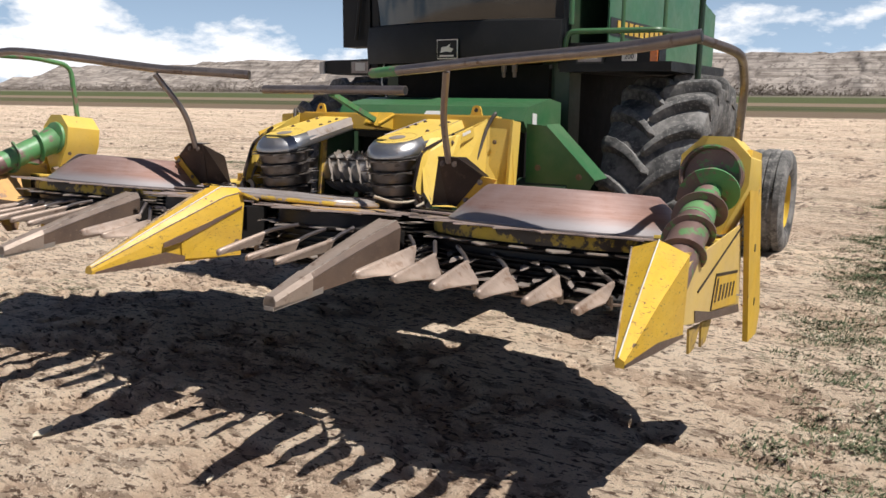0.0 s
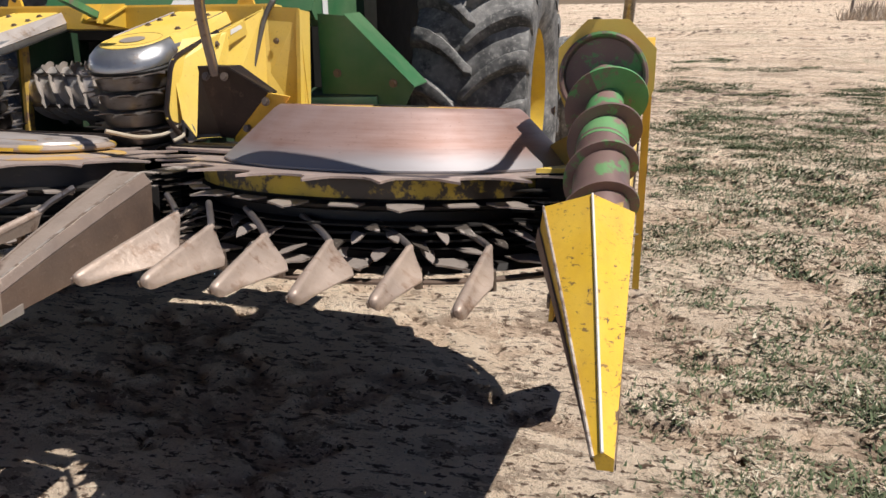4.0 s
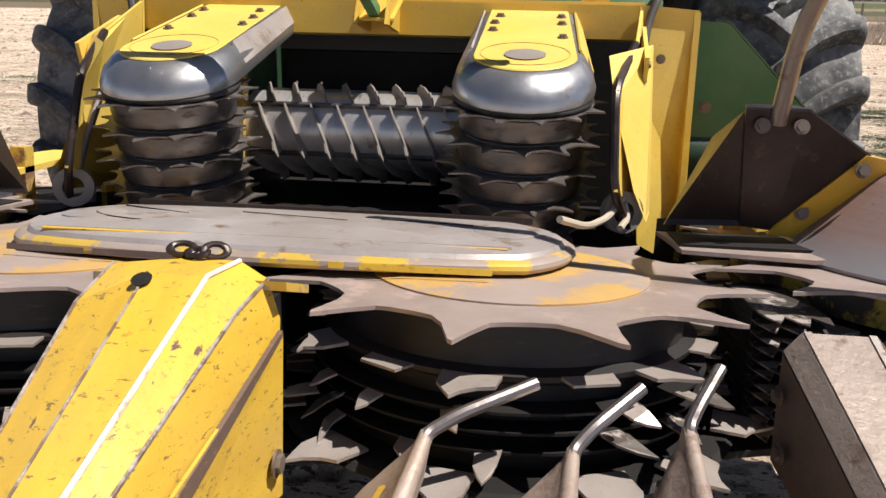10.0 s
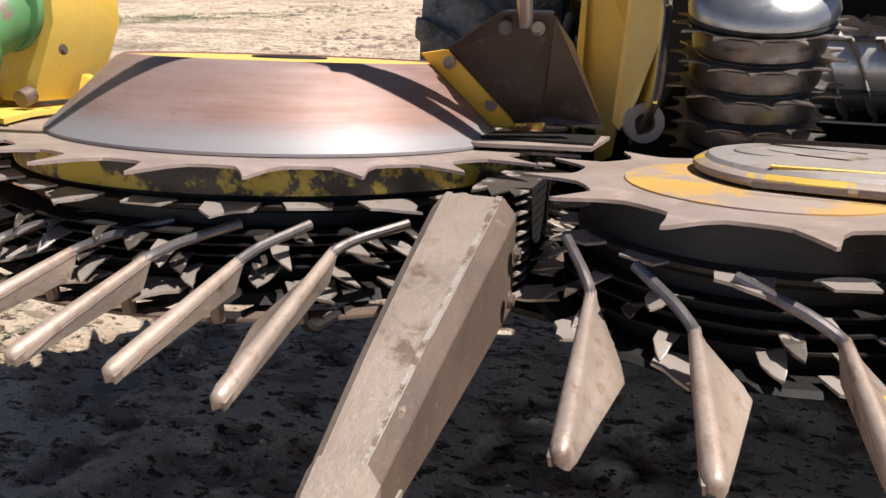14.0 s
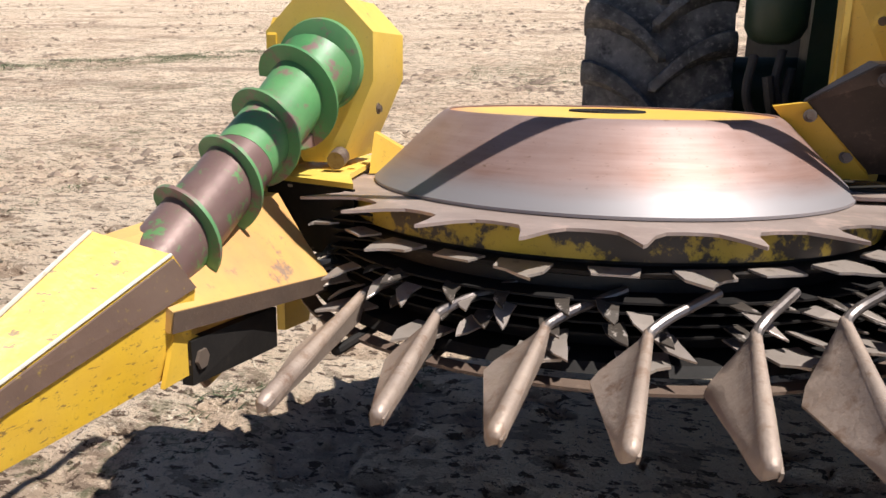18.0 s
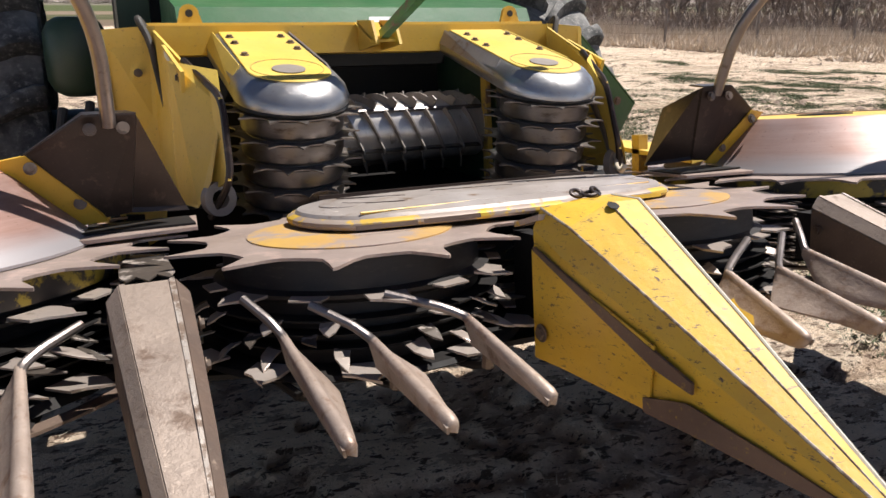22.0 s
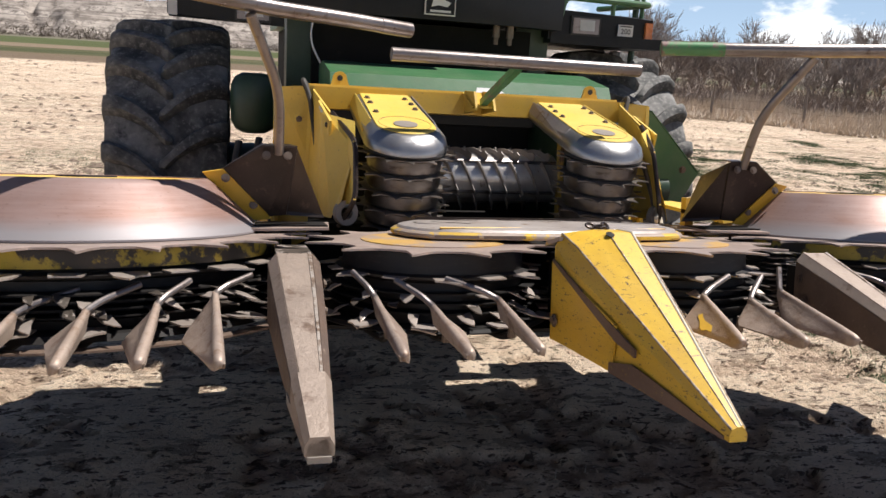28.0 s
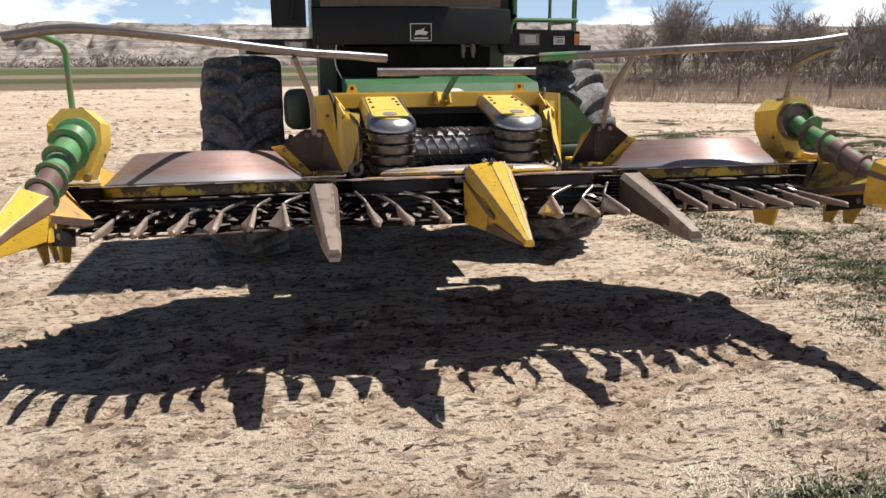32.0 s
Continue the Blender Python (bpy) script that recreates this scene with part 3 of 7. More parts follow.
def tooth_row(drum, leaves, n, z, seed, gap):
    g = random.Random(seed)
    for k in range(n):
        if g.random() >= gap:
            part("crop_tooth", g.choice(leaves), None, drum, "", Matrix.Rotation(2 * math.pi * (k + g.uniform(-0.22, 0.22)) / n, 4, "Z") @ Matrix.Translation((0, 0, z)))


def hook_plate(r0, r1, z, width, way):
    """A sickle-shaped blade: broad root, hollow flank, point swept to one side."""
    w = width * 0.5
    d = r1 - r0
    flat = [(r0, -w), (r0 + d * 0.55, -w * 0.95), (r0 + d * 0.86, -w * 0.55), (r0 + d, way * w * 0.2 - w * 0.55), (r0 + d * 0.80, -w * 0.10), (r0 + d * 0.62, w * 0.35), (r0 + d * 0.52, w * 0.9), (r0, w)]
    return plate([(r, way * t, z - 0.006 * (r - r0) / d) for r, t in flat], (0, 0, 0.005), 0.001)


def big_drum(s):
    m = Matrix.Translation((s * BIG_X, 0, 0)) @ Matrix.Rotation(radians(-0.8), 4, "X")
    drum = part("rotor", lathe([(0.50, -0.236), (0.60, -0.236), (0.606, -0.200), (0.592, -0.195), (0.592, -0.100), (0.632, -0.088), (0.636, -0.080), (0.600, -0.074), (0.595, -0.066), (0.50, -0.066)], 72),
                M_DRUM, header, "dark rotor drum with blade rings", m)
    part("drum_ring", lathe([(0.585, -0.066), (0.618, -0.064), (0.622, -0.04), (0.618, -0.016), (0.585, -0.012)], 72), M_RING, drum, "patchy yellow drum ring with overhang shade painted in")
    part("toothed_disc", star(0.650, BIG_R + 0.008, 25, -0.011, -0.005, 0.50, 0.30 * s, 6), M_DISC, drum, "worn steel disc with hooked teeth")
    prof = [(0.556, -0.003), (0.556, 0.003), (0.548, 0.010), (0.527, 0.030), (0.405, 0.150), (0.392, 0.160), (0.383, 0.1645), (0.380, 0.1635), (0.380, 0.150), (0.395, 0.140), (0.515, 0.020), (0.53, -0.003)]
    part("dome", lathe(prof, 96, close=True), M_DOME, drum, "brown polished steel dome flank")
    part("dome_top", lathe([(0.379, 0.150), (0.379, 0.1605), (0.30, 0.1615), (0.085, 0.1625), (0.075, 0.161), (0.072, 0.145), (0.070, 0.115)][::-1], 96), M_DOMETOP, drum, "yellow dome lid fading to orange at its edge", smooth=50)
    part("hub_hole", lathe([(0.0, 0.120), (0.071, 0.122), (0.071, 0.114), (0.0, 0.113)], 40), M_BLACK, drum)
    part("hub_rim", lathe([(0.072, 0.1625), (0.080, 0.167), (0.090, 0.1665), (0.092, 0.1625)], 48, close=True), M_BLACK, drum)
    g = random.Random(17 + s)
    hooks = {w: finish("hook_blade", hook_plate(0.625, 0.722, -0.078, 0.098, w), M_STEEL_PALE, 0) for w in (1, -1)}
    tab = finish("tab_blade", plate([(0.625, -0.045, -0.077), (0.668, -0.040, -0.079), (0.672, 0.038, -0.079), (0.625, 0.045, -0.077)], (0, 0, 0.004)), M_STEEL_PALE, 0)
    shards = {w: finish("cutter_plate", hook_plate(0.665, 0.775, -0.212, 0.088, w), M_STEEL_PALE, 0) for w in (1, -1)}
    for k in range(28):
        rot = Matrix.Rotation(2 * math.pi * (k + 0.4 + g.uniform(-0.1, 0.1)) / 28, 4, "Z")
        if k % 2 == 0:
            part("hook_blade", hooks[1 if k % 4 else -1], None, drum, "", rot)
        else:
            part("tab_blade", tab, None, drum, "", rot)
    # uneven rows of small teeth round the lower drum, dark rows painted as shaded
    for row, (z, r, n, w, mt) in enumerate(((-0.128, 0.715, 42, 0.036, M_TOOTH), (-0.146, 0.742, 40, 0.040, M_STEEL_PALE), (-0.166, 0.735, 42, 0.038, M_TOOTH), (-0.186, 0.758, 38, 0.044, M_STEEL_PALE))):
        tooth_row(drum, leaf_set(0.655, r, w, 100 + row + 10 * s, mt), n, z, 140 + row + 10 * s, 0.18)
        part("ring_core", lathe([(0.588, z), (0.660, z), (0.660, z + 0.004), (0.588, z + 0.004)], 60, close=True), M_BLACK, drum)
    for k in range(22):
        rot = Matrix.Rotation(2 * math.pi * (k + 0.15 + g.uniform(-0.22, 0.22)) / 22, 4, "Z")
        part("cutter_plate", shards[1 if g.random() < 0.6 else -1], None, drum, "", rot)
    part("skid_rim", lathe([(0.705, -0.262), (0.738, -0.258), (0.738, -0.252), (0.705, -0.250)], 72, close=True), M_RUST_SIDE, drum, "brown skid rim")
    part("cutter_disc", lathe([(0.0, -0.250), (0.690, -0.236), (0.706, -0.238), (0.690, -0.222), (0.0, -0.222)], 72), M_BLACK, drum)
    return drum


def small_drum(s):
    m = Matrix.Translation((s * SMALL_X, SMALL_Y, 0))
    drum = part("rotor", lathe([(0.20, -0.236), (0.295, -0.236), (0.300, -0.19), (0.286, -0.18), (0.286, -0.105), (0.310, -0.092), (0.312, -0.084), (0.290, -0.078), (0.286, -0.02), (0.20, -0.02)], 60), M_DRUM, header, "dark inner rotor drum", m)
    part("toothed_disc", star(0.320, SMALL_R + 0.012, 12, -0.013, -0.007, 0.10, 0.25 * s, 7), M_DISC, drum, "steel star disc with coarse teeth")
    part("painted_ring", lathe([(0.12, -0.007), (0.232, -0.007), (0.232, -0.004), (0.205, -0.001), (0.12, -0.001)], 60), M_ORANGE_RING, drum, "worn yellow ring on the star disc")
    hooks = {w: finish("hook_blade", hook_plate(0.300, 0.385, -0.088, 0.085, w), M_STEEL_PALE, 0) for w in (1, -1)}
    shards = {w: finish("cutter_plate", hook_plate(0.345, 0.445, -0.214, 0.085, w), M_STEEL_PALE, 0) for w in (1, -1)}
    tab = finish("tab_blade", plate([(0.300, -0.040, -0.087), (0.338, -0.034, -0.089), (0.342, 0.032, -0.089), (0.300, 0.040, -0.087)], (0, 0, 0.004)), M_STEEL_PALE, 0)
    g = random.Random(29 + s)
    for k in range(14):
        rot = Matrix.Rotation(2 * math.pi * (k + 0.3 + g.uniform(-0.1, 0.1)) / 14, 4, "Z")
        if k % 2 == 0:
            part("hook_blade", hooks[s if k % 4 else -s], None, drum, "", rot)
        else:
            part("tab_blade", tab, None, drum, "", rot)
        if k < 12:
            part("cutter_plate", shards[1 if g.random() < 0.6 else -1], None, drum, "", Matrix.Rotation(2 * math.pi * (k + 0.6 + g.uniform(-0.2, 0.2)) / 12, 4, "Z"))
    # dark and pale rows again paint shaded and sunlit teeth
    for row, (z, r, n) in enumerate(((-0.132, 0.375, 18), (-0.160, 0.395, 18), (-0.188, 0.405, 16))):
        tooth_row(drum, leaf_set(0.325, r, 0.038, 200 + row + 10 * s, M_TOOTH if row % 2 else M_STEEL_PALE), n, z, 240 + row + 10 * s, 0.3)
        part("ring_core", lathe([(0.284, z), (0.330, z), (0.330, z + 0.004), (0.284, z + 0.004)], 48, close=True), M_BLACK, drum)
    part("cutter_disc", lathe([(0.0, -0.236), (0.372, -0.236), (0.382, -0.230), (0.372, -0.222), (0.0, -0.222)], 60), M_BLACK, drum)
    return drum


for side in (1, -1):
    big_drum(side)
    small_drum(side)


def finger(m, s, tip, bend, rod_end, wing, yellow=False):
    """A crop divider finger: bent rod and a sheet folded over a round ridge; m: its side, s: the way its wing leans."""
    tip, bend, rod_end = (Vector((m * p[0], p[1], p[2])) for p in (tip, bend, rod_end))
    corner = Vector((tip.x * 0.6 + bend.x * 0.4 + wing * s, -0.775, -0.203))
    inner = bend + Vector((0.006 * s, -0.020, -0.050))
    axis = (tip - bend).normalized()
    across = axis.cross(Vector((0, 0, 1))).normalized() * (-s)
    if across.x * s < 0:
        across = -across
    lift = across.cross(axis)
    if lift.z < 0:
        lift = -lift
    secs = []
    for t in (0.0, 0.06, 0.16, 0.27, 0.36, 0.55, 0.78, 0.94, 0.985, 1.0):
        c = bend.lerp(tip, t)
        r = (0.0088 + 0.0048 * min(1, t * 1.3)) * (0.42 if t == 1.0 else (0.80 if t > 0.98 else 1.0))
        eo = bend.lerp(corner, t / 0.33) if t <= 0.33 else corner.lerp(tip, (t - 0.33) / 0.67)
        eo = eo + across * r * 0.9 - lift * 0.008
        arc = [c + across * (r * math.cos(a)) + lift * (r * math.sin(a)) for a in (0.04 * math.pi, 0.2 * math.pi, 0.36 * math.pi, 0.52 * math.pi, 0.70 * math.pi, 0.86 * math.pi, 1.02 * math.pi)]
        sag = eo.lerp(arc[0], 0.5) - lift * 0.003 * math.sin(math.pi * t)
        top = [eo, sag] + arc
        if t < 0.9:
            under = [p - lift * 0.004 for p in top]
        else:
            under = [top[0].lerp(top[-1], i / (len(top) - 1)) - lift * (0.010 if t < 1 else 0.006) for i in range(len(top))]
        secs.append(top + under[::-1])
    side_up, side_low = [], []
    for t in (0.0, 0.3, 0.65, 1.0):
        r = 0.0088 + 0.0056 * min(1, t * 1.3)
        side_up.append(bend.lerp(tip, t) - across * r * 0.96 + lift * 0.001)
        side_low.append(inner.lerp(tip - lift * 0.012, t) - across * r * 0.8)
    ob = part("divider_finger", loft(secs), M_SAND_STEEL, header, "sand-worn steel crop divider finger", smooth=50)
    part("inner_wing", skin(side_up, side_low, across * 0.004), M_DIVIDER, ob, "brown steep inner wing", smooth=0)
    part("rod", tube(bent([rod_end, bend.lerp(rod_end, 0.28) + Vector((0, 0, 0.006)), bend, bend.lerp(tip, 0.10)], 0.03, 4), 0.0090, 10), M_PIPE, ob, "bent round guide rod")
    if yellow:
        q = corner.lerp(tip, 0.40).lerp(bend, 0.22) + lift * 0.0035
        d1, d2 = (tip - bend).normalized(), (corner - bend).normalized()
        pts = [q + d1 * ((0.042 + 0.006 * math.sin(5 * a)) * math.cos(a)) + d2 * ((0.024 + 0.006 * math.cos(4 * a)) * math.sin(a)) for a in (i * math.pi / 11 for i in range(22))]
        part("paint_patch", plate(pts, lift * 0.0015, 0), M_YELLOW, ob, "remains of yellow paint")
    low = corner.lerp(inner, 0.5)
    part("stub", tube([low + Vector((0, 0.02, 0.004)), low + Vector((0, 0.03, -0.045))], 0.012, 8), M_BOLT, ob)
    part("carrier_arm", tube(bent([low + Vector((0, 0.03, -0.040)), (low.x - 0.01 * s, -0.68, -0.248), (low.x - 0.04 * s, -0.52, -0.244)], 0.03, 3), 0.010, 8), M_BLACK, ob)
    return ob


BIG_FINGERS = (((1.056, -1.030, -0.210), (1.072, -0.650, -0.117), (0.978, -0.550, -0.084), 0.080),
               ((1.223, -1.020, -0.206), (1.210, -0.710, -0.132), (1.138, -0.600, -0.090), 0.060),
               ((1.390, -1.012, -0.212), (1.371, -0.730, -0.141), (1.260, -0.620, -0.096), 0.066),
               ((1.568, -1.002, -0.217), (1.534, -0.711, -0.150), (1.411, -0.600, -0.110), 0.062),
               ((1.740, -0.980, -0.220), (1.729, -0.676, -0.158), (1.601, -0.570, -0.117), 0.048),
               ((1.920, -0.975, -0.226), (1.905, -0.570, -0.166), (1.782, -0.500, -0.131), 0.034))
SMALL_FINGERS = (((0.286, -0.996, -0.214), (0.320, -0.745, -0.128), (0.453, -0.671, -0.080), 0.060),
                 ((0.474, -1.012, -0.214), (0.501, -0.720, -0.147), (0.591, -0.645, -0.086), 0.055),
                 ((0.637, -1.013, -0.213), (0.650, -0.662, -0.131), (0.702, -0.585, -0.071), 0.050))
for tip_, bend_, rod_, wing_ in BIG_FINGERS:
    for side in (1, -1):
        finger(side, side, tip_, bend_, rod_, wing_)
for i, (tip_, bend_, rod_, wing_) in enumerate(SMALL_FINGERS):
    for side in (1, -1):
        finger(side, -side, tip_, bend_, rod_, wing_, yellow=(i == 0))


# grey dividers between the large and small rotors
for side in (1, -1):
    gx = side * 0.862
    HW0, TW0, Z0, S0, B0, YB = 0.069, 0.047, -0.022, -0.048, -0.212, -0.557
    HW1, TW1, Z1, S1, B1, YT = 0.025, 0.014, -0.304, -0.318, -0.338, -1.272

    def across_at(t):
        """Half widths and heights of the divider's section, t: 0 at its back, 1 at its tip."""
        hump = 0.010 * math.sin(math.pi * t)
        return [a + (b - a) * t + h for a, b, h in ((HW0, HW1, hump * 0.4), (TW0, TW1, hump * 0.3), (Z0, Z1, hump), (S0, S1, hump), (B0, B1, 0.0), (YB, YT, 0.0))]

    def ring_at(t, grow=0.0):
        hw, tw, zt, zs, zb, y = across_at(t)
        return [(gx - hw - grow, y, zb), (gx - hw - grow, y, zs), (gx - tw - grow, y, zt + grow), (gx + tw + grow, y, zt + grow), (gx + hw + grow, y, zs), (gx + hw + grow, y, zb)]
    g = part("row_divider", bevelled(loft([ring_at(t) for t in (0.0, 0.33, 0.66, 1.0)]), 0.003, 2, 12), M_DIVIDER, header, "long sand-scuffed steel row divider with brown sides", smooth=20)
    steps = (0.0, 0.25, 0.5, 0.75, 0.99)
    for q in (1, -1):
        ups, lows, rim, inn, bev = [], [], [], [], []
        for t in steps:
            hw, tw, zt, zs, zb, y = across_at(t)
            ups.append((gx + q * (hw + 0.0015), y, zs - 0.004))
            lows.append((gx + q * (hw + 0.0015), y, zb + 0.002))
            rim.append((gx + q * (tw + 0.0005), y, zt + 0.001))
            inn.append((gx + q * tw * 0.80, y, zt + 0.0012))
            bev.append((gx + q * (tw + 0.0015), y, zt - 0.001))
        part("side_sheet", skin(ups, lows, (q * 0.002, 0, 0)), M_RUST_SIDE, g, "rust-brown side sheet", smooth=0)
        part("worn_ridge", skin(inn, rim, (0, 0, 0.0012)), M_RIDGE if q > 0 else M_DIVIDER, g, "worn ridge", smooth=0)
        part("bevel_sheet", skin(bev, [(x, y, z + 0.002) for x, y, z in ups], (q * 0.0012, 0, 0.0012)), M_DIVIDER if q < 0 else M_RUST_SIDE, g, smooth=0)
    part("shoe_plate", loft([[(gx - 0.05, -1.03, -0.278), (gx + 0.05, -1.03, -0.278), (gx + 0.05, -1.03, -0.302), (gx - 0.05, -1.03, -0.302)],
                             [(gx - 0.024, -1.275, -0.339), (gx + 0.024, -1.275, -0.339), (gx + 0.024, -1.275, -0.352), (gx - 0.024, -1.275, -0.352)]]), M_STEEL, g)
    part("tip_shoe", bevelled(loft([ring_at(t, 0.005) for t in (0.74, 0.87, 1.0)]), 0.002, 1, 12), M_DIVIDER, g, "welded wear tip", smooth=20)
    part("back_plate", plate([(gx - 0.05, -0.54, -0.20), (gx + 0.05, -0.54, -0.20), (gx + 0.05, -0.54, -0.07), (gx - 0.05, -0.54, -0.07)], (0, 0.05, 0)), M_BLACK, g)
    for k in range(2):
        part("bolt", bolt((gx - side * 0.0800, -0.585 - 0.03 * k, -0.105 - 0.07 * k), (-side, 0, 0), 0.010), M_BOLT, g)

# yellow centre divider
CENTRE = [(-0.68, [(-0.118, -0.25), (-0.121, 0.012), (-0.102, 0.050), (-0.006, 0.062), (0.072, 0.062), (0.109, 0.040), (0.125, -0.012), (0.118, -0.25)]),
          (-0.775, [(-0.112, -0.262), (-0.118, -0.032), (-0.098, 0.022), (-0.006, 0.063), (0.068, 0.062), (0.103, 0.020), (0.118, -0.042), (0.112, -0.262)]),
          (-1.40, [(-0.020, -0.318), (-0.022, -0.304), (-0.016, -0.292), (-0.004, -0.286), (0.007, -0.286), (0.016, -0.292), (0.022, -0.304), (0.020, -0.318)])]
CENTRE.insert(2, (-1.085, [((p[0] + q[0]) / 2 * 1.05, (p[1] + q[1]) / 2 + 0.004) for p, q in zip(CENTRE[1][1], CENTRE[2][1])]))
centre = part("centre_divider", bevelled(loft([[(x - 0.01, y, z) for x, z in sec] for y, sec in CENTRE]), 0.003, 2, 12), M_YELLOW_CHIP, header, "long yellow pointed centre divider with worn edges", smooth=20)


def centre_line(i, lift=0.0006, first=0):
    return [(sec[i][0] - 0.01, y + (0.003 if y < -1.3 else -0.001), sec[i][1] + lift) for y, sec in CENTRE[first:]]


part("worn_edge", tube(centre_line(3, first=1), 0.0018, 6), M_RIDGE, centre, "pale worn ridge")
part("worn_edge", tube(centre_line(4), 0.0034, 6), M_SEAM, centre, "broad pale worn ridge")
for i in (2, 5):
    part("worn_edge", tube(centre_line(i), 0.0026, 6), M_RIDGE, centre, "grey worn edge")
for q in (1, -1):
    ups = [(-0.01 + q * 0.0905, -0.99, -0.250), (-0.01 + q * 0.0780, -1.085, -0.232), (-0.01 + q * 0.052, -1.24, -0.268), (-0.01 + q * 0.0228, -1.385, -0.3085)]
    lows = [(-0.01 + q * 0.0895, -0.99, -0.277), (-0.01 + q * 0.0760, -1.085, -0.2835), (-0.01 + q * 0.049, -1.24, -0.3015), (-0.01 + q * 0.0225, -1.385, -0.3165)]
    part("bare_strip", skin(ups, lows, (q * 0.004, 0, 0)), M_BARE_SIDE, centre, "bare brown lower strip", smooth=0)
for side in (1, -1):
    part("side_flap", plate([(-0.01 + side * 0.128, -0.69, -0.03), (-0.01 + side * 0.090, -1.02, -0.150), (-0.01 + side * 0.085, -1.0, -0.265), (-0.01 + side * 0.126, -0.69, -0.255)], (side * 0.004, 0, 0)), M_YELLOW_CHIP, centre, "scraped side flap")
    part("flap_seam", skin([(-0.01 + side * 0.1285, -0.70, -0.022), (-0.01 + side * 0.108, -0.86, -0.092), (-0.01 + side * 0.089, -1.02, -0.158), (-0.01 + side * 0.078, -1.10, -0.193)], [(-0.01 + side * 0.1285, -0.70, -0.030), (-0.01 + side * 0.108, -0.86, -0.112), (-0.01 + side * 0.089, -1.02, -0.190), (-0.01 + side * 0.078, -1.10, -0.212)], (side * 0.0065, 0, 0)), M_BARE_SIDE, centre, "dark bare seam", smooth=0)
    part("bolt", bolt((-0.01 + side * 0.132, -0.72, -0.196), (side, 0, 0), 0.013), M_BOLT, centre)
part("locating_hole", lathe([(0.0, 0.0), (0.011, 0.0), (0.0125, 0.0025), (0.0, 0.003)], 20), M_BLACK, centre, "", Matrix.Translation((-0.016, -0.790, 0.0565)) @ Matrix.Rotation(radians(27), 4, "X"))
for k, (lx, ly, lz, rz, tilt) in enumerate(((-0.020, -0.672, 0.072, 20, 35), (0.004, -0.680, 0.070, -25, 15), (0.026, -0.672, 0.072, 40, 45))):
    ring = bmesh.new()
    n1, n2 = 18, 8
    vv = [[ring.verts.new(((0.011 + 0.0042 * math.cos(b)) * math.cos(a) * 1.4, (0.011 + 0.0042 * math.cos(b)) * math.sin(a), 0.0042 * math.sin(b))) for b in (2 * math.pi * j / n2 for j in range(n2))] for a in (2 * math.pi * i / n1 for i in range(n1))]
    for i in range(n1):
        for j in range(n2):
            ring.faces.new((vv[i][j], vv[(i + 1) % n1][j], vv[(i + 1) % n1][(j + 1) % n2], vv[i][(j + 1) % n2]))
    part("chain_link", ring, M_BRACKET, centre, "rusty chain link", pose(lx, ly, lz, tilt, 0, rz))

# oval cover over the two inner rotors
def oval(hx, hy, n=40, cx=0.0, cy=-0.218):
    pts = []
    for k in range(n):
        a = 2 * math.pi * k / n
        c, d = math.cos(a), math.sin(a)
        px = (hx - hy) * (1 if c > 0 else -1) * min(1, abs(c) * 1.8) + hy * c
        pts.append((cx + px, cy + hy * d * (1.0 if d > 0 else 1.12)))
    return pts


def oval_loft(levels):
    return loft([[(x, y, z) for x, y in oval(hx, hy)] for hx, hy, z in levels])


cover = part("rotor_cover", oval_loft([(0.49, 0.188, 0.003), (0.516, 0.210, 0.005), (0.521, 0.214, 0.012), (0.519, 0.212, 0.019), (0.508, 0.202, 0.026)]), M_COVER_RIM, header, "oval cover with chipped yellow rim")
part("top_plate", oval_loft([(0.500, 0.195, 0.0262), (0.494, 0.190, 0.034), (0.462, 0.158, 0.041), (0.38, 0.10, 0.045), (0.27, 0.04, 0.047)]), M_COVER, cover, "scratched grey steel top", smooth=40)
part("cover_seam", tube([(0.49 * math.cos(a) * 0.5 - 0.15, -0.218 + 0.10 * math.sin(a), 0.0455) for a in (math.pi * 1.05 + i * math.pi * 0.06 for i in range(14))], 0.0022, 5), M_BRACKET, cover)
part("centre_rib", bevelled(loft([[(-0.40, -0.392, 0.034), (0.41, -0.376, 0.034), (0.17, -0.305, 0.045), (-0.22, -0.310, 0.045)], [(-0.395, -0.389, 0.0425), (0.405, -0.373, 0.0425), (0.16, -0.310, 0.0545), (-0.21, -0.315, 0.0545)]]), 0.002, 1), M_COVER, cover, "faceted stiffening wedge")
part("rib_edge", tube([(-0.40, -0.3925, 0.0385), (-0.13, -0.3875, 0.0385)], 0.0035, 6), M_YELLOW_CHIP, cover, "yellow paint along the wedge")
part("rib_edge", tube([(0.10, -0.3830, 0.0385), (0.40, -0.3765, 0.0385)], 0.0030, 6), M_ORANGE_RING, cover, "yellow paint along the wedge")
for sx, ln in ((-0.30, 0.16), (-0.02, 0.22), (0.24, 0.18)):
    part("cover_crease", tube([(sx - ln * 0.5, -0.16 - 0.05 * sx, 0.0470), (sx + ln * 0.5, -0.20 + 0.03 * sx, 0.0470)], 0.0016, 5), M_BRACKET, cover)
part("rear_strip", plate([(-0.40, -0.055, 0.036), (0.44, -0.075, 0.036), (0.44, -0.062, 0.036), (-0.40, -0.042, 0.036)], (0, 0, 0.012)), M_BRACKET, cover)
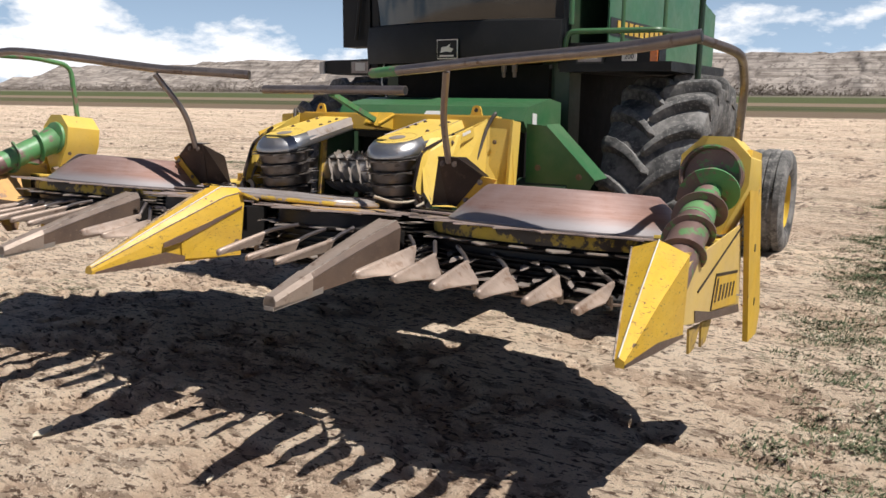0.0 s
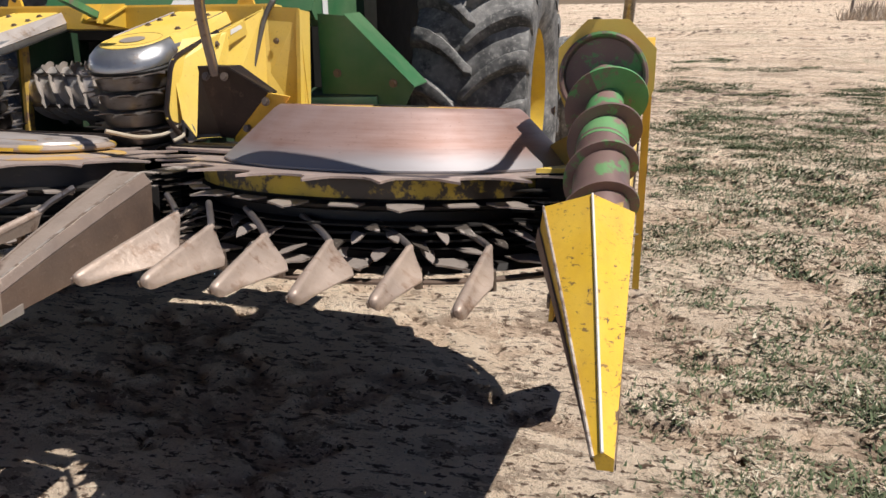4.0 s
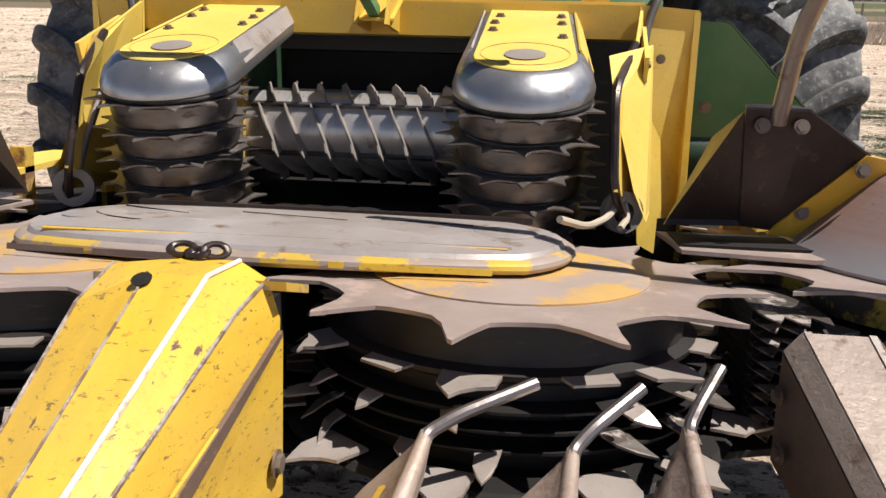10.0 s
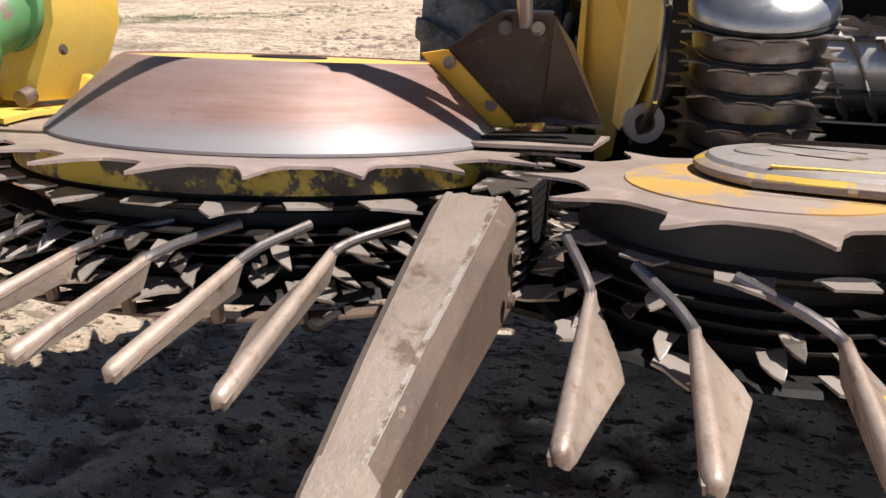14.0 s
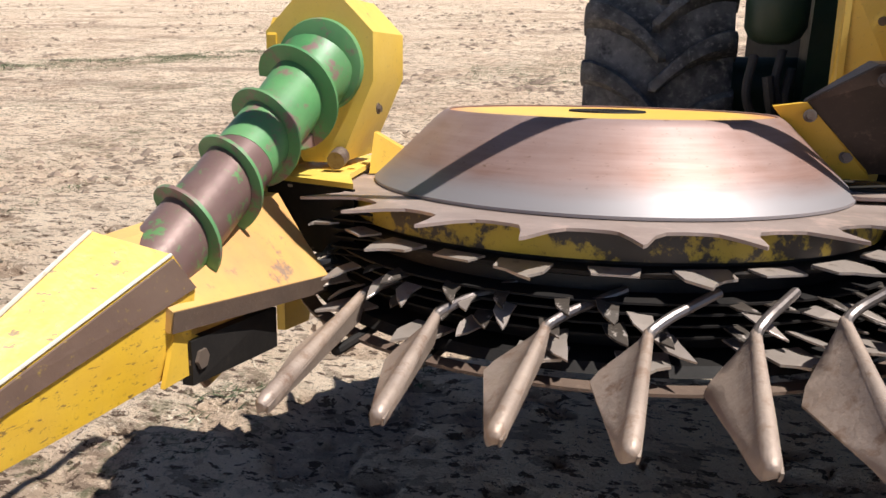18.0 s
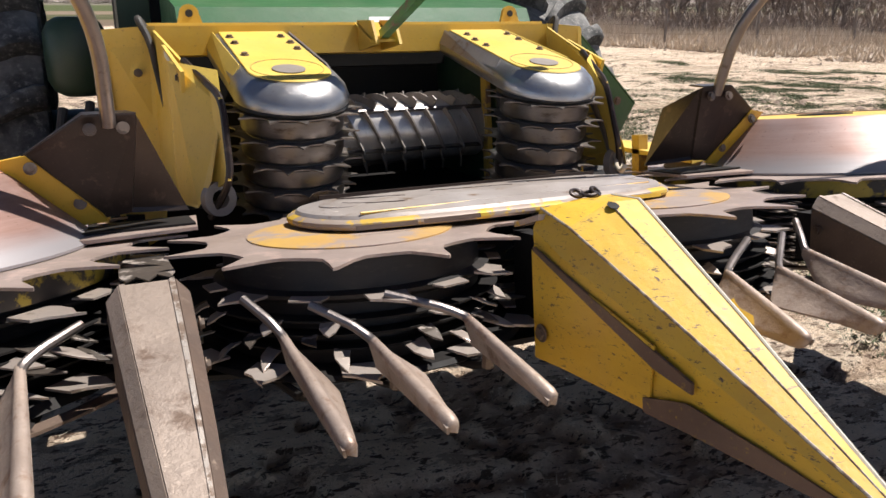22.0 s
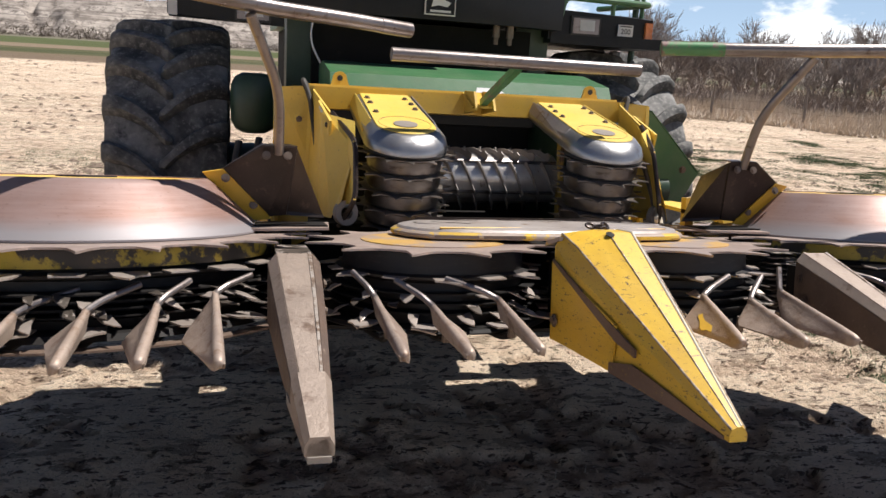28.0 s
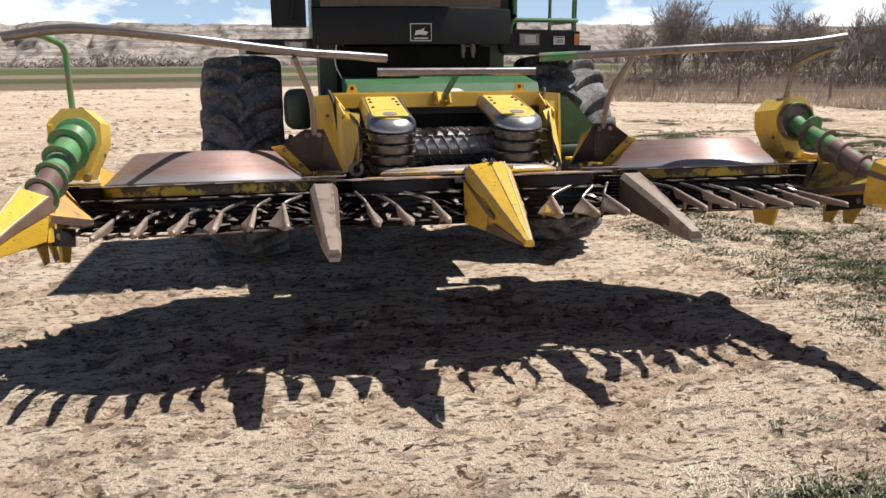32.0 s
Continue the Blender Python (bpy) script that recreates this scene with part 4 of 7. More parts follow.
for x0, x1 in ((-0.275, -0.135), (0.12, 0.145), (-0.43, -0.29), (0.17, 0.38)):
    part("rim_scuff", skin([(x0 + (x1 - x0) * i / 4, -0.218 - 0.2385 + 0.10 * max(0, abs(x0 + (x1 - x0) * i / 4) - 0.28) ** 1.3, 0.010) for i in range(5)], [(x0 + (x1 - x0) * i / 4, -0.218 - 0.2365 + 0.10 * max(0, abs(x0 + (x1 - x0) * i / 4) - 0.28) ** 1.3, 0.020) for i in range(5)], (0, -0.0012, 0)), M_RUST_SIDE if x1 < 0 else M_YELLOW_CHIP, cover, smooth=0)
for x in (-0.39, 0.39):
    part("bearing_cap", lathe([(0.0, 0.004), (0.055, 0.004), (0.060, 0.002), (0.060, -0.004), (0.0, -0.004)][::-1], 32), M_COVER, cover, "", Matrix.Translation((x, -0.24, 0.0425)))
part("front_lip", plate([(-0.13, -0.60, 0.004), (0.13, -0.60, 0.004), (0.13, -0.70, 0.03), (-0.13, -0.70, 0.03)], (0, 0, 0.012)), M_COVER_RIM, cover)


# outer end: gearbox housing, auger, yellow point and side panel
def outer_end(s):
    cx, cw = s * 2.146, 0.284
    octo = [(cx + 0.144 * math.cos(a), cw + 0.144 * math.sin(a)) for a in (math.pi / 8 + i * math.pi / 4 for i in range(8))]
    low = [(x, z) if z > 0.16 else (cx + (x - cx) * 0.85, 0.035) for x, z in octo]
    gb = part("end_gearbox", bevelled(loft([[(x, -0.190, z) for x, z in low], [(x, 0.045, z) for x, z in low]]), 0.006, 2), M_YELLOW_PALE, header, "pale yellow eight-sided gearbox housing")
    q = Matrix.Translation((cx - s * 0.005, -0.19, 0.262)) @ Matrix.Rotation(radians(90), 4, "X")
    cup = ((0.0, -0.002), (0.104, -0.002), (0.108, 0.006), (0.104, 0.018), (0.085, 0.022), (0.0, 0.024)) if s < 0 else ((0.0, -0.002), (0.118, -0.002), (0.122, 0.006), (0.121, 0.040), (0.114, 0.044), (0.108, 0.040), (0.104, 0.008), (0.0, 0.006))
    part("flange_disc", lathe(list(cup), 40), M_GREEN_WORN if s < 0 else M_AUGER, gb, "round auger flange", q)
    part("bolt", bolt((cx - s * 0.035, -0.15, cw + 0.1335), (0, 0, 1), 0.011), M_BOLT, gb)
    part("bolt", bolt((cx - s * 0.14, -0.175, 0.165), (-s, 0, 0), 0.009), M_BOLT, gb)
    part("foot", plate([(cx - s * 0.09, -0.10, 0.0), (cx - s * 0.23, -0.06, 0.004), (cx - s * 0.16, -0.05, 0.06), (cx - s * 0.09, -0.06, 0.10)], (0, 0.03, 0)), M_YELLOW, gb, "bolted mounting foot")
    part("bolt", bolt((cx - s * 0.19, -0.08, 0.018), (0, -0.4, 1), 0.011), M_BOLT, gb)
    part("drain_plug", tube([(cx - s * 0.055, -0.20, 0.055), (cx - s * 0.055, -0.235, 0.045)], 0.022, 12), M_BOLT, gb)
    # auger
    p0, p1 = Vector((s * 2.150, -0.20, 0.246)), Vector((s * 2.190, -0.930, -0.130))
    d = (p1 - p0).normalized()
    aug = part("auger", tube([p0, p0 + d * 0.05, p0 + d * 0.16, p0 + d * 0.30, p0 + d * 0.38], [0.096, 0.080, 0.072, 0.068, 0.066] if s < 0 else [0.056, 0.049, 0.050, 0.062, 0.066], 24), M_GREEN_WORN, header, "green tapering gathering auger" if s < 0 else "worn gathering auger with green shaft and brown core")
    part("auger_core", tube([p0 + d * 0.36, p0 + d * 0.40, p1], [0.0655, 0.0650, 0.064], 24), M_AUGER, aug, "scuffed reddish auger core")
    up = d.orthogonal().normalized()
    sd = d.cross(up)
    def flight(t0, t1, mat, label):
        fl, prev, n = bmesh.new(), None, int(150 * (t1 - t0))
        for i in range(n + 1):
            t = t0 + (t1 - t0) * i / n
            a = s * (t * 2 * math.pi * 4.0 + 1.0)
            c = p0 + d * (0.05 + t * 0.66)
            rr = 0.116 - 0.030 * min(1, t * 2.2)
            ri = 0.045
            vec = math.cos(a) * up + math.sin(a) * sd
            row = [fl.verts.new(c + vec * ri), fl.verts.new(c + vec * rr), fl.verts.new(c + d * 0.008 + vec * rr), fl.verts.new(c + d * 0.008 + vec * ri)]
            if prev:
                for k in range(4):
                    j = (k + 1) % 4
                    fl.faces.new((prev[k], prev[j], row[j], row[k]))
            prev = row
        part("flight", fl, mat, aug, label, smooth=40)
    if s < 0:
        flight(0.0, 1.0, M_GREEN_WORN, "worn spiral flight")
    else:
        flight(0.0, 0.13, M_GREEN_WORN, "green root of the flight")
        flight(0.13, 1.0, M_AUGER, "dark brown worn flight")
    part("drive_dog", box(cx - s * 0.005 - 0.03, cx - s * 0.005 + 0.03, -0.40, -0.30, 0.085, 0.112, 0.004), M_GREEN_WORN, aug)
    # pointed yellow divider
    ox = s
    back = [(2.105, -0.865, -0.225), (2.089, -0.858, -0.093), (2.107, -0.888, -0.030), (2.204, -0.948, 0.013), (2.252, -0.940, -0.022), (2.250, -0.880, -0.275)]
    if s > 0:
        back[1:5] = [(2.072, -0.930, -0.078), (2.085, -0.959, -0.001), (2.180, -0.997, 0.034), (2.258, -0.922, -0.008)]
    tip = [(2.236, -1.49, -0.270), (2.234, -1.49, -0.262), (2.230, -1.49, -0.252), (2.242, -1.49, -0.244), (2.258, -1.49, -0.252), (2.258, -1.49, -0.270)]
    mid = [tuple(p * 0.5 + q * 0.5 for p, q in zip(a, b)) for a, b in zip(back, tip)]
    mid = [(a, b, c - 0.004 if i in (0, 5) else c + 0.006) for i, (a, b, c) in enumerate(mid)]
    sn = part("end_divider", bevelled(loft([[(ox * a, b, c) for a, b, c in ring] for ring in (back, mid, tip)]), 0.003, 2, 12), M_YELLOW_CHIP, header, "bright yellow pointed end divider", smooth=18)
    for i in (2, 3):
        part("ridge_seam", tube([(ox * p[0], p[1] - 0.003, p[2] + 0.0005) for p in (back[i], mid[i], tip[i])], (0.0036 if s < 0 else 0.0024) if i == 3 else 0.0030, 6), M_SEAM if i == 3 or s < 0 else M_RIDGE, sn, "pale worn ridge")
    ups = [(ox * (p[0] - 0.001), p[1] - 0.002, p[2] - 0.006) for p in (back[2], mid[2], tip[2])]
    lows = [(ox * (p[0] - 0.001), p[1] - 0.002, p[2] + 0.004) for p in (back[1], mid[1], tip[1])]
    if s > 0:
        ups = [tuple(a * 0.45 + b * 0.55 for a, b in zip(p, q)) for p, q in zip(ups, lows)]
    edge_up = [(ox * (p[0] + 0.001), p[1], p[2] + h) for p, h in ((back[5], 0.012), (mid[5], 0.030), (tip[5], 0.010))]
    edge_low = [(ox * (p[0] + 0.001), p[1], p[2] + 0.002) for p in (back[5], mid[5], tip[5])]
    part("bare_edge", skin(edge_up, edge_low, (ox * 0.002, 0, 0)), M_RUST_SIDE, sn, "scraped lower edge", smooth=0)
    part("bare_side", skin(ups, lows, (-ox * 0.003, 0, -0.001)), M_BARE_SIDE, sn, "bare brown inner side", smooth=0)
    part("pivot_bolt", bolt((ox * 2.100, -0.845, -0.218), (-ox, 0, 0), 0.018, 0.012), M_BOLT, sn)
    part("pivot_lug", plate([(ox * 2.102, -0.90, -0.15), (ox * 2.102, -0.82, -0.19), (ox * 2.102, -0.82, -0.242), (ox * 2.102, -0.94, -0.236)], (ox * 0.008, 0, 0)), M_YELLOW, sn)
    # side panel with a framed sign field
    if s > 0:
        pan = part("side_panel", plate([(2.236, -0.90, -0.050), (2.236, -0.74, -0.022), (2.236, -0.02, 0.082), (2.236, 0.10, -0.296), (2.236, -0.72, -0.250), (2.236, -0.90, -0.235)], (0.005, 0, 0)), M_PANEL, header, "dusty yellow side panel with a worn sign")
        part("sign_field", plate([(2.2425, -0.427, -0.109), (2.2425, -0.040, -0.119), (2.2425, 0.000, -0.248), (2.2425, -0.465, -0.230)], (0.002, 0, 0), 0), M_YELLOW, pan, "yellow sign field")
        for pts in (((-0.432, -0.098), (-0.030, -0.107), (-0.035, -0.119), (-0.430, -0.110)), ((-0.437, -0.108), (-0.424, -0.108), (-0.462, -0.231), (-0.476, -0.231))):
            part("sign_border", plate([(2.2430, y, z) for y, z in pts], (0.002, 0, 0), 0), M_BRACKET, pan)
        for k in range(6):
            y0 = -0.425 + k * 0.062
            zt = (-0.118 if k == 0 else -0.144) - 0.001 * k
            part("sign_bar", plate([(2.2448, y0 - 0.006, -0.205), (2.2448, y0 + 0.018, -0.206), (2.2448, y0 + 0.040, zt), (2.2448, y0 + 0.014, zt)], (0.0015, 0, 0), 0), M_BRACKET, pan)
        part("bare_patch", skin([(2.2428, -0.72, -0.205), (2.2428, -0.46, -0.236), (2.2428, -0.20, -0.246), (2.2428, 0.06, -0.258)], [(2.2428, -0.70, -0.249), (2.2428, -0.46, -0.263), (2.2428, -0.20, -0.277), (2.2428, 0.09, -0.293)], (0.0015, 0, 0)), M_RUST_SIDE, pan, "scraped bare lower edge", smooth=0)
        part("crease", tube([(2.243, -0.70, -0.144), (2.243, -0.03, 0.070)], 0.004, 6), M_BRACKET, pan)
    else:
        pan = part("side_panel", plate([(ox * 2.236, -0.90, -0.060), (ox * 2.236, -0.36, 0.085), (ox * 2.236, -0.185, 0.085), (ox * 2.236, -0.185, -0.30), (ox * 2.236, -0.80, -0.275), (ox * 2.236, -0.90, -0.24)], (ox * 0.005, 0, 0)), M_PANEL, header, "dusty yellow side panel")
        part("sign_field", plate([(ox * 2.2425, -0.585, -0.085), (ox * 2.2425, -0.215, -0.065), (ox * 2.2425, -0.215, -0.205), (ox * 2.2425, -0.585, -0.225)], (ox * 0.002, 0, 0), 0), M_YELLOW, pan, "yellow sign field")
        for ys, zs in (((-0.595, -0.585), (-0.235, -0.080)), ((-0.215, -0.205), (-0.215, -0.060))):
            part("sign_border", plate([(ox * 2.2430, ys[0], zs[0]), (ox * 2.2430, ys[1], zs[0]), (ox * 2.2430, ys[1], zs[1]), (ox * 2.2430, ys[0], zs[1])], (ox * 0.002, 0, 0), 0), M_BRACKET, pan)
        for k in range(6):
            y0 = -0.555 + k * 0.055
            zt = (-0.100 if k == 0 else -0.125) + 0.003 * k
            part("sign_bar", plate([(ox * 2.2448, y0 - 0.004, -0.190), (ox * 2.2448, y0 + 0.018, -0.190), (ox * 2.2448, y0 + 0.034, zt), (ox * 2.2448, y0 + 0.010, zt)], (ox * 0.0015, 0, 0), 0), M_BRACKET, pan)
        part("bare_patch", skin([(ox * 2.2428, -0.82, -0.215), (ox * 2.2428, -0.60, -0.205), (ox * 2.2428, -0.40, -0.243), (ox * 2.2428, -0.23, -0.240)], [(ox * 2.2428, -0.80, -0.262), (ox * 2.2428, -0.60, -0.265), (ox * 2.2428, -0.40, -0.266), (ox * 2.2428, -0.23, -0.266)], (ox * 0.0015, 0, 0)), M_RUST_SIDE, pan, "scraped bare lower edge", smooth=0)
        part("crease", tube([(ox * 2.243, -0.86, -0.19), (ox * 2.243, -0.28, 0.05)], 0.004, 6), M_BRACKET, pan)
    for y in (-0.62, -0.44):
        part("skid_tooth", plate([(ox * 2.23, y - 0.09, -0.272), (ox * 2.23, y + 0.07, -0.272), (ox * 2.22, y + 0.05, -0.36), (ox * 2.22, y - 0.02, -0.37)], (-ox * 0.008, 0, 0)), M_YELLOW_RUST, pan)
    # upright outer flange
    outline = ((-0.195, 0.33), (-0.16, 0.372), (-0.01, 0.372), (-0.01, -0.36), (-0.05, -0.42), (-0.195, -0.40)) if s < 0 else ((-0.170, 0.33), (-0.14, 0.372), (0.06, 0.372), (0.44, -0.32), (0.40, -0.42), (0.205, -0.435))
    fl2 = part("end_flange", plate([(ox * 2.252, y, z) for y, z in outline], (ox * 0.022, 0, 0), 0.003), M_YELLOW, header, "tall narrow yellow end flange")
    for z in (-0.02, -0.26):
        ys = -0.105 if s < 0 else 0.125 - 0.5 * z
        part("slot", box(*sorted((ox * 2.272, ox * 2.2765)), ys - 0.010, ys + 0.010, z - 0.016, z + 0.016, 0.002, 1), M_INK, fl2)
    # deck plate and ramp beside the large rotor
    deck = part("deck_plate", plate([(ox * 2.235, -0.30, 0.006), (ox * 1.99, -0.39, 0.006), (ox * 2.05, -0.25, 0.006), (ox * 2.075, -0.05, 0.006), (ox * 2.065, 0.12, 0.006), (ox * 2.235, 0.16, 0.006)], (0, 0, 0.012)), M_YELLOW_PALE, header, "yellow deck plate round the rotor")
    part("deck_apron", plate([(ox * 2.235, -0.30, 0.004), (ox * 1.99, -0.39, 0.004), (ox * 1.99, -0.385, -0.14), (ox * 2.235, -0.29, -0.16)], (0, 0.012, 0)), M_BLACK, deck)
    ramp_secs = []
    for f in range(7):
        t = f / 6
        y_in, y_out = -0.46 - 0.46 * t, -0.42 - 0.50 * t
        lo_x, lo_z = 2.022 + 0.07 * t, -0.166 + 0.052 * t
        up_x, up_z = 2.150 + 0.05 * t, -0.006 * (1 - t) - 0.012 * t
        ramp_secs.append([(ox * 2.232, y_out, up_z + 0.004), (ox * up_x, y_out, up_z), (ox * (lo_x * 0.55 + up_x * 0.45), y_in * 0.5 + y_out * 0.5, lo_z * 0.55 + up_z * 0.45 - 0.008), (ox * lo_x, y_in, lo_z), (ox * (lo_x + 0.006), y_in, lo_z - 0.036), (ox * (lo_x + 0.012), y_in, lo_z - 0.036), (ox * (up_x + 0.01), y_out, up_z - 0.012), (ox * 2.232, y_out, up_z - 0.008)])
    # right ramp takes a darker yellow to paint its shade
    part("crop_ramp", loft(ramp_secs), M_RAMP if s < 0 else M_YELLOW_RUST, deck, "yellow crop ramp, orange-worn left, darker painted shade right", smooth=30)
    part("ramp_lip", skin([(ox * (2.0205 + 0.07 * t), -0.46 - 0.46 * t, -0.167 + 0.052 * t) for t in (0, 0.5, 1)], [(ox * (2.0265 + 0.07 * t), -0.46 - 0.46 * t, -0.203 + 0.052 * t) for t in (0, 0.5, 1)], (-ox * 0.002, 0, 0)), M_RUST_SIDE, deck, "brown folded ramp lip", smooth=0)
    # skirt blackened to hold the shade under the ramp
    part("ramp_skirt", skin([(ox * 2.075, -0.60, -0.20), (ox * 2.095, -0.87, -0.18)], [(ox * 2.085, -0.58, -0.290), (ox * 2.095, -0.87, -0.258)], (ox * 0.02, 0, 0)), M_BLACK, deck, "dirty ramp skirt painted black for its shade", smooth=0)


for side in (1, -1):
    outer_end(side)


# guard bars on their posts
def guard_bar(s):
    br = part("post_bracket", plate([(s * 0.822, -0.112, 0.276), (s * 0.935, -0.116, 0.276), (s * 1.066, -0.074, 0.195), (s * 0.915, -0.036, 0.042), (s * 0.852, -0.032, 0.048)], (0, 0.008, 0), 0.002), M_BRACKET, header, "brown folded steel post bracket", smooth=0)
    part("inner_fold", plate([(s * 0.822, -0.112, 0.276), (s * 0.852, -0.032, 0.048), (s * 0.715, 0.03, 0.035), (s * 0.80, 0.04, 0.22)], (0, 0.008, 0), 0.002), M_BRACKET, br, smooth=0)
    part("top_fold", plate([(s * 0.822, -0.112, 0.277), (s * 0.935, -0.116, 0.277), (s * 1.066, -0.074, 0.196), (s * 1.05, 0.0, 0.20), (s * 0.935, -0.03, 0.284), (s * 0.84, -0.03, 0.284)], (0, 0, 0.005), 0.001), M_BRACKET, br, smooth=0)
    part("yellow_gusset", plate([(s * 1.058, -0.080, 0.199), (s * 1.125, -0.062, 0.188), (s * 0.985, -0.022, 0.026), (s * 0.905, -0.036, 0.034), (s * 0.915, -0.046, 0.052)], (0, 0.010, 0.002), 0.002), M_YELLOW, br, "yellow bolted gusset", smooth=0)
    for x, y, z in ((0.853, -0.115, 0.249), (0.922, -0.118, 0.249), (1.051, -0.086, 0.171), (0.961, -0.050, 0.082)):
        part("bolt", bolt((s * x, y, z), (0, -1, 0.15), 0.010), M_BOLT, br)
    part("base_foot", box(*sorted((s * 0.72, s * 1.00)), -0.13, 0.02, 0.012, 0.022, 0.003), M_BLACK, br)
    post = part("post", tube(bent([(s * 0.882, -0.105, 0.255), (s * 0.884, -0.19, 0.45), (s * 0.978, -0.345, 0.655)], 0.09, 6), 0.0165, 14), M_PIPE, header, "bent steel post")
    if s > 0:
        line = [(0.455, -0.19, 0.672), (0.91, -0.350, 0.672), (1.20, -0.430, 0.680), (1.465, -0.49, 0.684), (1.65, -0.582, 0.676), (1.875, -0.630, 0.680), (2.155, -0.630, 0.718)]
    else:
        line = [(-0.455, -0.125, 0.680), (-0.70, -0.240, 0.682), (-0.932, -0.322, 0.683), (-1.24, -0.409, 0.709), (-1.44, -0.487, 0.726), (-1.75, -0.555, 0.750), (-2.05, -0.590, 0.768), (-2.33, -0.595, 0.722)]
    end, near_end = Vector(line[-1]), Vector(line[-2])
    way_out = (end - near_end).normalized()
    bar = part("guard_bar", tube(bent(line, 0.14, 6), 0.024, 16), M_PIPE, header, "long worn steel guard bar")
    part("green_sleeve", tube([Vector(line[0]).lerp(Vector(line[1]), -0.006), Vector(line[0]).lerp(Vector(line[1]), 0.45)], 0.0252, 16), M_GREEN_WORN if s > 0 else M_PIPE, bar)
    part("open_end", tube([end - way_out * 0.002, end + way_out * 0.002], 0.020, 16), M_INK, bar)
    post_line = [(2.19, -0.02, 0.40), (2.208, -0.09, 0.63), (2.236, -0.31, 0.680), (2.250, -0.46, 0.690), end - way_out * 0.03 + Vector((0, 0.02, 0.006))] if s > 0 else [(-2.19, 0.0, 0.40), (-2.19, -0.07, 0.76), (-2.23, -0.30, 0.775), end - way_out * 0.10 + Vector((0, 0.02, 0.008))]
    part("end_post", tube(bent(post_line, 0.07, 6), 0.0165, 14), M_GREEN_WORN if s < 0 else M_PIPE, header, "bent end post on the gearbox")


for side in (1, -1):
    guard_bar(side)
mid = part("centre_bar", tube([(-0.485, 0.03, 0.62), (0.498, 0.045, 0.62)], 0.0245, 18), M_PIPE, header, "worn steel centre guard bar")
part("bar_plug", tube([(0.4975, 0.045, 0.62), (0.500, 0.045, 0.62)], 0.020, 16), M_INK, mid)
part("carrier", tube(bent([(0.0, 0.05, 0.603), (0.0, 0.33, 0.535), (0.0, 0.47, 0.50)], 0.04), [0.02] * 8, 4), M_GREEN_WORN, mid, "square green carrier arm")


# feed housing: towers, beam, side walls, roll
def feed_tower(s):
    cx = s * 0.405
    tower_m = Matrix.Translation((cx, 0.200, 0.018)) @ Matrix.Rotation(radians(14), 4, "X")
    prof = [(0.0, 0.0)]
    for i in range(4):
        z = 0.004 + i * 0.067
        prof += [(0.128, z), (0.139, z + 0.010), (0.1425, z + 0.032), (0.140, z + 0.054), (0.130, z + 0.064)]
    tw = part("feed_tower", lathe(prof + [(0.13, 0.272), (0.0, 0.272)], 48), M_FEED, header, "upright serrated feed roll", tower_m)
    g = random.Random(41 + s)
    for i in range(5):
        z = 0.0 + i * 0.0665
        part("serrated_collar", star(0.156, 0.186 + 0.010 * g.random(), 13, z, z + 0.004, 0.11, (0.3 if i % 2 else -0.3) * s, 5, g.uniform(0, 1)), M_COLLAR, tw, "toothed collar")
    part("seal_ring", lathe([(0.10, 0.272), (0.150, 0.272), (0.156, 0.280), (0.150, 0.292), (0.10, 0.292)], 48), M_INK, tw)
    # steel nose cap and its yellow arm, sloping up to the beam
    n = 24
    def outline(r, off, back=0.63):
        pts = [(cx + r * math.cos(math.pi + math.pi * k / n), 0.135 + r * math.sin(math.pi + math.pi * k / n)) for k in range(n + 1)]
        pts += [(cx + r * 0.92, back), (cx - r * 0.92, back)]
        return [(x, y, off + 0.315 * (y - 0.135)) for x, y in pts]
    cap = part("cap", loft([outline(0.146, 0.296), outline(0.156, 0.304), outline(0.158, 0.318), outline(0.150, 0.345), outline(0.128, 0.370), outline(0.112, 0.3755)]), M_CHROME, tw, "polished steel nose cap", tower_m.inverted(), smooth=40)
    part("cap_arm", loft([outline(0.114, 0.3765), outline(0.112, 0.3795)]), M_YELLOW_PALE, cap, "yellow painted arm", smooth=30)
    for sx in (-1, 1):
        part("arm_cheek", plate([(cx + sx * 0.152, 0.19, 0.345), (cx + sx * 0.142, 0.63, 0.487), (cx + sx * 0.120, 0.63, 0.532), (cx + sx * 0.120, 0.19, 0.395)], (sx * 0.004, 0, 0.003), 0), M_YELLOW_PALE if sx == s else M_COVER, cap, smooth=0)
    part("badge_plate", lathe([(0.0, 0.0), (0.044, 0.0), (0.046, 0.002), (0.0, 0.003)], 28), M_STEEL, cap, "dull oval plate", Matrix.Translation((cx, 0.135, 0.3805)) @ Matrix.Rotation(math.atan(0.315), 4, "X"))
    part("seam_ring", lathe([(0.098, 0.0), (0.100, 0.0), (0.100, 0.0015), (0.098, 0.0015)], 40, close=True), M_YELLOW_RUST, cap, "", Matrix.Translation((cx, 0.150, 0.3840)) @ Matrix.Rotation(math.atan(0.315), 4, "X"))
    for bx, by in ((-0.085, 0.36), (-0.085, 0.44), (-0.075, 0.52), (0.085, 0.44), (0.085, 0.52), (0.085, 0.30)):
        part("bolt", bolt((cx + s * bx, by, 0.3800 + 0.315 * (by - 0.135)), (0, -0.3, 1), 0.009), M_BOLT, cap)


for side in (1, -1):
    feed_tower(side)

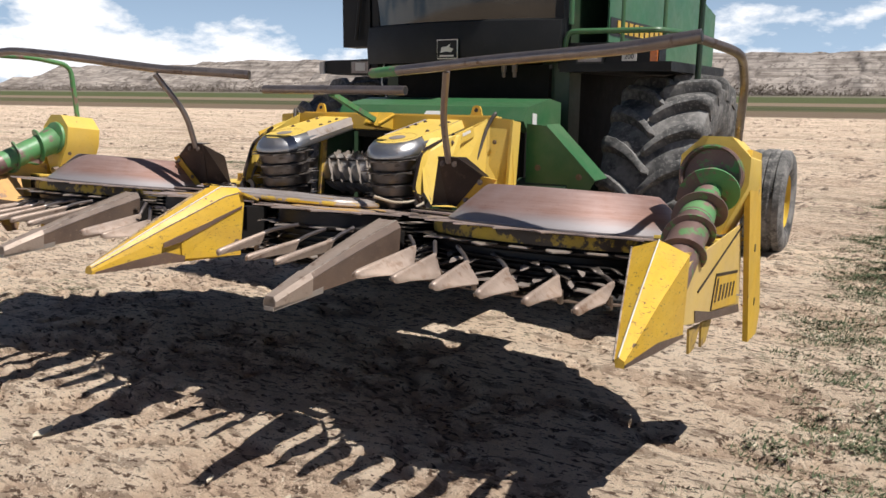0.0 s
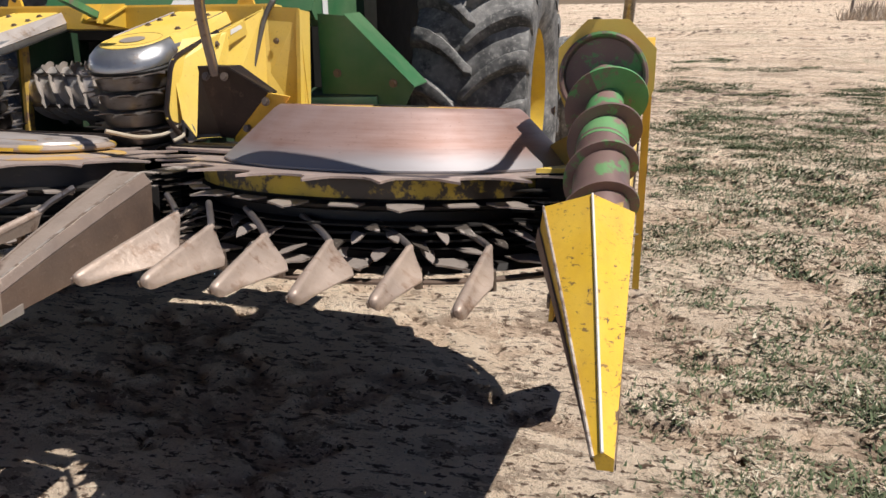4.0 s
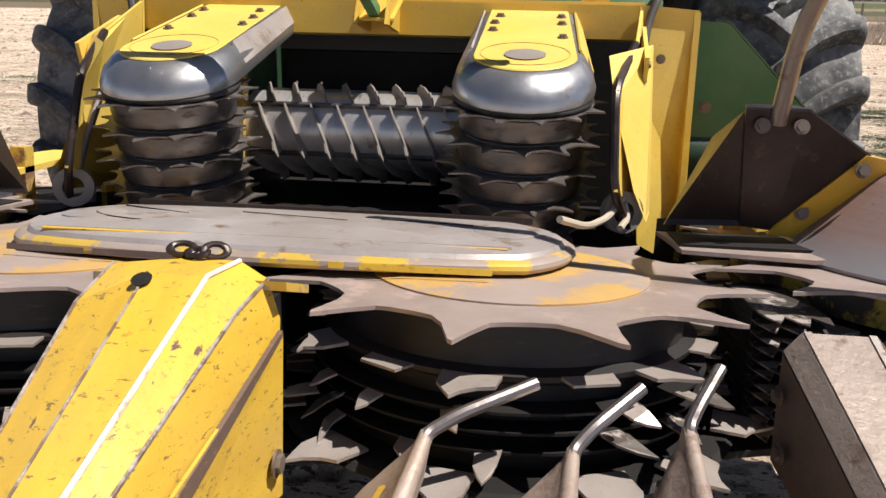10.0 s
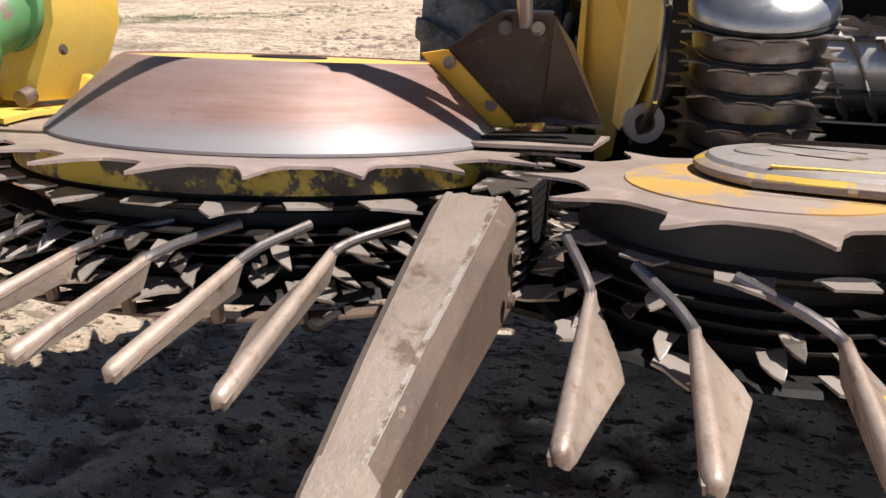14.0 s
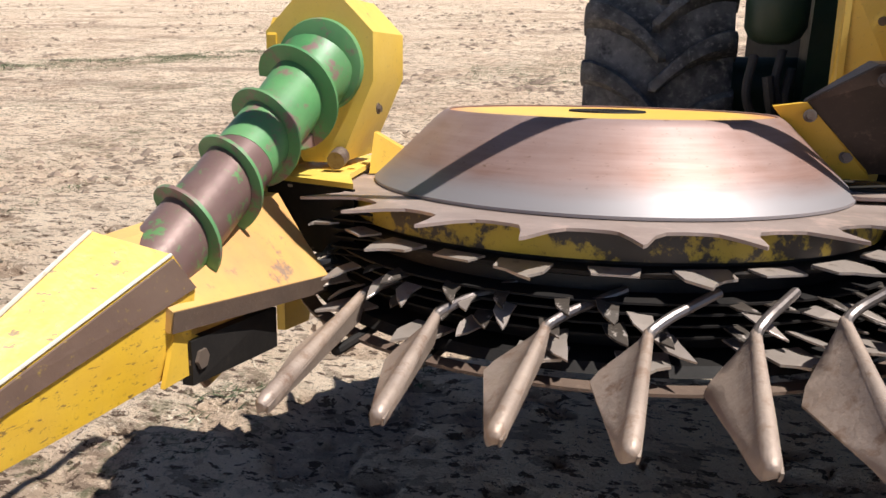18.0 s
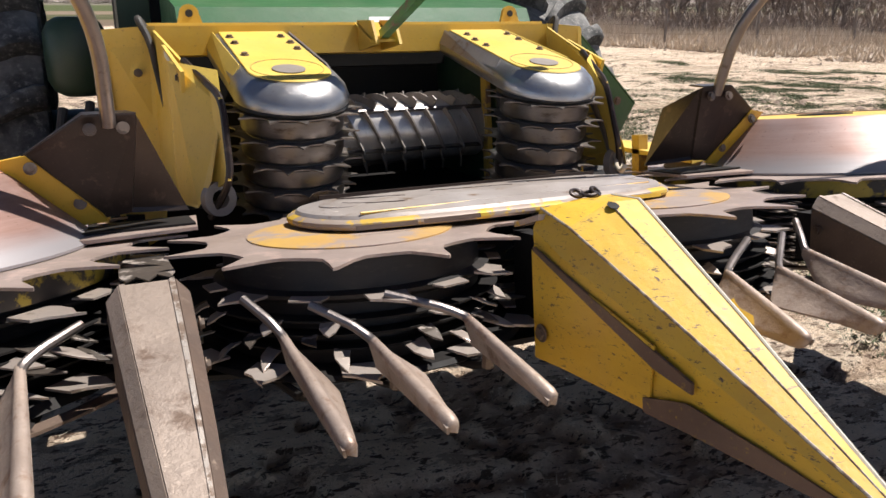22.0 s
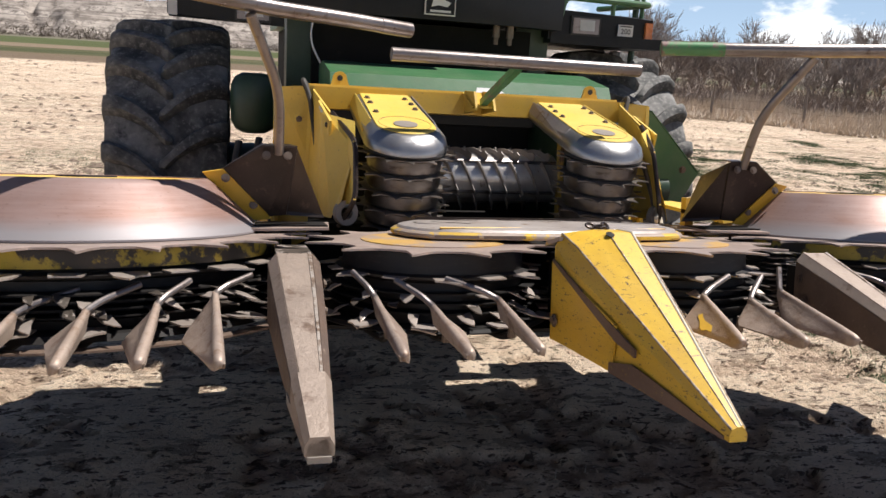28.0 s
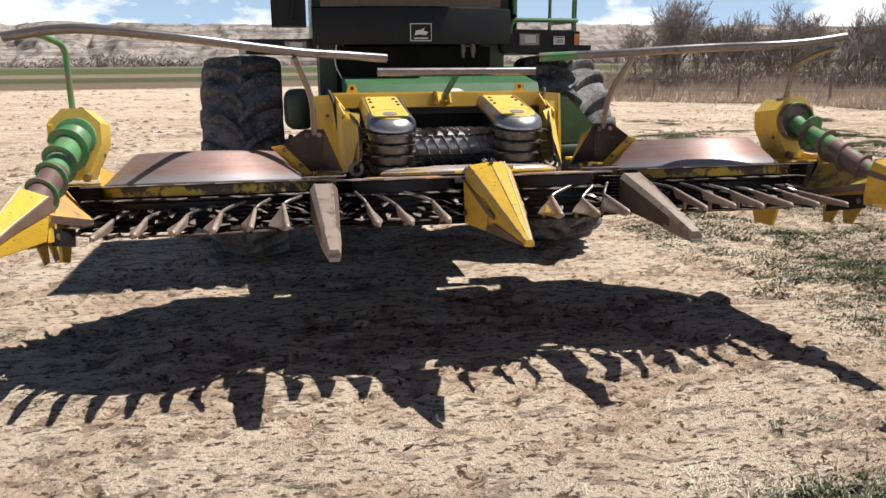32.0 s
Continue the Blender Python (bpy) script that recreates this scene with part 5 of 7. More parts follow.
frame_part = part("feed_frame", box(-0.735, 0.735, 0.60, 0.68, 0.455, 0.545, 0.006), M_YELLOW, header, "yellow welded feed frame beam")
part("top_rail", box(-0.72, 0.72, 0.655, 0.735, 0.546, 0.560, 0.004), M_YELLOW_PALE, frame_part)
for s in (1, -1):
    # walls and cheeks take the paler yellow to paint light on them
    part("side_wall", plate([(s * 0.70, 0.585, 0.545), (s * 0.858, 0.600, 0.535), (s * 0.875, 0.66, 0.10), (s * 0.87, 0.66, -0.18), (s * 0.735, 0.56, -0.10), (s * 0.70, 0.57, 0.2)], (0, 0.010, 0), 0.002), M_YELLOW_PALE, frame_part, "yellow side wall plate", smooth=0)
    part("wall_lip", box(*sorted((s * 0.845, s * 0.862)), 0.600, 0.70, -0.15, 0.53, 0.003), M_YELLOW_PALE, frame_part)
    part("cheek", plate([(s * 0.66, 0.30, 0.42), (s * 0.70, 0.585, 0.53), (s * 0.725, 0.57, 0.02), (s * 0.68, 0.22, 0.03), (s * 0.605, 0.02, 0.10), (s * 0.60, 0.08, 0.31)], (s * 0.008, 0, 0), 0.002), M_YELLOW_PALE, frame_part, "yellow inner cheek", smooth=0)
    part("cheek_edge", tube(bent([(s * 0.66, 0.30, 0.42), (s * 0.60, 0.08, 0.31), (s * 0.605, 0.02, 0.10), (s * 0.655, 0.10, 0.0)], 0.05), 0.010, 8), M_BRACKET, frame_part)
    part("cheek_wing", plate([(s * 0.700, 0.30, 0.42), (s * 0.590, 0.17, 0.385), (s * 0.600, 0.085, 0.285), (s * 0.650, 0.055, 0.10), (s * 0.685, 0.09, 0.03), (s * 0.715, 0.26, 0.03)], (s * 0.003, 0.006, 0), 0), M_YELLOW_PALE, frame_part, "folded yellow cheek plate", smooth=0)
    # lifting eye
    eye = bmesh.new()
    ring = [(0.031 * math.cos(a), 0.031 * math.sin(a)) for a in (math.pi * k / 8 for k in range(9))]
    loft([[(s * 0.585 + x, 0.665 + t, 0.588 + z) for x, z in ring + [(-0.045, -0.045), (0.045, -0.045)]] for t in (0, 0.014)], bm=eye)
    lug = part("lifting_eye", eye, M_YELLOW, frame_part, "yellow lifting eye")
    part("eye_hole", tube([(s * 0.585, 0.662, 0.590), (s * 0.585, 0.683, 0.590)], 0.012, 14), M_INK, lug)
    part("hose", tube(bent([(s * 0.70, 0.63, 0.50), (s * 0.755, 0.60, 0.585), (s * 0.72, 0.57, 0.50), (s * 0.70, 0.50, 0.30)], 0.06, 6), 0.011, 10), M_HOSE, frame_part, "black hydraulic hose")
    part("bolt", bolt((s * 0.763, 0.585, 0.405), (0, -1, 0), 0.009), M_BOLT, frame_part)
    part("rod_link", tube(bent([(s * 0.62, 0.20, 0.27), (s * 0.625, 0.12, 0.14), (s * 0.63, 0.095, 0.07)], 0.03), 0.010, 8), M_PIPE, frame_part)
    part("lower_post", box(*sorted((s * 0.90, s * 0.94)), 0.30, 0.34, -0.05, 0.12, 0.004), M_YELLOW_RUST, frame_part)
    ringm = lathe([(0.024, -0.012), (0.046, -0.012), (0.046, 0.012), (0.024, 0.012)], 28, close=True)
    part("draft_ring", ringm, M_STEEL, header, "grey steel ring eye", Matrix.Translation((s * 0.632, 0.085, 0.050)) @ Matrix.Rotation(radians(90), 4, "Y") @ Matrix.Rotation(radians(70), 4, "X"))
    part("wedge_arm", plate([(s * 0.90, 0.02, 0.03), (s * 1.15, 0.10, 0.045), (s * 1.02, 0.62, 0.075), (s * 0.90, 0.62, 0.075)], (0, 0, 0.016)), M_YELLOW_PALE, header, "yellow deck arm")
part("rope", tube(bent([(0.632, 0.08, 0.085), (0.60, 0.03, 0.045), (0.55, -0.06, 0.035), (0.49, -0.16, 0.062)], 0.04), 0.0075, 8), M_ROPE, header, "frayed pale rope through the ring eye")
part("rope", tube(bent([(0.632, 0.09, 0.08), (0.645, 0.07, 0.04), (0.625, 0.03, 0.022)], 0.02), 0.0075, 8), M_ROPE, header, "frayed rope end")
part("cross_bracket", plate([(-0.055, 0.45, 0.475), (0.055, 0.45, 0.475), (0.055, 0.60, 0.545), (-0.055, 0.60, 0.545)], (0, 0, 0.008)), M_YELLOW, frame_part)
for sx in (-0.045, 0.035):
    part("bracket_ear", plate([(sx, 0.42, 0.465), (sx, 0.46, 0.545), (sx, 0.60, 0.56), (sx, 0.60, 0.46)], (0.010, 0, 0)), M_YELLOW, frame_part)
roll_m = Matrix.Translation((0, 0.545, 0.185)) @ Matrix.Rotation(radians(90), 4, "Y")
roll = part("feed_roll", lathe([(0.0, -0.35), (0.105, -0.35), (0.105, 0.35), (0.0, 0.35)], 48), M_ROLL, header, "polished horizontal feed roll with fins", roll_m)
blade_secs = []
for i in range(9):
    t = i / 8
    a = radians(64) * t
    z0 = 0.058 * t
    c_, d_ = math.cos(a), math.sin(a)
    tall = 0.128 + (0.018 if i >= 7 else 0.0)
    blade_secs.append([(0.103 * c_, 0.103 * d_, z0), (tall * c_, tall * d_, z0 + 0.001), (tall * c_, tall * d_, z0 + 0.006), (0.103 * c_, 0.103 * d_, z0 + 0.007)])
blade_me = finish("roll_blade", loft(blade_secs), M_STEEL, 30)
for j in range(5):
    for k in range(9):
        part("roll_blade", blade_me, None, roll, "", Matrix.Rotation(2 * math.pi * j / 5 + 0.35, 4, "Z") @ Matrix.Translation((0, 0, -0.33 + k * 0.072 + 0.018 * (j % 2))))
for k in range(5):
    part("rib", plate([(0.104, -0.004, -0.34), (0.118, -0.004, -0.34), (0.118, -0.004, 0.34), (0.104, -0.004, 0.34)], (0, 0.008, 0), 0), M_FEED, roll, "", Matrix.Rotation(2 * math.pi * k / 5 + 0.28, 4, "Z"))
for s in (1, -1):
    lev = part("lock_lever", plate([(s * 0.672, 0.20, 0.385), (s * 0.690, 0.44, 0.475), (s * 0.690, 0.46, 0.425), (s * 0.672, 0.22, 0.330)], (s * 0.010, 0, 0)), M_YELLOW_PALE, header, "yellow lock lever with bolts", smooth=0)
    for y, z in ((0.25, 0.372), (0.32, 0.40), (0.40, 0.435)):
        part("bolt", bolt((s * 0.684, y, z), (s, 0, 0), 0.009), M_BOLT, lev)
    part("lever_label", plate([(s * 0.686, 0.34, 0.43), (s * 0.690, 0.42, 0.46), (s * 0.690, 0.42, 0.442), (s * 0.686, 0.34, 0.412)], (s * 0.008, 0, 0), 0), M_WHITE, lev)
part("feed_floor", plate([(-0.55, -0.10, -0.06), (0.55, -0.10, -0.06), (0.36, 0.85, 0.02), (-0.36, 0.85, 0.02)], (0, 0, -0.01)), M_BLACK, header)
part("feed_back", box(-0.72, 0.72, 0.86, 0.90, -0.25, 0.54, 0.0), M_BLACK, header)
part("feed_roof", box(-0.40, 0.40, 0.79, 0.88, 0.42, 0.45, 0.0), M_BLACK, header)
for s in (1, -1):
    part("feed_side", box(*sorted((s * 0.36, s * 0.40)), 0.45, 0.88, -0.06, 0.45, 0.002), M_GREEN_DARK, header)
    part("entry_post", box(*sorted((s * 0.345, s * 0.362)), 0.42, 0.46, -0.04, 0.46, 0.003), M_YELLOW_RUST, header)

# under-frame behind and below the rotors, plus unseen blocks completing their shadow
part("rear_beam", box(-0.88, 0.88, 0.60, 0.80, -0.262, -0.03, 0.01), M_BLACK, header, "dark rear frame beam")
# rear corners widened to keep the ground below in shadow
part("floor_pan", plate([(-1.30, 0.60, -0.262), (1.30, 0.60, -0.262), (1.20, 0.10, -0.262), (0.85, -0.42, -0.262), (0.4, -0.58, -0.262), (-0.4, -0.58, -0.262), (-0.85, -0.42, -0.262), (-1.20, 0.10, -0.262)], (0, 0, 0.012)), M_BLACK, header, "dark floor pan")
for s in (1, -1):
    # unseen block added to close the lit gap in the header's shadow
    part("rear_shadow_block", bevelled(loft([[(s * x, y0, -0.262), (s * x, y1, -0.262), (s * x, y1, -0.06), (s * x, y0, -0.06)] for x, y0, y1 in ((0.885, 0.30, 0.90), (1.50, 0.50, 0.90), (1.80, 0.42, 0.66), (2.06, 0.20, 0.40))]), 0.008, 1), M_BLACK, header, "dark unseen block behind the rotor that completes its shadow")
    comb = part("stripper_comb", box(*sorted((s * 0.80, s * 0.90)), -0.36, -0.16, -0.25, -0.04, 0.01), M_BLACK, header, "stack of stripper plates")
    fin2 = finish("stripper_fin", plate([(s * 0.80, -0.40, 0), (s * 0.815, -0.455, 0), (s * 0.835, -0.41, 0), (s * 0.855, -0.465, 0), (s * 0.875, -0.41, 0), (s * 0.895, -0.45, 0), (s * 0.905, -0.40, 0), (s * 0.90, -0.20, 0), (s * 0.80, -0.20, 0)], (0, 0, 0.003), 0), M_TOOTH, 0)
    for k in range(11):
        part("stripper_fin", fin2, None, comb, "", Matrix.Translation((0, 0.015 * (k % 2), -0.04 - k * 0.019)))
    comb2 = part("stripper_comb", box(*sorted((s * 1.93, s * 2.02)), -0.30, -0.10, -0.25, -0.02, 0.01), M_BLACK, header, "stack of stripper plates")
    fin3 = finish("stripper_fin", plate([(s * 1.93, -0.44, 0), (s * 2.03, -0.42, 0), (s * 2.03, -0.2, 0), (s * 1.95, -0.2, 0)], (0, 0, 0.004), 0), M_BLACK, 0)
    for k in range(11):
        part("stripper_fin", fin3, None, comb2, "", Matrix.Translation((0, 0.012 * (k % 2), -0.04 - k * 0.019)))
    # black block put in for the dark gap behind the centre divider
    part("centre_gap_block", box(*sorted((s * 0.01, s * 0.05)), -0.66, -0.45, -0.25, -0.03, 0.01), M_BLACK, header)
    part("guide_blade", plate([(s * 0.72, -0.16, 0.008), (s * 0.95, -0.19, 0.006), (s * 1.06, -0.14, 0.008), (s * 0.98, -0.02, 0.012), (s * 0.70, 0.03, 0.012)], (0, 0, 0.008)), M_DISC, header, "flat steel guide blade")


# ---- harvester ----
tractor = thing("forage_harvester", "green self-propelled forage harvester with black cab front", "harvester")


def front_wheel(s):
    cx, cy, r, w = s * 1.358, 2.08, 0.845, 0.615
    m = Matrix.Translation((cx, cy, r)) @ Matrix.Rotation(radians(90), 4, "Y")
    h = w / 2
    prof = [(0.42, -h * 0.80), (0.50, -h * 0.96), (0.64, -h * 1.0), (0.745, -h * 0.97), (0.77, -h * 0.82), (0.782, -h * 0.4), (0.785, 0.0), (0.782, h * 0.4), (0.77, h * 0.82), (0.745, h * 0.97), (0.64, h), (0.50, h * 0.96), (0.42, h * 0.80)]
    wheel = part("front_wheel", lathe(prof, 72, close=True), M_TYRE, tractor, "large dusty front drive tyre", m)
    part("rim", lathe([(0.0, -0.10), (0.20, -0.10), (0.24, -0.05), (0.40, -0.04), (0.43, -h * 0.7), (0.415, -h * 0.82), (0.41, h * 0.82), (0.43, h * 0.7), (0.40, 0.10), (0.2, 0.12), (0.0, 0.12)], 48), M_RIM, wheel, "yellow steel rim")
    lug_me = {}
    for q in (1, -1):
        # a lug: crosses the centre line, then curves up and flattens towards the shoulder
        secs = []
        for t in (-0.10, 0.0, 0.18, 0.40, 0.65, 0.86, 0.97, 1.0):
            z = q * (t * (h + 0.004))
            a = -0.225 * (1 - (1 - min(max(t, 0.0), 1.0)) ** 1.9) - 0.14 * min(t, 0.0)
            crown = 0.852 - 0.030 * max(t, 0.0) ** 2.2
            rt = crown - (0.030 if t < -0.05 else 0.0) - (0.020 if t > 0.9 else 0.0) - (0.040 if t >= 1.0 else 0.0)
            rb = 0.770 - 0.025 * max(0.0, t - 0.6) - (0.06 if t > 0.9 else 0.0)
            wid = (0.034 + 0.020 * t) * (0.6 if t < -0.05 else 1.0)
            sec = []
            for rr, da in ((rb - 0.02, -wid * 1.45), (rt - 0.022, -wid * 1.10), (rt, -wid * 0.80), (rt + 0.003, 0.0), (rt, wid * 0.80), (rt - 0.022, wid * 1.10), (rb - 0.02, wid * 1.45)):
                an = a + da
                sec.append((rr * math.cos(an), rr * math.sin(an), z))
            secs.append(sec)
        lug_me[q] = finish("lug", loft(secs), M_TYRE, 50)
    for k in range(20):
        for q in (1, -1):
            a = 2 * math.pi * (k + (0.5 if q > 0 else 0.0)) / 20
            part("lug", lug_me[q], None, wheel, "", Matrix.Rotation(a, 4, "Z"))


def rear_wheel(s):
    m = Matrix.Translation((s * 1.56, 4.95, 0.52)) @ Matrix.Rotation(radians(90), 4, "Y")
    h = 0.19
    wheel = part("rear_wheel", lathe([(0.27, -h * 0.8), (0.33, -h), (0.46, -h), (0.505, -h * 0.85), (0.515, -h * 0.55), (0.502, -h * 0.48), (0.502, -h * 0.36), (0.517, -h * 0.30), (0.519, -0.012), (0.505, 0.0), (0.519, 0.012), (0.517, h * 0.30), (0.502, h * 0.36), (0.502, h * 0.48), (0.515, h * 0.55), (0.505, h * 0.85), (0.46, h), (0.33, h), (0.27, h * 0.8)], 56, close=True), M_TYRE, tractor, "ribbed rear steering tyre", m)
    part("rim", lathe([(0.0, -0.05), (0.10, -0.05), (0.24, -0.03), (0.275, -h * 0.8), (0.265, -h * 0.85), (0.265, h * 0.85), (0.275, h * 0.8), (0.24, 0.06), (0.10, 0.09), (0.0, 0.09)], 40), M_RIM, wheel, "yellow rear rim")


for side in (1, -1):
    front_wheel(side)
    rear_wheel(side)

# hood over the feed unit
hood_sec = [(0.78, 1.355), (0.745, 1.395), (0.80, 1.478), (1.12, 1.525), (1.30, 1.50), (1.30, 1.30)]
hood = part("feed_hood", bevelled(loft([[(x, y, z) for y, z in hood_sec] for x in (-0.60, 0.80)]), 0.008, 2, 15), M_GREEN, tractor, "green sloping hood over the feed unit", smooth=20)
part("hood_sticker", plate([(0.10, 0.775, 1.444), (0.20, 0.775, 1.444), (0.235, 0.762, 1.425), (0.15, 0.752, 1.410), (0.09, 0.760, 1.422)], (0, -0.002, 0.001), 0), M_WHITE, hood, "torn pale sticker")
part("hood_label", plate([(0.8025, 0.86, 1.44), (0.8025, 0.92, 1.435), (0.8025, 0.92, 1.37), (0.8025, 0.86, 1.375)], (0.002, 0, 0), 0), M_WHITE, hood)
for x in (-0.45, -0.05, 0.35, 0.6):
    part("hinge", box(x - 0.03, x + 0.03, 0.735, 0.775, 1.365, 1.40, 0.003), M_YELLOW_RUST, hood)
for s in (1,):
    gp = part("side_guard", plate([(s * 0.86, 0.665, 1.385), (s * 0.98, 0.665, 1.375), (s * 1.285, 0.665, 1.075), (s * 1.20, 0.665, 0.92), (s * 0.86, 0.665, 0.92)], (0, 0.006, 0), 0.002), M_GREEN, tractor, "green folded side guard", smooth=0)
    part("guard_lip", plate([(s * 0.98, 0.662, 1.377), (s * 1.287, 0.662, 1.077), (s * 1.287, 0.86, 1.077), (s * 0.98, 0.86, 1.377)], (0, 0, 0.006), 0.001), M_GREEN, gp, smooth=0)
    for x, z in ((0.937, 1.134), (1.192, 1.094), (0.95, 0.98)):
        part("bolt", bolt((s * x, 0.664, z), (0, -1, 0), 0.013), M_BOLT, gp)
for s in (1, -1):
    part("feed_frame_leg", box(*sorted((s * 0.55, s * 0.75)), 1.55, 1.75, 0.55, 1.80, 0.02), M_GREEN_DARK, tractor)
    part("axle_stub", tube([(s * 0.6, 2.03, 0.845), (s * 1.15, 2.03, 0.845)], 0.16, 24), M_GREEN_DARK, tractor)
# throat and chassis colour carries the deep shade under the cab
part("throat", box(-0.55, 0.55, 0.88, 1.9, 0.55, 1.32, 0.02), M_UNDER_SHADE, tractor, "feed throat blackened for the shade below the cab")
part("chassis", box(-0.62, 0.62, 1.5, 4.9, 0.60, 1.75, 0.04), M_UNDER_SHADE, tractor, "underbody blackened for the shade below the cab")
part("engine_body", bevelled(loft([[(-0.70, y, 1.74), (0.90, y, 1.74), (0.90, y, z), (-0.70, y, z)] for y, z in ((2.6, 2.75), (4.85, 2.33))]), 0.05, 3), M_GREEN, tractor, "green engine body")
side = part("body_side", plate([(0.915, 1.78, 1.79), (0.915, 4.84, 1.79), (0.915, 4.84, 2.34), (0.915, 3.2, 2.62), (0.915, 1.78, 2.80)], (0.012, 0, 0), 0.004), M_GREEN, tractor, "green side cover with yellow lettering bars", smooth=0)
part("side_band", plate([(0.929, 1.80, 1.955), (0.929, 3.12, 1.965), (0.929, 3.12, 2.085), (0.929, 1.80, 2.075)], (0.003, 0, 0), 0), M_INK, side, "black stripe")
for i in range(9):
    y0 = 1.93 + i * 0.125
    part("lettering_bar", plate([(0.934, y0, 1.975), (0.934, y0 + 0.085, 1.976), (0.934, y0 + 0.085, 2.062), (0.934, y0, 2.061)], (0.003, 0, 0), 0), M_YELLOW, side)
part("oil_tank", lathe([(0.0, -0.15), (0.06, -0.15), (0.095, -0.13), (0.115, -0.09), (0.118, 0.0), (0.115, 0.09), (0.095, 0.13), (0.06, 0.15), (0.0, 0.15)], 32), M_GREEN_DARK, tractor, "dark green rounded oil tank", Matrix.Translation((-0.925, 1.30, 1.29)))
for k, (hx, hz, hx2) in enumerate(((-0.90, 1.12, -0.80), (-1.0, 1.10, -0.92), (-0.86, 1.05, -0.74))):
    part("side_hose", tube(bent([(hx, 1.22, hz), (hx - 0.03, 1.15, hz - 0.14), (hx2, 1.22, 0.78 - 0.05 * k), (hx2 + 0.1, 1.35, 0.70)], 0.07, 5), 0.018, 10), M_HOSE, tractor, "black hydraulic hose")
part("tank_hose", tube(bent([(-0.95, 1.16, 1.03), (-0.93, 1.14, 0.92), (-0.88, 1.25, 0.80), (-0.75, 1.3, 0.72)], 0.06), 0.022, 10), M_HOSE, tractor)
part("gear_case", bevelled(box(-0.95, -0.72, 1.15, 1.5, 0.62, 0.82, 0.04), 0.01, 1), M_GREEN_DARK, tractor)
part("drive_motor", tube([(0.80, 0.72, 0.98), (1.12, 0.72, 0.98)], 0.085, 24), M_GREEN_DARK, tractor)
part("drive_cover", tube([(1.02, 0.74, 1.00), (1.20, 0.74, 1.00)], 0.075, 24), M_YELLOW_PALE, tractor)
part("door_wire", tube(bent([(-0.62, 1.33, 1.80), (-0.65, 1.32, 1.62), (-0.56, 1.32, 1.45), (-0.54, 1.32, 1.3)], 0.06), 0.005, 6), M_WHITE, tractor)
for x in (0.36, 0.44):
    part("coupler", tube([(x, 1.34, 1.665), (x, 1.34, 1.70), (x, 1.34, 1.702), (x, 1.34, 1.765)], [0.013, 0.013, 0.020, 0.020], 10), M_BOLT, tractor)

# cab front
def bow(x, y0, depth, half):
    return y0 + depth * (x / half) ** 2
bump_secs = []
for k in range(17):
    x = -0.80 + 1.55 * k / 16
    y = bow(x + 0.02, 1.215, 0.16, 0.8)
    bump_secs.append([(x, y, 1.765), (x, y - 0.012, 1.90), (x, y + 0.015, 2.03), (x, y + 0.14, 2.06), (x, y + 0.14, 1.765)])
cab = part("cab_front", bevelled(loft(bump_secs), 0.006, 2, 40), M_DARKPLASTIC, tractor, "black bowed cab front panel", smooth=30)
part("windscreen", loft([[(-0.75 + 1.45 * k / 16, bow(-0.75 + 1.45 * k / 16 + 0.02, 1.30, 0.16, 0.8), 2.045), (-0.72 + 1.39 * k / 16, bow(-0.72 + 1.39 * k / 16 + 0.02, 1.22, 0.16, 0.8), 3.35), (-0.72 + 1.39 * k / 16, bow(-0.72 + 1.39 * k / 16 + 0.02, 1.23, 0.16, 0.8), 3.35), (-0.75 + 1.45 * k / 16, bow(-0.75 + 1.45 * k / 16 + 0.02, 1.31, 0.16, 0.8), 2.045)] for k in range(17)]), M_GLASS, cab, "dark tinted windscreen")
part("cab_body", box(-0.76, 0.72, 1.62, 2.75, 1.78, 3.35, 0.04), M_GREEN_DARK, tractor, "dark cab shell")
part("cab_roof", box(-0.95, 0.92, 1.10, 2.9, 3.36, 3.55, 0.06, 3), M_GREEN, tractor, "green cab roof")
for s, x in ((-1, -0.765), (1, 0.715)):
    part("cab_pillar", box(x - 0.03, x + 0.03, 1.42, 1.50, 2.0, 3.36, 0.01), M_DARKPLASTIC, tractor)
badge = part("badge", bevelled(loft([[(-0.082, 1.194, 1.785), (0.082, 1.194, 1.785), (0.082, 1.194 + t, 1.915), (-0.082, 1.194 + t, 1.915)] for t in (0, -0.006)]), 0.002, 1), M_WHITE, cab, "pale framed emblem")
part("badge_field", box(-0.075, 0.075, 1.184, 1.1895, 1.792, 1.908, 0.002, 1), M_DARKPLASTIC, badge)
part("badge_mark", plate([(-0.05, 1.182, 1.825), (-0.01, 1.182, 1.835), (0.035, 1.182, 1.828), (0.055, 1.182, 1.85), (0.02, 1.182, 1.862), (0.03, 1.182, 1.885), (0.0, 1.182, 1.868), (-0.04, 1.182, 1.862)], (0, -0.002, 0), 0), M_WHITE, badge, "pale emblem shape")
part("badge_bar", box(-0.055, 0.055, 1.180, 1.184, 1.80, 1.811, 0.001, 1), M_WHITE, badge)
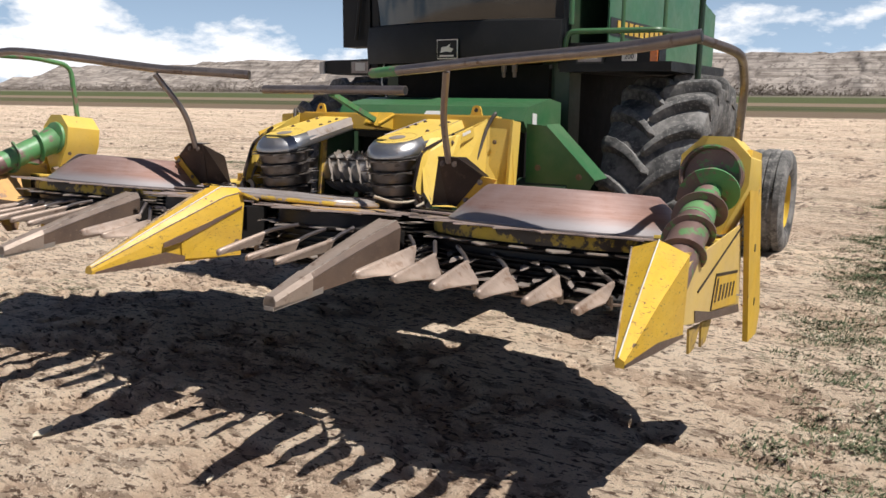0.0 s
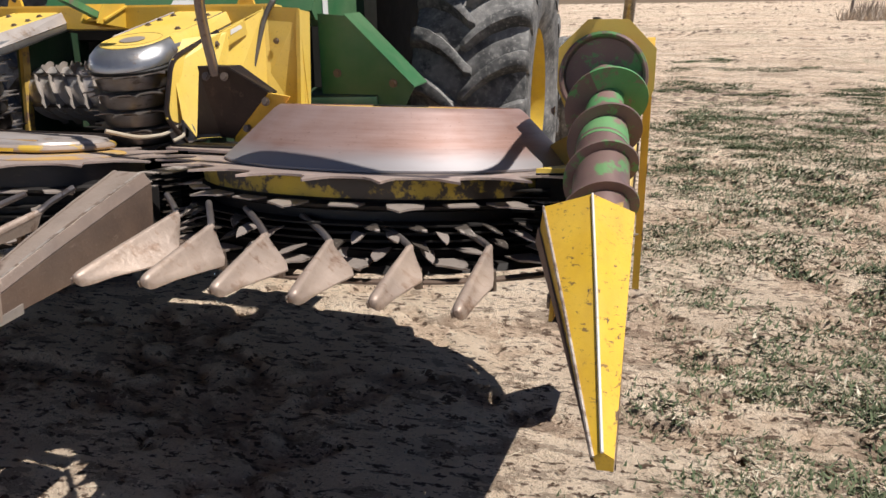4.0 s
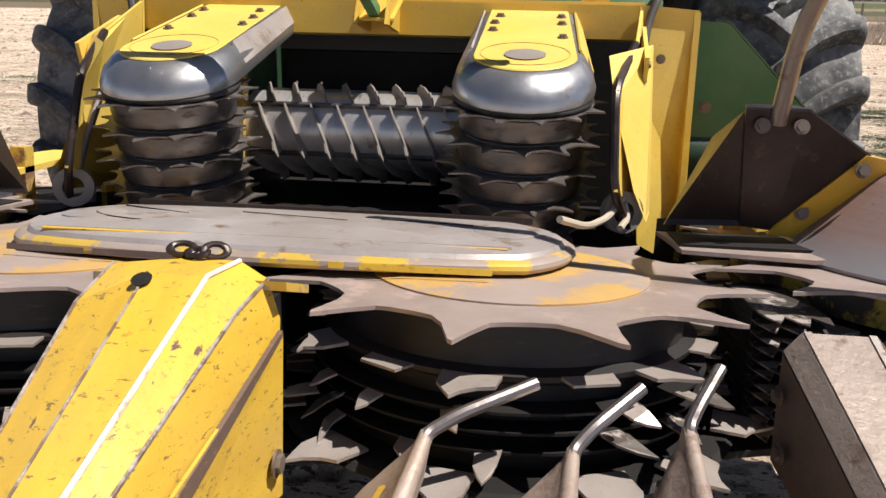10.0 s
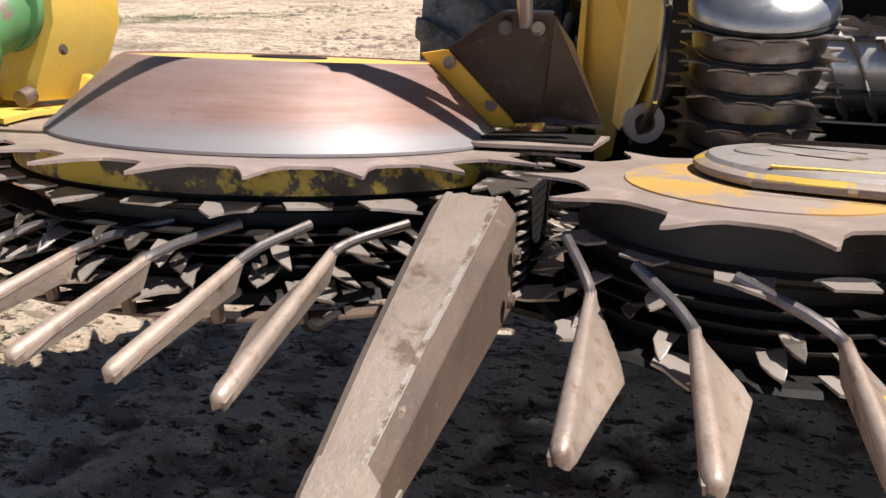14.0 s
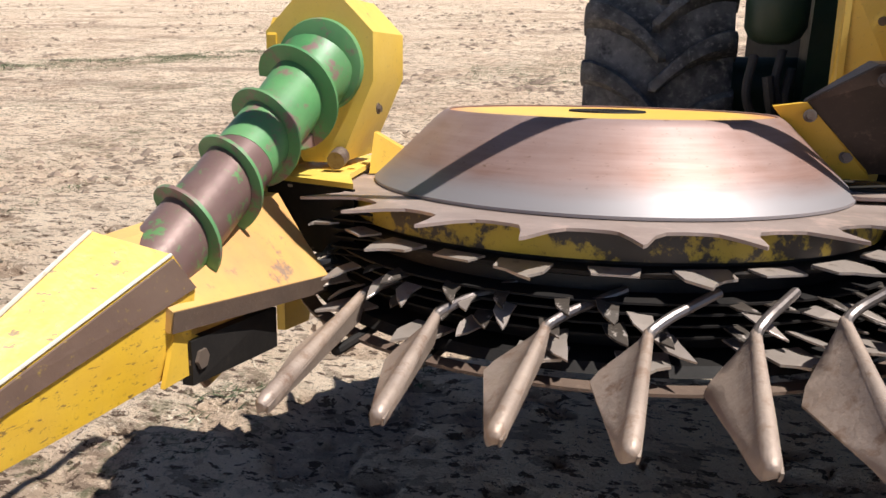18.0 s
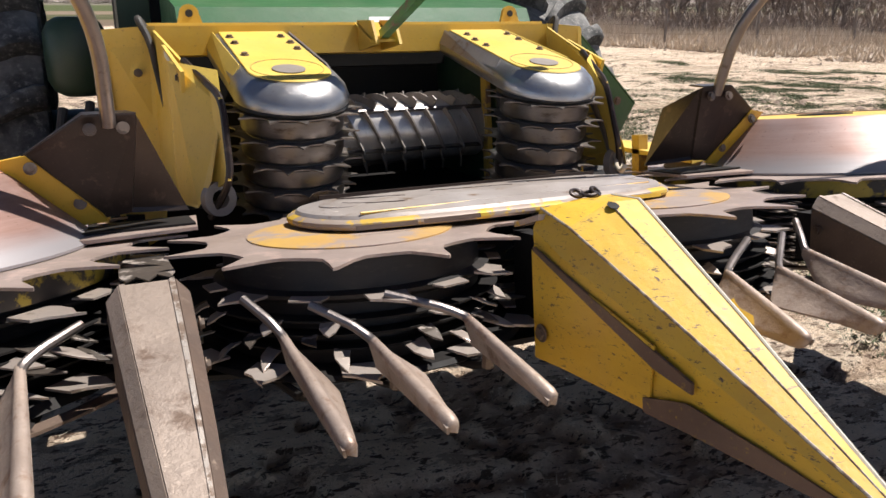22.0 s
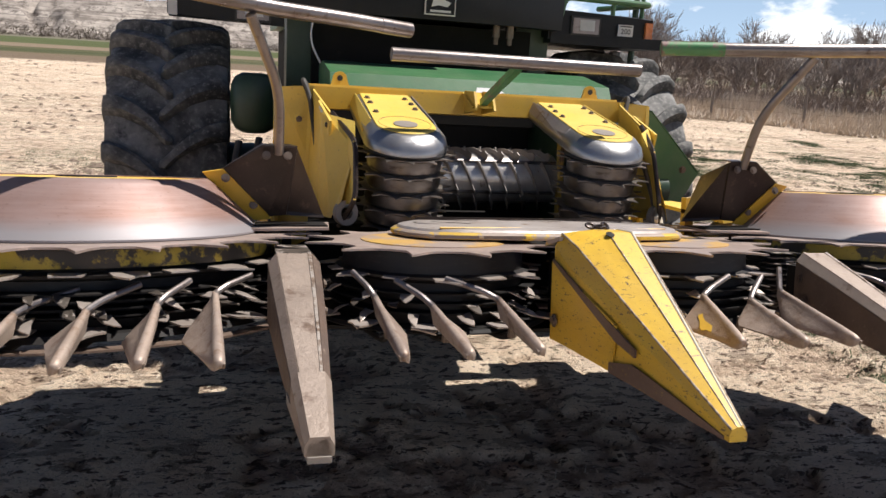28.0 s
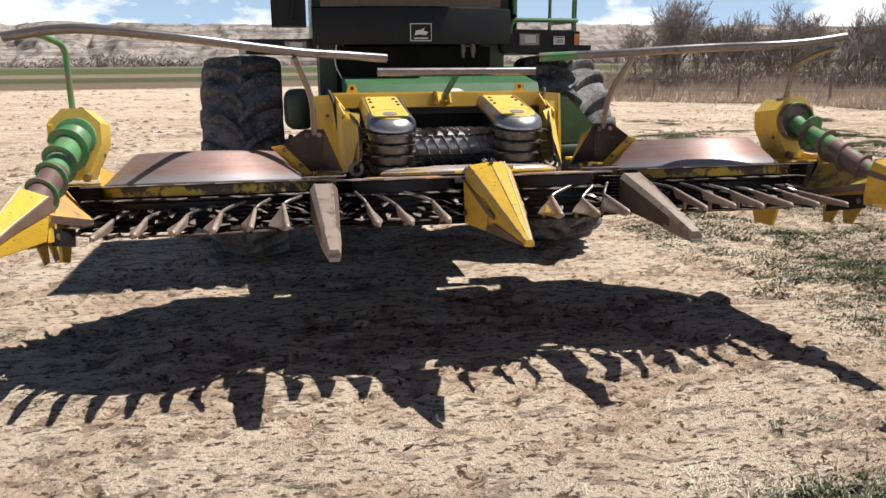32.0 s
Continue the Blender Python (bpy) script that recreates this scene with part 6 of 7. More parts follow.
for s, x0, x1 in ((-1, -1.352, -0.77), (1, 0.705, 1.372)):
    zt, zb = (1.815, 1.68) if s < 0 else (1.888, 1.722)
    bar = part("light_bar", bevelled(loft([[(x, 1.42 + 0.05 * abs(x) / 1.3, zb + 0.03 * (abs(x) > 1)), (x, 1.42 + 0.05 * abs(x) / 1.3, zt - 0.02 * (abs(x) > 1)), (x, 1.62, zt), (x, 1.62, zb + 0.02)] for x in (x0, x1)]), 0.008, 2), M_DARKPLASTIC, tractor, "black headlight bar")
    lx = -0.93 if s < 0 else 0.93
    zc = (zt + zb) / 2
    lamp = part("headlight", box(lx - 0.092, lx + 0.092, 1.437, 1.475, zc - 0.053, zc + 0.053, 0.006), M_INK, bar, "dusty rectangular headlight in a black bezel")
    part("reflector", box(lx - 0.080, lx + 0.080, 1.433, 1.450, zc - 0.042, zc + 0.042, 0.006), M_PIPE, lamp, "dull grey reflector")
    part("lens", box(lx - 0.040, lx + 0.052, 1.430, 1.440, zc - 0.026, zc + 0.034, 0.006), M_LENS, lamp, "pale dusty lens")
    ax = -1.325 if s < 0 else 1.342
    part("indicator", box(ax - 0.022, ax + 0.022, 1.452, 1.480, zc - 0.045, zc + 0.045, 0.004), M_LENS if s < 0 else M_AMBER, bar, "pale side lamp" if s < 0 else "amber indicator")
plate200 = part("number_sticker", box(1.14, 1.235, 1.448, 1.453, 1.765, 1.83, 0.001, 1), M_WHITE, tractor, "white sticker with the number 200")
txt = bpy.data.curves.new("sticker_digits", "FONT")
txt.body = "200"
txt.size = 0.042
txt.extrude = 0.0008
txt.align_x, txt.align_y = "CENTER", "CENTER"
txt.materials.append(M_INK)
digits = new("sticker_digits", txt)
digits.parent = plate200
digits.matrix_local = pose(1.1875, 1.4465, 1.791, 90, 0, 0)
part("sticker_line", box(1.15, 1.225, 1.4465, 1.449, 1.818, 1.824, 0.0005, 1), M_INK, plate200)
# left side fittings, rails and ladder
part("mirror_box", box(-1.10, -0.84, 1.45, 1.62, 1.90, 2.35, 0.03), M_DARKPLASTIC, tractor)
part("mirror_arm", tube(bent([(-0.78, 1.5, 2.25), (-0.90, 1.42, 2.3), (-0.95, 1.42, 1.95)], 0.05), 0.014, 8), M_DARKPLASTIC, tractor)
part("hand_rail", tube(bent([(0.76, 1.42, 1.85), (0.78, 1.42, 1.955), (1.36, 1.50, 1.955), (1.40, 2.3, 1.975)], 0.05), 0.018, 10), M_GREEN, tractor, "green platform rail")
part("hand_rail", tube(bent([(0.80, 1.42, 2.0), (0.80, 1.42, 2.55), (1.35, 1.6, 2.60), (1.38, 2.3, 2.6)], 0.08), 0.018, 10), M_GREEN, tractor, "green platform rail")
for x, y in ((1.12, 1.5), (1.36, 1.6)):
    part("rail_post", tube([(x, y, 1.86), (x, y, 2.58)], 0.014, 8), M_GREEN, tractor)
part("platform", box(0.72, 1.46, 1.44, 2.9, 1.70, 1.76, 0.006), M_DARKPLASTIC, tractor, "black platform deck")
part("ladder_post", tube([(1.50, 1.95, 1.60), (1.50, 1.95, 2.9)], 0.020, 10), M_GREEN_DARK, tractor)
for x in (-0.35, -0.05, 0.42):
    part("cab_lever", tube([(x, 1.7, 2.05), (x + 0.06, 1.65, 2.25)], 0.012, 8), M_PIPE, tractor)

# ---- far land ----
def hill_mesh(name, x0, x1, y0, depth, height, nx, ny, seed, gully):
    u = np.linspace(0, 1, nx)
    v = np.linspace(0, 1, ny)
    U, V = np.meshgrid(u, v, indexing="ij")
    X = x0 + (x1 - x0) * U
    Y = y0 + depth * V
    crest = 0.86 + 0.14 * value_noise(X, X * 0 + 3.0, (x1 - x0) / 9.0, seed)
    sway = (value_noise(X, Y * 0, gully * 2.2, seed + 7) - 0.5) * 0.10
    step = np.clip(V * 1.5 + sway, 0, 1)
    prof = 0.20 * np.clip(step / 0.22, 0, 1) + 0.06 * np.clip((step - 0.22) / 0.14, 0, 1) + 0.34 * np.clip((step - 0.36) / 0.18, 0, 1) + 0.05 * np.clip((step - 0.54) / 0.18, 0, 1) + 0.35 * np.clip((step - 0.72) / 0.28, 0, 1)
    # gullies bend as they run down the slope, and small ones join large ones
    wx = X + gully * 0.9 * (value_noise(X, Y * 0.7, gully * 0.8, seed + 4) - 0.5) + gully * 0.3 * (value_noise(X, Y, gully * 0.25, seed + 5) - 0.5)
    g1 = np.abs(value_noise(wx, Y * 0.10, gully, seed + 1) - 0.5) * 2
    g2 = np.abs(value_noise(wx, Y * 0.16, gully * 0.36, seed + 2) - 0.5) * 2
    g3 = np.abs(value_noise(wx, Y * 0.30, gully * 0.14, seed + 3) - 0.5) * 2
    carve = (1 - g1) ** 3 * 0.24 + (1 - g2) ** 2.5 * 0.16 + (1 - g3) ** 2 * 0.08
    Z = height * crest * np.clip(prof - carve * np.sin(np.pi * np.clip(step * 0.93, 0, 1)) ** 0.7, 0, 2)
    Y = Y - depth * 0.05 * g1
    bm_v = np.stack([X.ravel(), Y.ravel(), Z.ravel() + 2.0], 1)
    i = np.arange(nx * ny).reshape(nx, ny)
    quads = np.stack([i[:-1, :-1].ravel(), i[1:, :-1].ravel(), i[1:, 1:].ravel(), i[:-1, 1:].ravel()], 1)
    me = bpy.data.meshes.new(name)
    me.from_pydata(bm_v.tolist(), [], quads.tolist())
    me.update()
    return me


def hill_material(name, pale, mid_c, dark, scale):
    m, nt, b = mat_new(name, 0.95)
    b.inputs["Specular IOR Level"].default_value = 0.1
    col = mix(nt, ramp(nt, tex_noise(nt, scale, 8, 0.65, (1, 1, 5)), 0.38, 0.62), pale, mid_c)
    col = mix(nt, ramp(nt, tex_noise(nt, scale * 4, 8, 0.74, (1, 0.3, 1.0), offset=5), 0.50, 0.62), col, dark)
    col = mix(nt, ramp(nt, tex_noise(nt, scale * 1.3, 6, 0.6, (0.25, 0.25, 9), offset=8), 0.53, 0.57), col, mix(nt, 0.65, col, dark))
    nt.links.new(col, b.inputs["Base Color"])
    bump(nt, b, tex_noise(nt, scale * 5, 8, 0.7), 0.6, 3.0)
    return m


M_BLUFF = hill_material("pale_eroded_clay", (0.40, 0.352, 0.310), (0.235, 0.200, 0.175), (0.125, 0.105, 0.092), 0.024)
# blue distance haze is mixed into the mountain colours
M_MOUNT = hill_material("snowy_mountain_painted_haze", (0.46, 0.56, 0.72), (0.30, 0.40, 0.55), (0.72, 0.76, 0.82), 0.002)
for nm, args, mt, lab in (("bluff", (-1900, 1700, 950, 420, 74, 1200, 80, 31, 95.0), M_BLUFF, "pale eroded clay bluffs with gullies behind the field"),
                          ("mountain_range", (-4300, -900, 2900, 900, 185, 120, 30, 47, 330.0), M_MOUNT, "distant mountains with patchy snow, tinted blue with painted haze")):
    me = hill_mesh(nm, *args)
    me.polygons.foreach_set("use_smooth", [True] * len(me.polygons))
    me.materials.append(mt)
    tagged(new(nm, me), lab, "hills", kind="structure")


# ---- vegetation ----
def twig_material(name, a, b_):
    m, nt, b = mat_new(name, 0.9)
    col = mix(nt, ramp(nt, tex_noise(nt, 2.0, 4, 0.6), 0.35, 0.65), a, b_)
    oi = nt.nodes.new("ShaderNodeObjectInfo")
    gi = nt.nodes.new("ShaderNodeNewGeometry")
    v = nt.nodes.new("ShaderNodeHueSaturation")
    mr = nt.nodes.new("ShaderNodeMapRange")
    mr.inputs["To Min"].default_value, mr.inputs["To Max"].default_value = 0.7, 1.35
    ad = nt.nodes.new("ShaderNodeMath")
    ad.operation = "ADD"
    nt.links.new(oi.outputs["Random"], ad.inputs[0])
    nt.links.new(gi.outputs["Random Per Island"], ad.inputs[1])
    hf = nt.nodes.new("ShaderNodeMath")
    hf.operation = "MULTIPLY"
    hf.inputs[1].default_value = 0.5
    nt.links.new(ad.outputs[0], hf.inputs[0])
    nt.links.new(hf.outputs[0], mr.inputs["Value"])
    nt.links.new(mr.outputs["Result"], v.inputs["Value"])
    nt.links.new(col, v.inputs["Color"])
    nt.links.new(v.outputs["Color"], b.inputs["Base Color"])
    return m


M_BARK = twig_material("grey_bark", (0.13, 0.105, 0.09), (0.20, 0.165, 0.14))
M_TWIG = twig_material("bare_twigs", (0.20, 0.165, 0.145), (0.33, 0.28, 0.245))
M_BRUSH = twig_material("brown_brush", (0.20, 0.16, 0.138), (0.34, 0.28, 0.245))
M_STRAW = twig_material("dry_straw", (0.52, 0.44, 0.32), (0.68, 0.61, 0.49))
M_WEED = twig_material("grey_green_weed", (0.052, 0.070, 0.032), (0.115, 0.135, 0.068))
M_DRYGRASS = twig_material("pale_dry_grass", (0.44, 0.36, 0.285), (0.64, 0.55, 0.455))
M_POST = worn("weathered_post", (0.20, 0.17, 0.15), (0.13, 0.11, 0.10), (0.08, 0.065, 0.055), 0.6, 0.7, 0.85, dust=0.2)


class Soup:
    """Collects loose thin triangles and prisms for one mesh."""
    def __init__(self):
        self.v, self.f = [], []

    def stick(self, p, q, r0, r1):
        d = (q - p)
        a = d.orthogonal().normalized()
        b = d.normalized().cross(a)
        i = len(self.v)
        for c, r in ((p, r0), (q, r1)):
            for k in range(3):
                t = 2 * math.pi * k / 3
                self.v.append(c + r * (math.cos(t) * a + math.sin(t) * b))
        for k in range(3):
            j = (k + 1) % 3
            self.f.append((i + k, i + j, i + 3 + j, i + 3 + k))

    def blade(self, p, q, w):
        d = (q - p)
        a = d.cross(Vector((0.3, 0.2, 1))).normalized() * w
        i = len(self.v)
        self.v += [p - a, p + a, q]
        self.f.append((i, i + 1, i + 2))

    def mesh(self, name, mat):
        me = bpy.data.meshes.new(name)
        me.from_pydata([tuple(c) for c in self.v], [], self.f)
        me.materials.append(mat)
        me.update()
        return me


def bare_tree(rng, height):
    trunk, crown = Soup(), Soup()

    def grow(p, d, length, r, level):
        out = trunk if level < 2 else crown
        n = 3 if level < 2 else 2
        for i in range(n):
            d = (d + Vector((rng.uniform(-1, 1), rng.uniform(-1, 1), rng.uniform(-0.2, 0.5))) * 0.22).normalized()
            q = p + d * length / n
            out.stick(p, q, max(r, 0.013), max(r * 0.82, 0.010))
            r *= 0.82
            p = q
            if level < 4 and (i > 0 or level > 0):
                for _ in range(2 if level < 3 else 3):
                    e = (d + Vector((rng.uniform(-1, 1), rng.uniform(-1, 1), rng.uniform(-0.15, 0.7))) * 0.85).normalized()
                    grow(p, e, length * rng.uniform(0.5, 0.78), r * 0.68, level + 1)
    for _ in range(rng.choice((1, 2, 2, 3))):
        grow(Vector((rng.uniform(-0.2, 0.2), rng.uniform(-0.2, 0.2), -0.1)), Vector((rng.uniform(-0.25, 0.25), rng.uniform(-0.25, 0.25), 1)).normalized(), height * 0.42, height * 0.026, 0)
    return trunk.mesh("trunk", M_BARK), crown.mesh("crown", M_TWIG)


rng = random.Random(5)
protos = []
for k in range(5):
    t_me, c_me = bare_tree(rng, rng.uniform(4.5, 6.2))
    protos.append((t_me, c_me))
LINE_P, LINE_D, LINE_N = Vector((19.0, 25.5, 0)), Vector((0.80, -0.60, 0)), Vector((0.60, 0.80, 0))
for k in range(190):
    a = rng.uniform(-9, 80)
    b = 13 + rng.random() ** 1.3 * 26
    p = LINE_P + LINE_D * a + LINE_N * b
    tm, cm = rng.choice(protos)
    s = rng.uniform(0.62, 1.08)
    tree = thing("bare_tree", "leafless grey-brown tree in the windbreak beyond the fence", "tree",
                 Matrix.LocRotScale(p, Euler((0, 0, rng.uniform(0, 6.3))), (s, s, s * rng.uniform(0.9, 1.15))), "windbreak trees")
    part("trunk", tm, None, tree)
    part("crown", cm, None, tree)

brush = Soup()
for k in range(5200):
    a = rng.uniform(-10, 80)
    b = 10 + rng.random() ** 1.4 * 25
    base = LINE_P + LINE_D * a + LINE_N * b
    h = rng.uniform(0.8, 2.7)
    w = h * rng.uniform(0.45, 0.8)
    for j in range(4):
        tip = base + Vector((rng.uniform(-0.6, 0.6) * w, rng.uniform(-0.6, 0.6) * w, h * rng.uniform(0.5, 0.9)))
        brush.stick(base, base.lerp(tip, 0.5) + Vector((rng.uniform(-0.15, 0.15), rng.uniform(-0.15, 0.15), 0)), 0.022, 0.014)
    for j in range(34):
        u, f = rng.uniform(0, 6.3), rng.random() ** 0.6
        c = base + Vector((w * f * math.cos(u), w * f * math.sin(u), h * (0.08 + 0.92 * rng.random()) * math.sqrt(max(0.06, 1 - f * f))))
        d = Vector((rng.uniform(-1, 1), rng.uniform(-1, 1), rng.uniform(-0.3, 1.2))).normalized() * rng.uniform(0.25, 0.7)
        brush.blade(c - d * 0.5, c + d * 0.5, rng.uniform(0.010, 0.024))
tagged(new("brush_thicket", brush.mesh("brush_thicket", M_BRUSH)), "dense brown leafless brush under the trees", "brush", kind="stuff")

far_brush = Soup()
for k in range(8500):
    a = rng.uniform(-1250, 1250)
    y = 420 + 0.18 * a + rng.uniform(0, 130) + 50 * math.sin(a / 130)
    base = Vector((a, y, float(land_rise(a, y)) - 0.2))
    h = rng.uniform(3.0, 7.2) * (0.6 + 0.55 * math.sin(a / 47) ** 2)
    w = h * rng.uniform(0.45, 0.8)
    for j in range(20):
        u, f = rng.uniform(0, 6.3), rng.random() ** 0.6
        c = base + Vector((w * f * math.cos(u), w * f * math.sin(u), h * rng.random() * math.sqrt(max(0.05, 1 - f * f))))
        d = Vector((rng.uniform(-1, 1), rng.uniform(-0.5, 0.5), rng.uniform(-0.2, 1.0))).normalized() * h * rng.uniform(0.12, 0.30)
        far_brush.blade(c - d * 0.5, c + d * 0.5, h * 0.045)
tagged(new("far_woods", far_brush.mesh("far_woods", M_BARK)), "distant brown line of leafless trees below the bluffs", "woods", kind="stuff")

dry = Soup()
na, nb = [], []
for k in range(42000):
    na.append(rng.uniform(-12, 60))
    nb.append(-10 + rng.random() * 22)
na, nb = np.array(na), np.array(nb)
tall = 0.55 * value_noise(na, nb, 3.1, 81) + 0.45 * value_noise(na, nb, 0.9, 82)
edge = value_noise(na, nb * 0, 2.3, 83) * 1.6
for a, b, h, e in zip(na, nb, tall, edge):
    rim = -1.6 - 1.15 * min(max(a, 0.0), 7.0)
    if b < rim + e or h < 0.27:
        continue
    base = LINE_P + LINE_D * float(a) + LINE_N * float(b)
    hh = 0.12 + max(0.0, h - 0.25) * 1.7 * min(1.0, (b - rim) / 3.5 + 0.1)
    for j in range(4):
        o = Vector((rng.uniform(-0.3, 0.3), rng.uniform(-0.3, 0.3), 0))
        dry.blade(base + o, base + o * 1.6 + Vector((rng.uniform(-0.25, 0.25), rng.uniform(-0.25, 0.25), hh * rng.uniform(0.35, 1.1))), rng.uniform(0.012, 0.035))
tagged(new("dry_grass_bank", dry.mesh("dry_grass_bank", M_DRYGRASS)), "uneven pale dry grass and scrub along the fence", "grass", kind="stuff")

fence = thing("wire_fence", "weathered wire fence on thin posts along the dry grass", "fence")
post_me = finish("fence_post", tube([(0, 0, -0.2), (0, 0, 0.7), (0.01, 0, 1.45)], [0.06, 0.055, 0.05], 7), M_POST)
posts = []
for k in range(26):
    p = LINE_P + LINE_D * (-12 + k * 3.6) + LINE_N * 0.6
    part("fence_post", post_me, None, fence, "", Matrix.Translation(p) @ Matrix.Rotation(rng.uniform(-0.06, 0.06), 4, "X"))
    posts.append(p)
for z in (0.45, 0.8, 1.12):
    part("wire", tube([p + Vector((0, 0, z + (0.03 if i % 2 else 0))) for i, p in enumerate(posts)], 0.006, 4), M_POST, fence)


def ground_z(x, y):
    return float(ground_height(np.array([x]), np.array([y]))[0])


residue = Soup()
for k in range(30000):
    rad, th = 5.5 + 60 * rng.random() ** 1.7, rng.uniform(-0.5, 3.7)
    x, y = rad * math.cos(th), rad * math.sin(th)
    if math.sin(x * 0.9 + 2 * math.sin(y * 0.7)) + math.sin(y * 1.3 + 1.7 * math.sin(x * 0.5)) + rng.uniform(-1, 1) < 0.35 or (abs(x) < 1.7 and -1 < y < 6):
        continue
    r = rng.uniform(0.018, 0.055) * (0.75 + rad / 45)
    c = Vector((x, y, -0.012))
    i = len(residue.v)
    for d in ((1.7, 0, 0), (0, 1, 0), (-1.7, 0, 0), (0, -1, 0), (0.1, 0.1, 0.75)):
        residue.v.append(c + Vector([r * e * rng.uniform(0.5, 1.4) for e in d]))
    residue.f += [(i, i + 1, i + 4), (i + 1, i + 2, i + 4), (i + 2, i + 3, i + 4), (i + 3, i, i + 4)]
# residue brown, darkened so far clods read as shadowed
M_RESIDUE = twig_material("crumbled_soil_painted_shade", (0.13, 0.095, 0.070), (0.30, 0.22, 0.165))
tagged(new("soil_crumbs", residue.mesh("soil_crumbs", M_RESIDUE)), "crumbled clods darkened as if shaded, and crop residue over the field", "clods", kind="stuff")

weeds, straw, straw_rows = Soup(), Soup(), []
xs_, ys_ = [], []
for k in range(46000):
    x, y = rng.uniform(-7, 9), rng.uniform(-6, 12)
    xs_.append(x)
    ys_.append(y)
xs_, ys_ = np.array(xs_), np.array(ys_)
dens = value_noise(xs_, ys_ * 0.55, 1.25, 71) * 0.6 + value_noise(xs_, ys_, 0.4, 72) * 0.4
lane = np.exp(-((xs_ - 0.9 - 0.12 * (ys_ + 3)) / 0.55) ** 2) * (ys_ < -1.9) + 0.8 * np.clip((xs_ - 2.2) / 1.5, 0, 1) + 0.25 * np.exp(-((xs_ + 2.6) / 0.8) ** 2) * (ys_ > 1)
hz = ground_height(xs_, ys_)
for x, y, z, q, l in zip(xs_, ys_, hz, dens, lane):
    if q * (0.78 + 0.50 * l) < 0.60:
        if rng.random() < 0.10:
            a = rng.uniform(0, 6.3)
            ln = rng.uniform(0.03, 0.12)
            p = Vector((x, y, z + 0.006))
            straw.blade(p, p + Vector((math.cos(a) * ln, math.sin(a) * ln, rng.uniform(0, 0.015))), 0.0022)
        continue
    c = Vector((x, y, z - 0.004))
    target = weeds if rng.random() < 0.9 else straw
    for j in range(6):
        a = rng.uniform(0, 6.3)
        ln = rng.uniform(0.02, 0.075)
        o = Vector((rng.uniform(-0.03, 0.03), rng.uniform(-0.03, 0.03), 0))
        target.blade(c + o, c + o + Vector((math.cos(a) * ln, math.sin(a) * ln, rng.uniform(0.004, 0.024))), rng.uniform(0.002, 0.006))
clumps = []
for k in range(7400):
    clumps.append((rng.uniform(2.3, 17), rng.uniform(-4.5, 17)) if k < 6900 else (rng.gauss(0.7, 0.6), rng.uniform(-6, -2.5)))
cl = np.array(clumps)
patch = 0.6 * value_noise(cl[:, 0], cl[:, 1] * 0.7, 1.6, 91) + 0.4 * value_noise(cl[:, 0], cl[:, 1], 0.5, 92)
spots = [(x, y, q) for (x, y), q in zip(clumps, patch) if q > 0.42 and (y < 6.5 or q > 0.66)]
bx, by_ = [], []
for x, y, q in spots:
    sp = rng.uniform(0.035, 0.10)
    for j in range(int(80 + 560 * max(0.0, q - 0.44))):
        bx.append(x + rng.gauss(0, sp * 1.7))
        by_.append(y + rng.gauss(0, sp))
for k in range(420):
    along, off = rng.gauss(0, 2.2), rng.gauss(0, 0.35)
    x, y = -10.2 + 0.86 * along + 0.5 * off, 9.2 + 0.5 * along - 0.86 * off
    for j in range(46):
        bx.append(x + rng.gauss(0, 0.16))
        by_.append(y + rng.gauss(0, 0.12))
bz = ground_height(np.array(bx), np.array(by_))
for x, y, z in zip(bx, by_, bz):
    a = rng.uniform(0, 6.3)
    ln = rng.uniform(0.014, 0.044)
    p = Vector((x, y, float(z) - 0.003))
    (weeds if rng.random() < 0.96 else straw).blade(p, p + Vector((math.cos(a) * ln, math.sin(a) * ln, rng.uniform(0.004, 0.026))), rng.uniform(0.003, 0.0075))
# wider mats of weeds beside the header's end
mats = np.array([(rng.uniform(2.5, 15), rng.uniform(-3.5, 13)) for k in range(9000)])
thick = 0.55 * value_noise(mats[:, 0], mats[:, 1] * 1.2, 1.1, 95) + 0.45 * value_noise(mats[:, 0], mats[:, 1], 0.35, 96)
mz = ground_height(mats[:, 0], mats[:, 1])
for (x, y), q, z in zip(mats, thick, mz):
    if q < 0.53:
        continue
    for j in range(26):
        a, ln = rng.uniform(0, 6.3), rng.uniform(0.03, 0.075)
        p = Vector((x + rng.gauss(0, 0.085), y + rng.gauss(0, 0.06), z - 0.004))
        (weeds if rng.random() < 0.93 else straw).blade(p, p + Vector((math.cos(a) * ln, math.sin(a) * ln, rng.uniform(0.008, 0.04))), rng.uniform(0.005, 0.011))
# flattened tufts of pale straw in the lane ahead
for k in range(420):
    x, y = (rng.gauss(1.0, 0.9), rng.uniform(-5.5, -2.2)) if k < 230 else (rng.uniform(2.2, 9.0), rng.uniform(-4.5, 7.0))
    sp, lean = rng.uniform(0.05, 0.14), rng.uniform(0, 6.3)
    for j in range(34):
        px, py = x + rng.gauss(0, sp), y + rng.gauss(0, sp * 0.7)
        a = lean + rng.gauss(0, 0.8)
        ln = rng.uniform(0.03, 0.10)
        p = Vector((px, py, 0.0))
        straw_rows.append((p, p + Vector((math.cos(a) * ln, math.sin(a) * ln, rng.uniform(0.0, 0.02)))))
sz = ground_height(np.array([p.x for p, q in straw_rows]), np.array([p.y for p, q in straw_rows]))
for (p, q), z in zip(straw_rows, sz):
    up = Vector((0, 0, float(z) + 0.004))
    straw.blade(p + up, q + up, 0.0022)
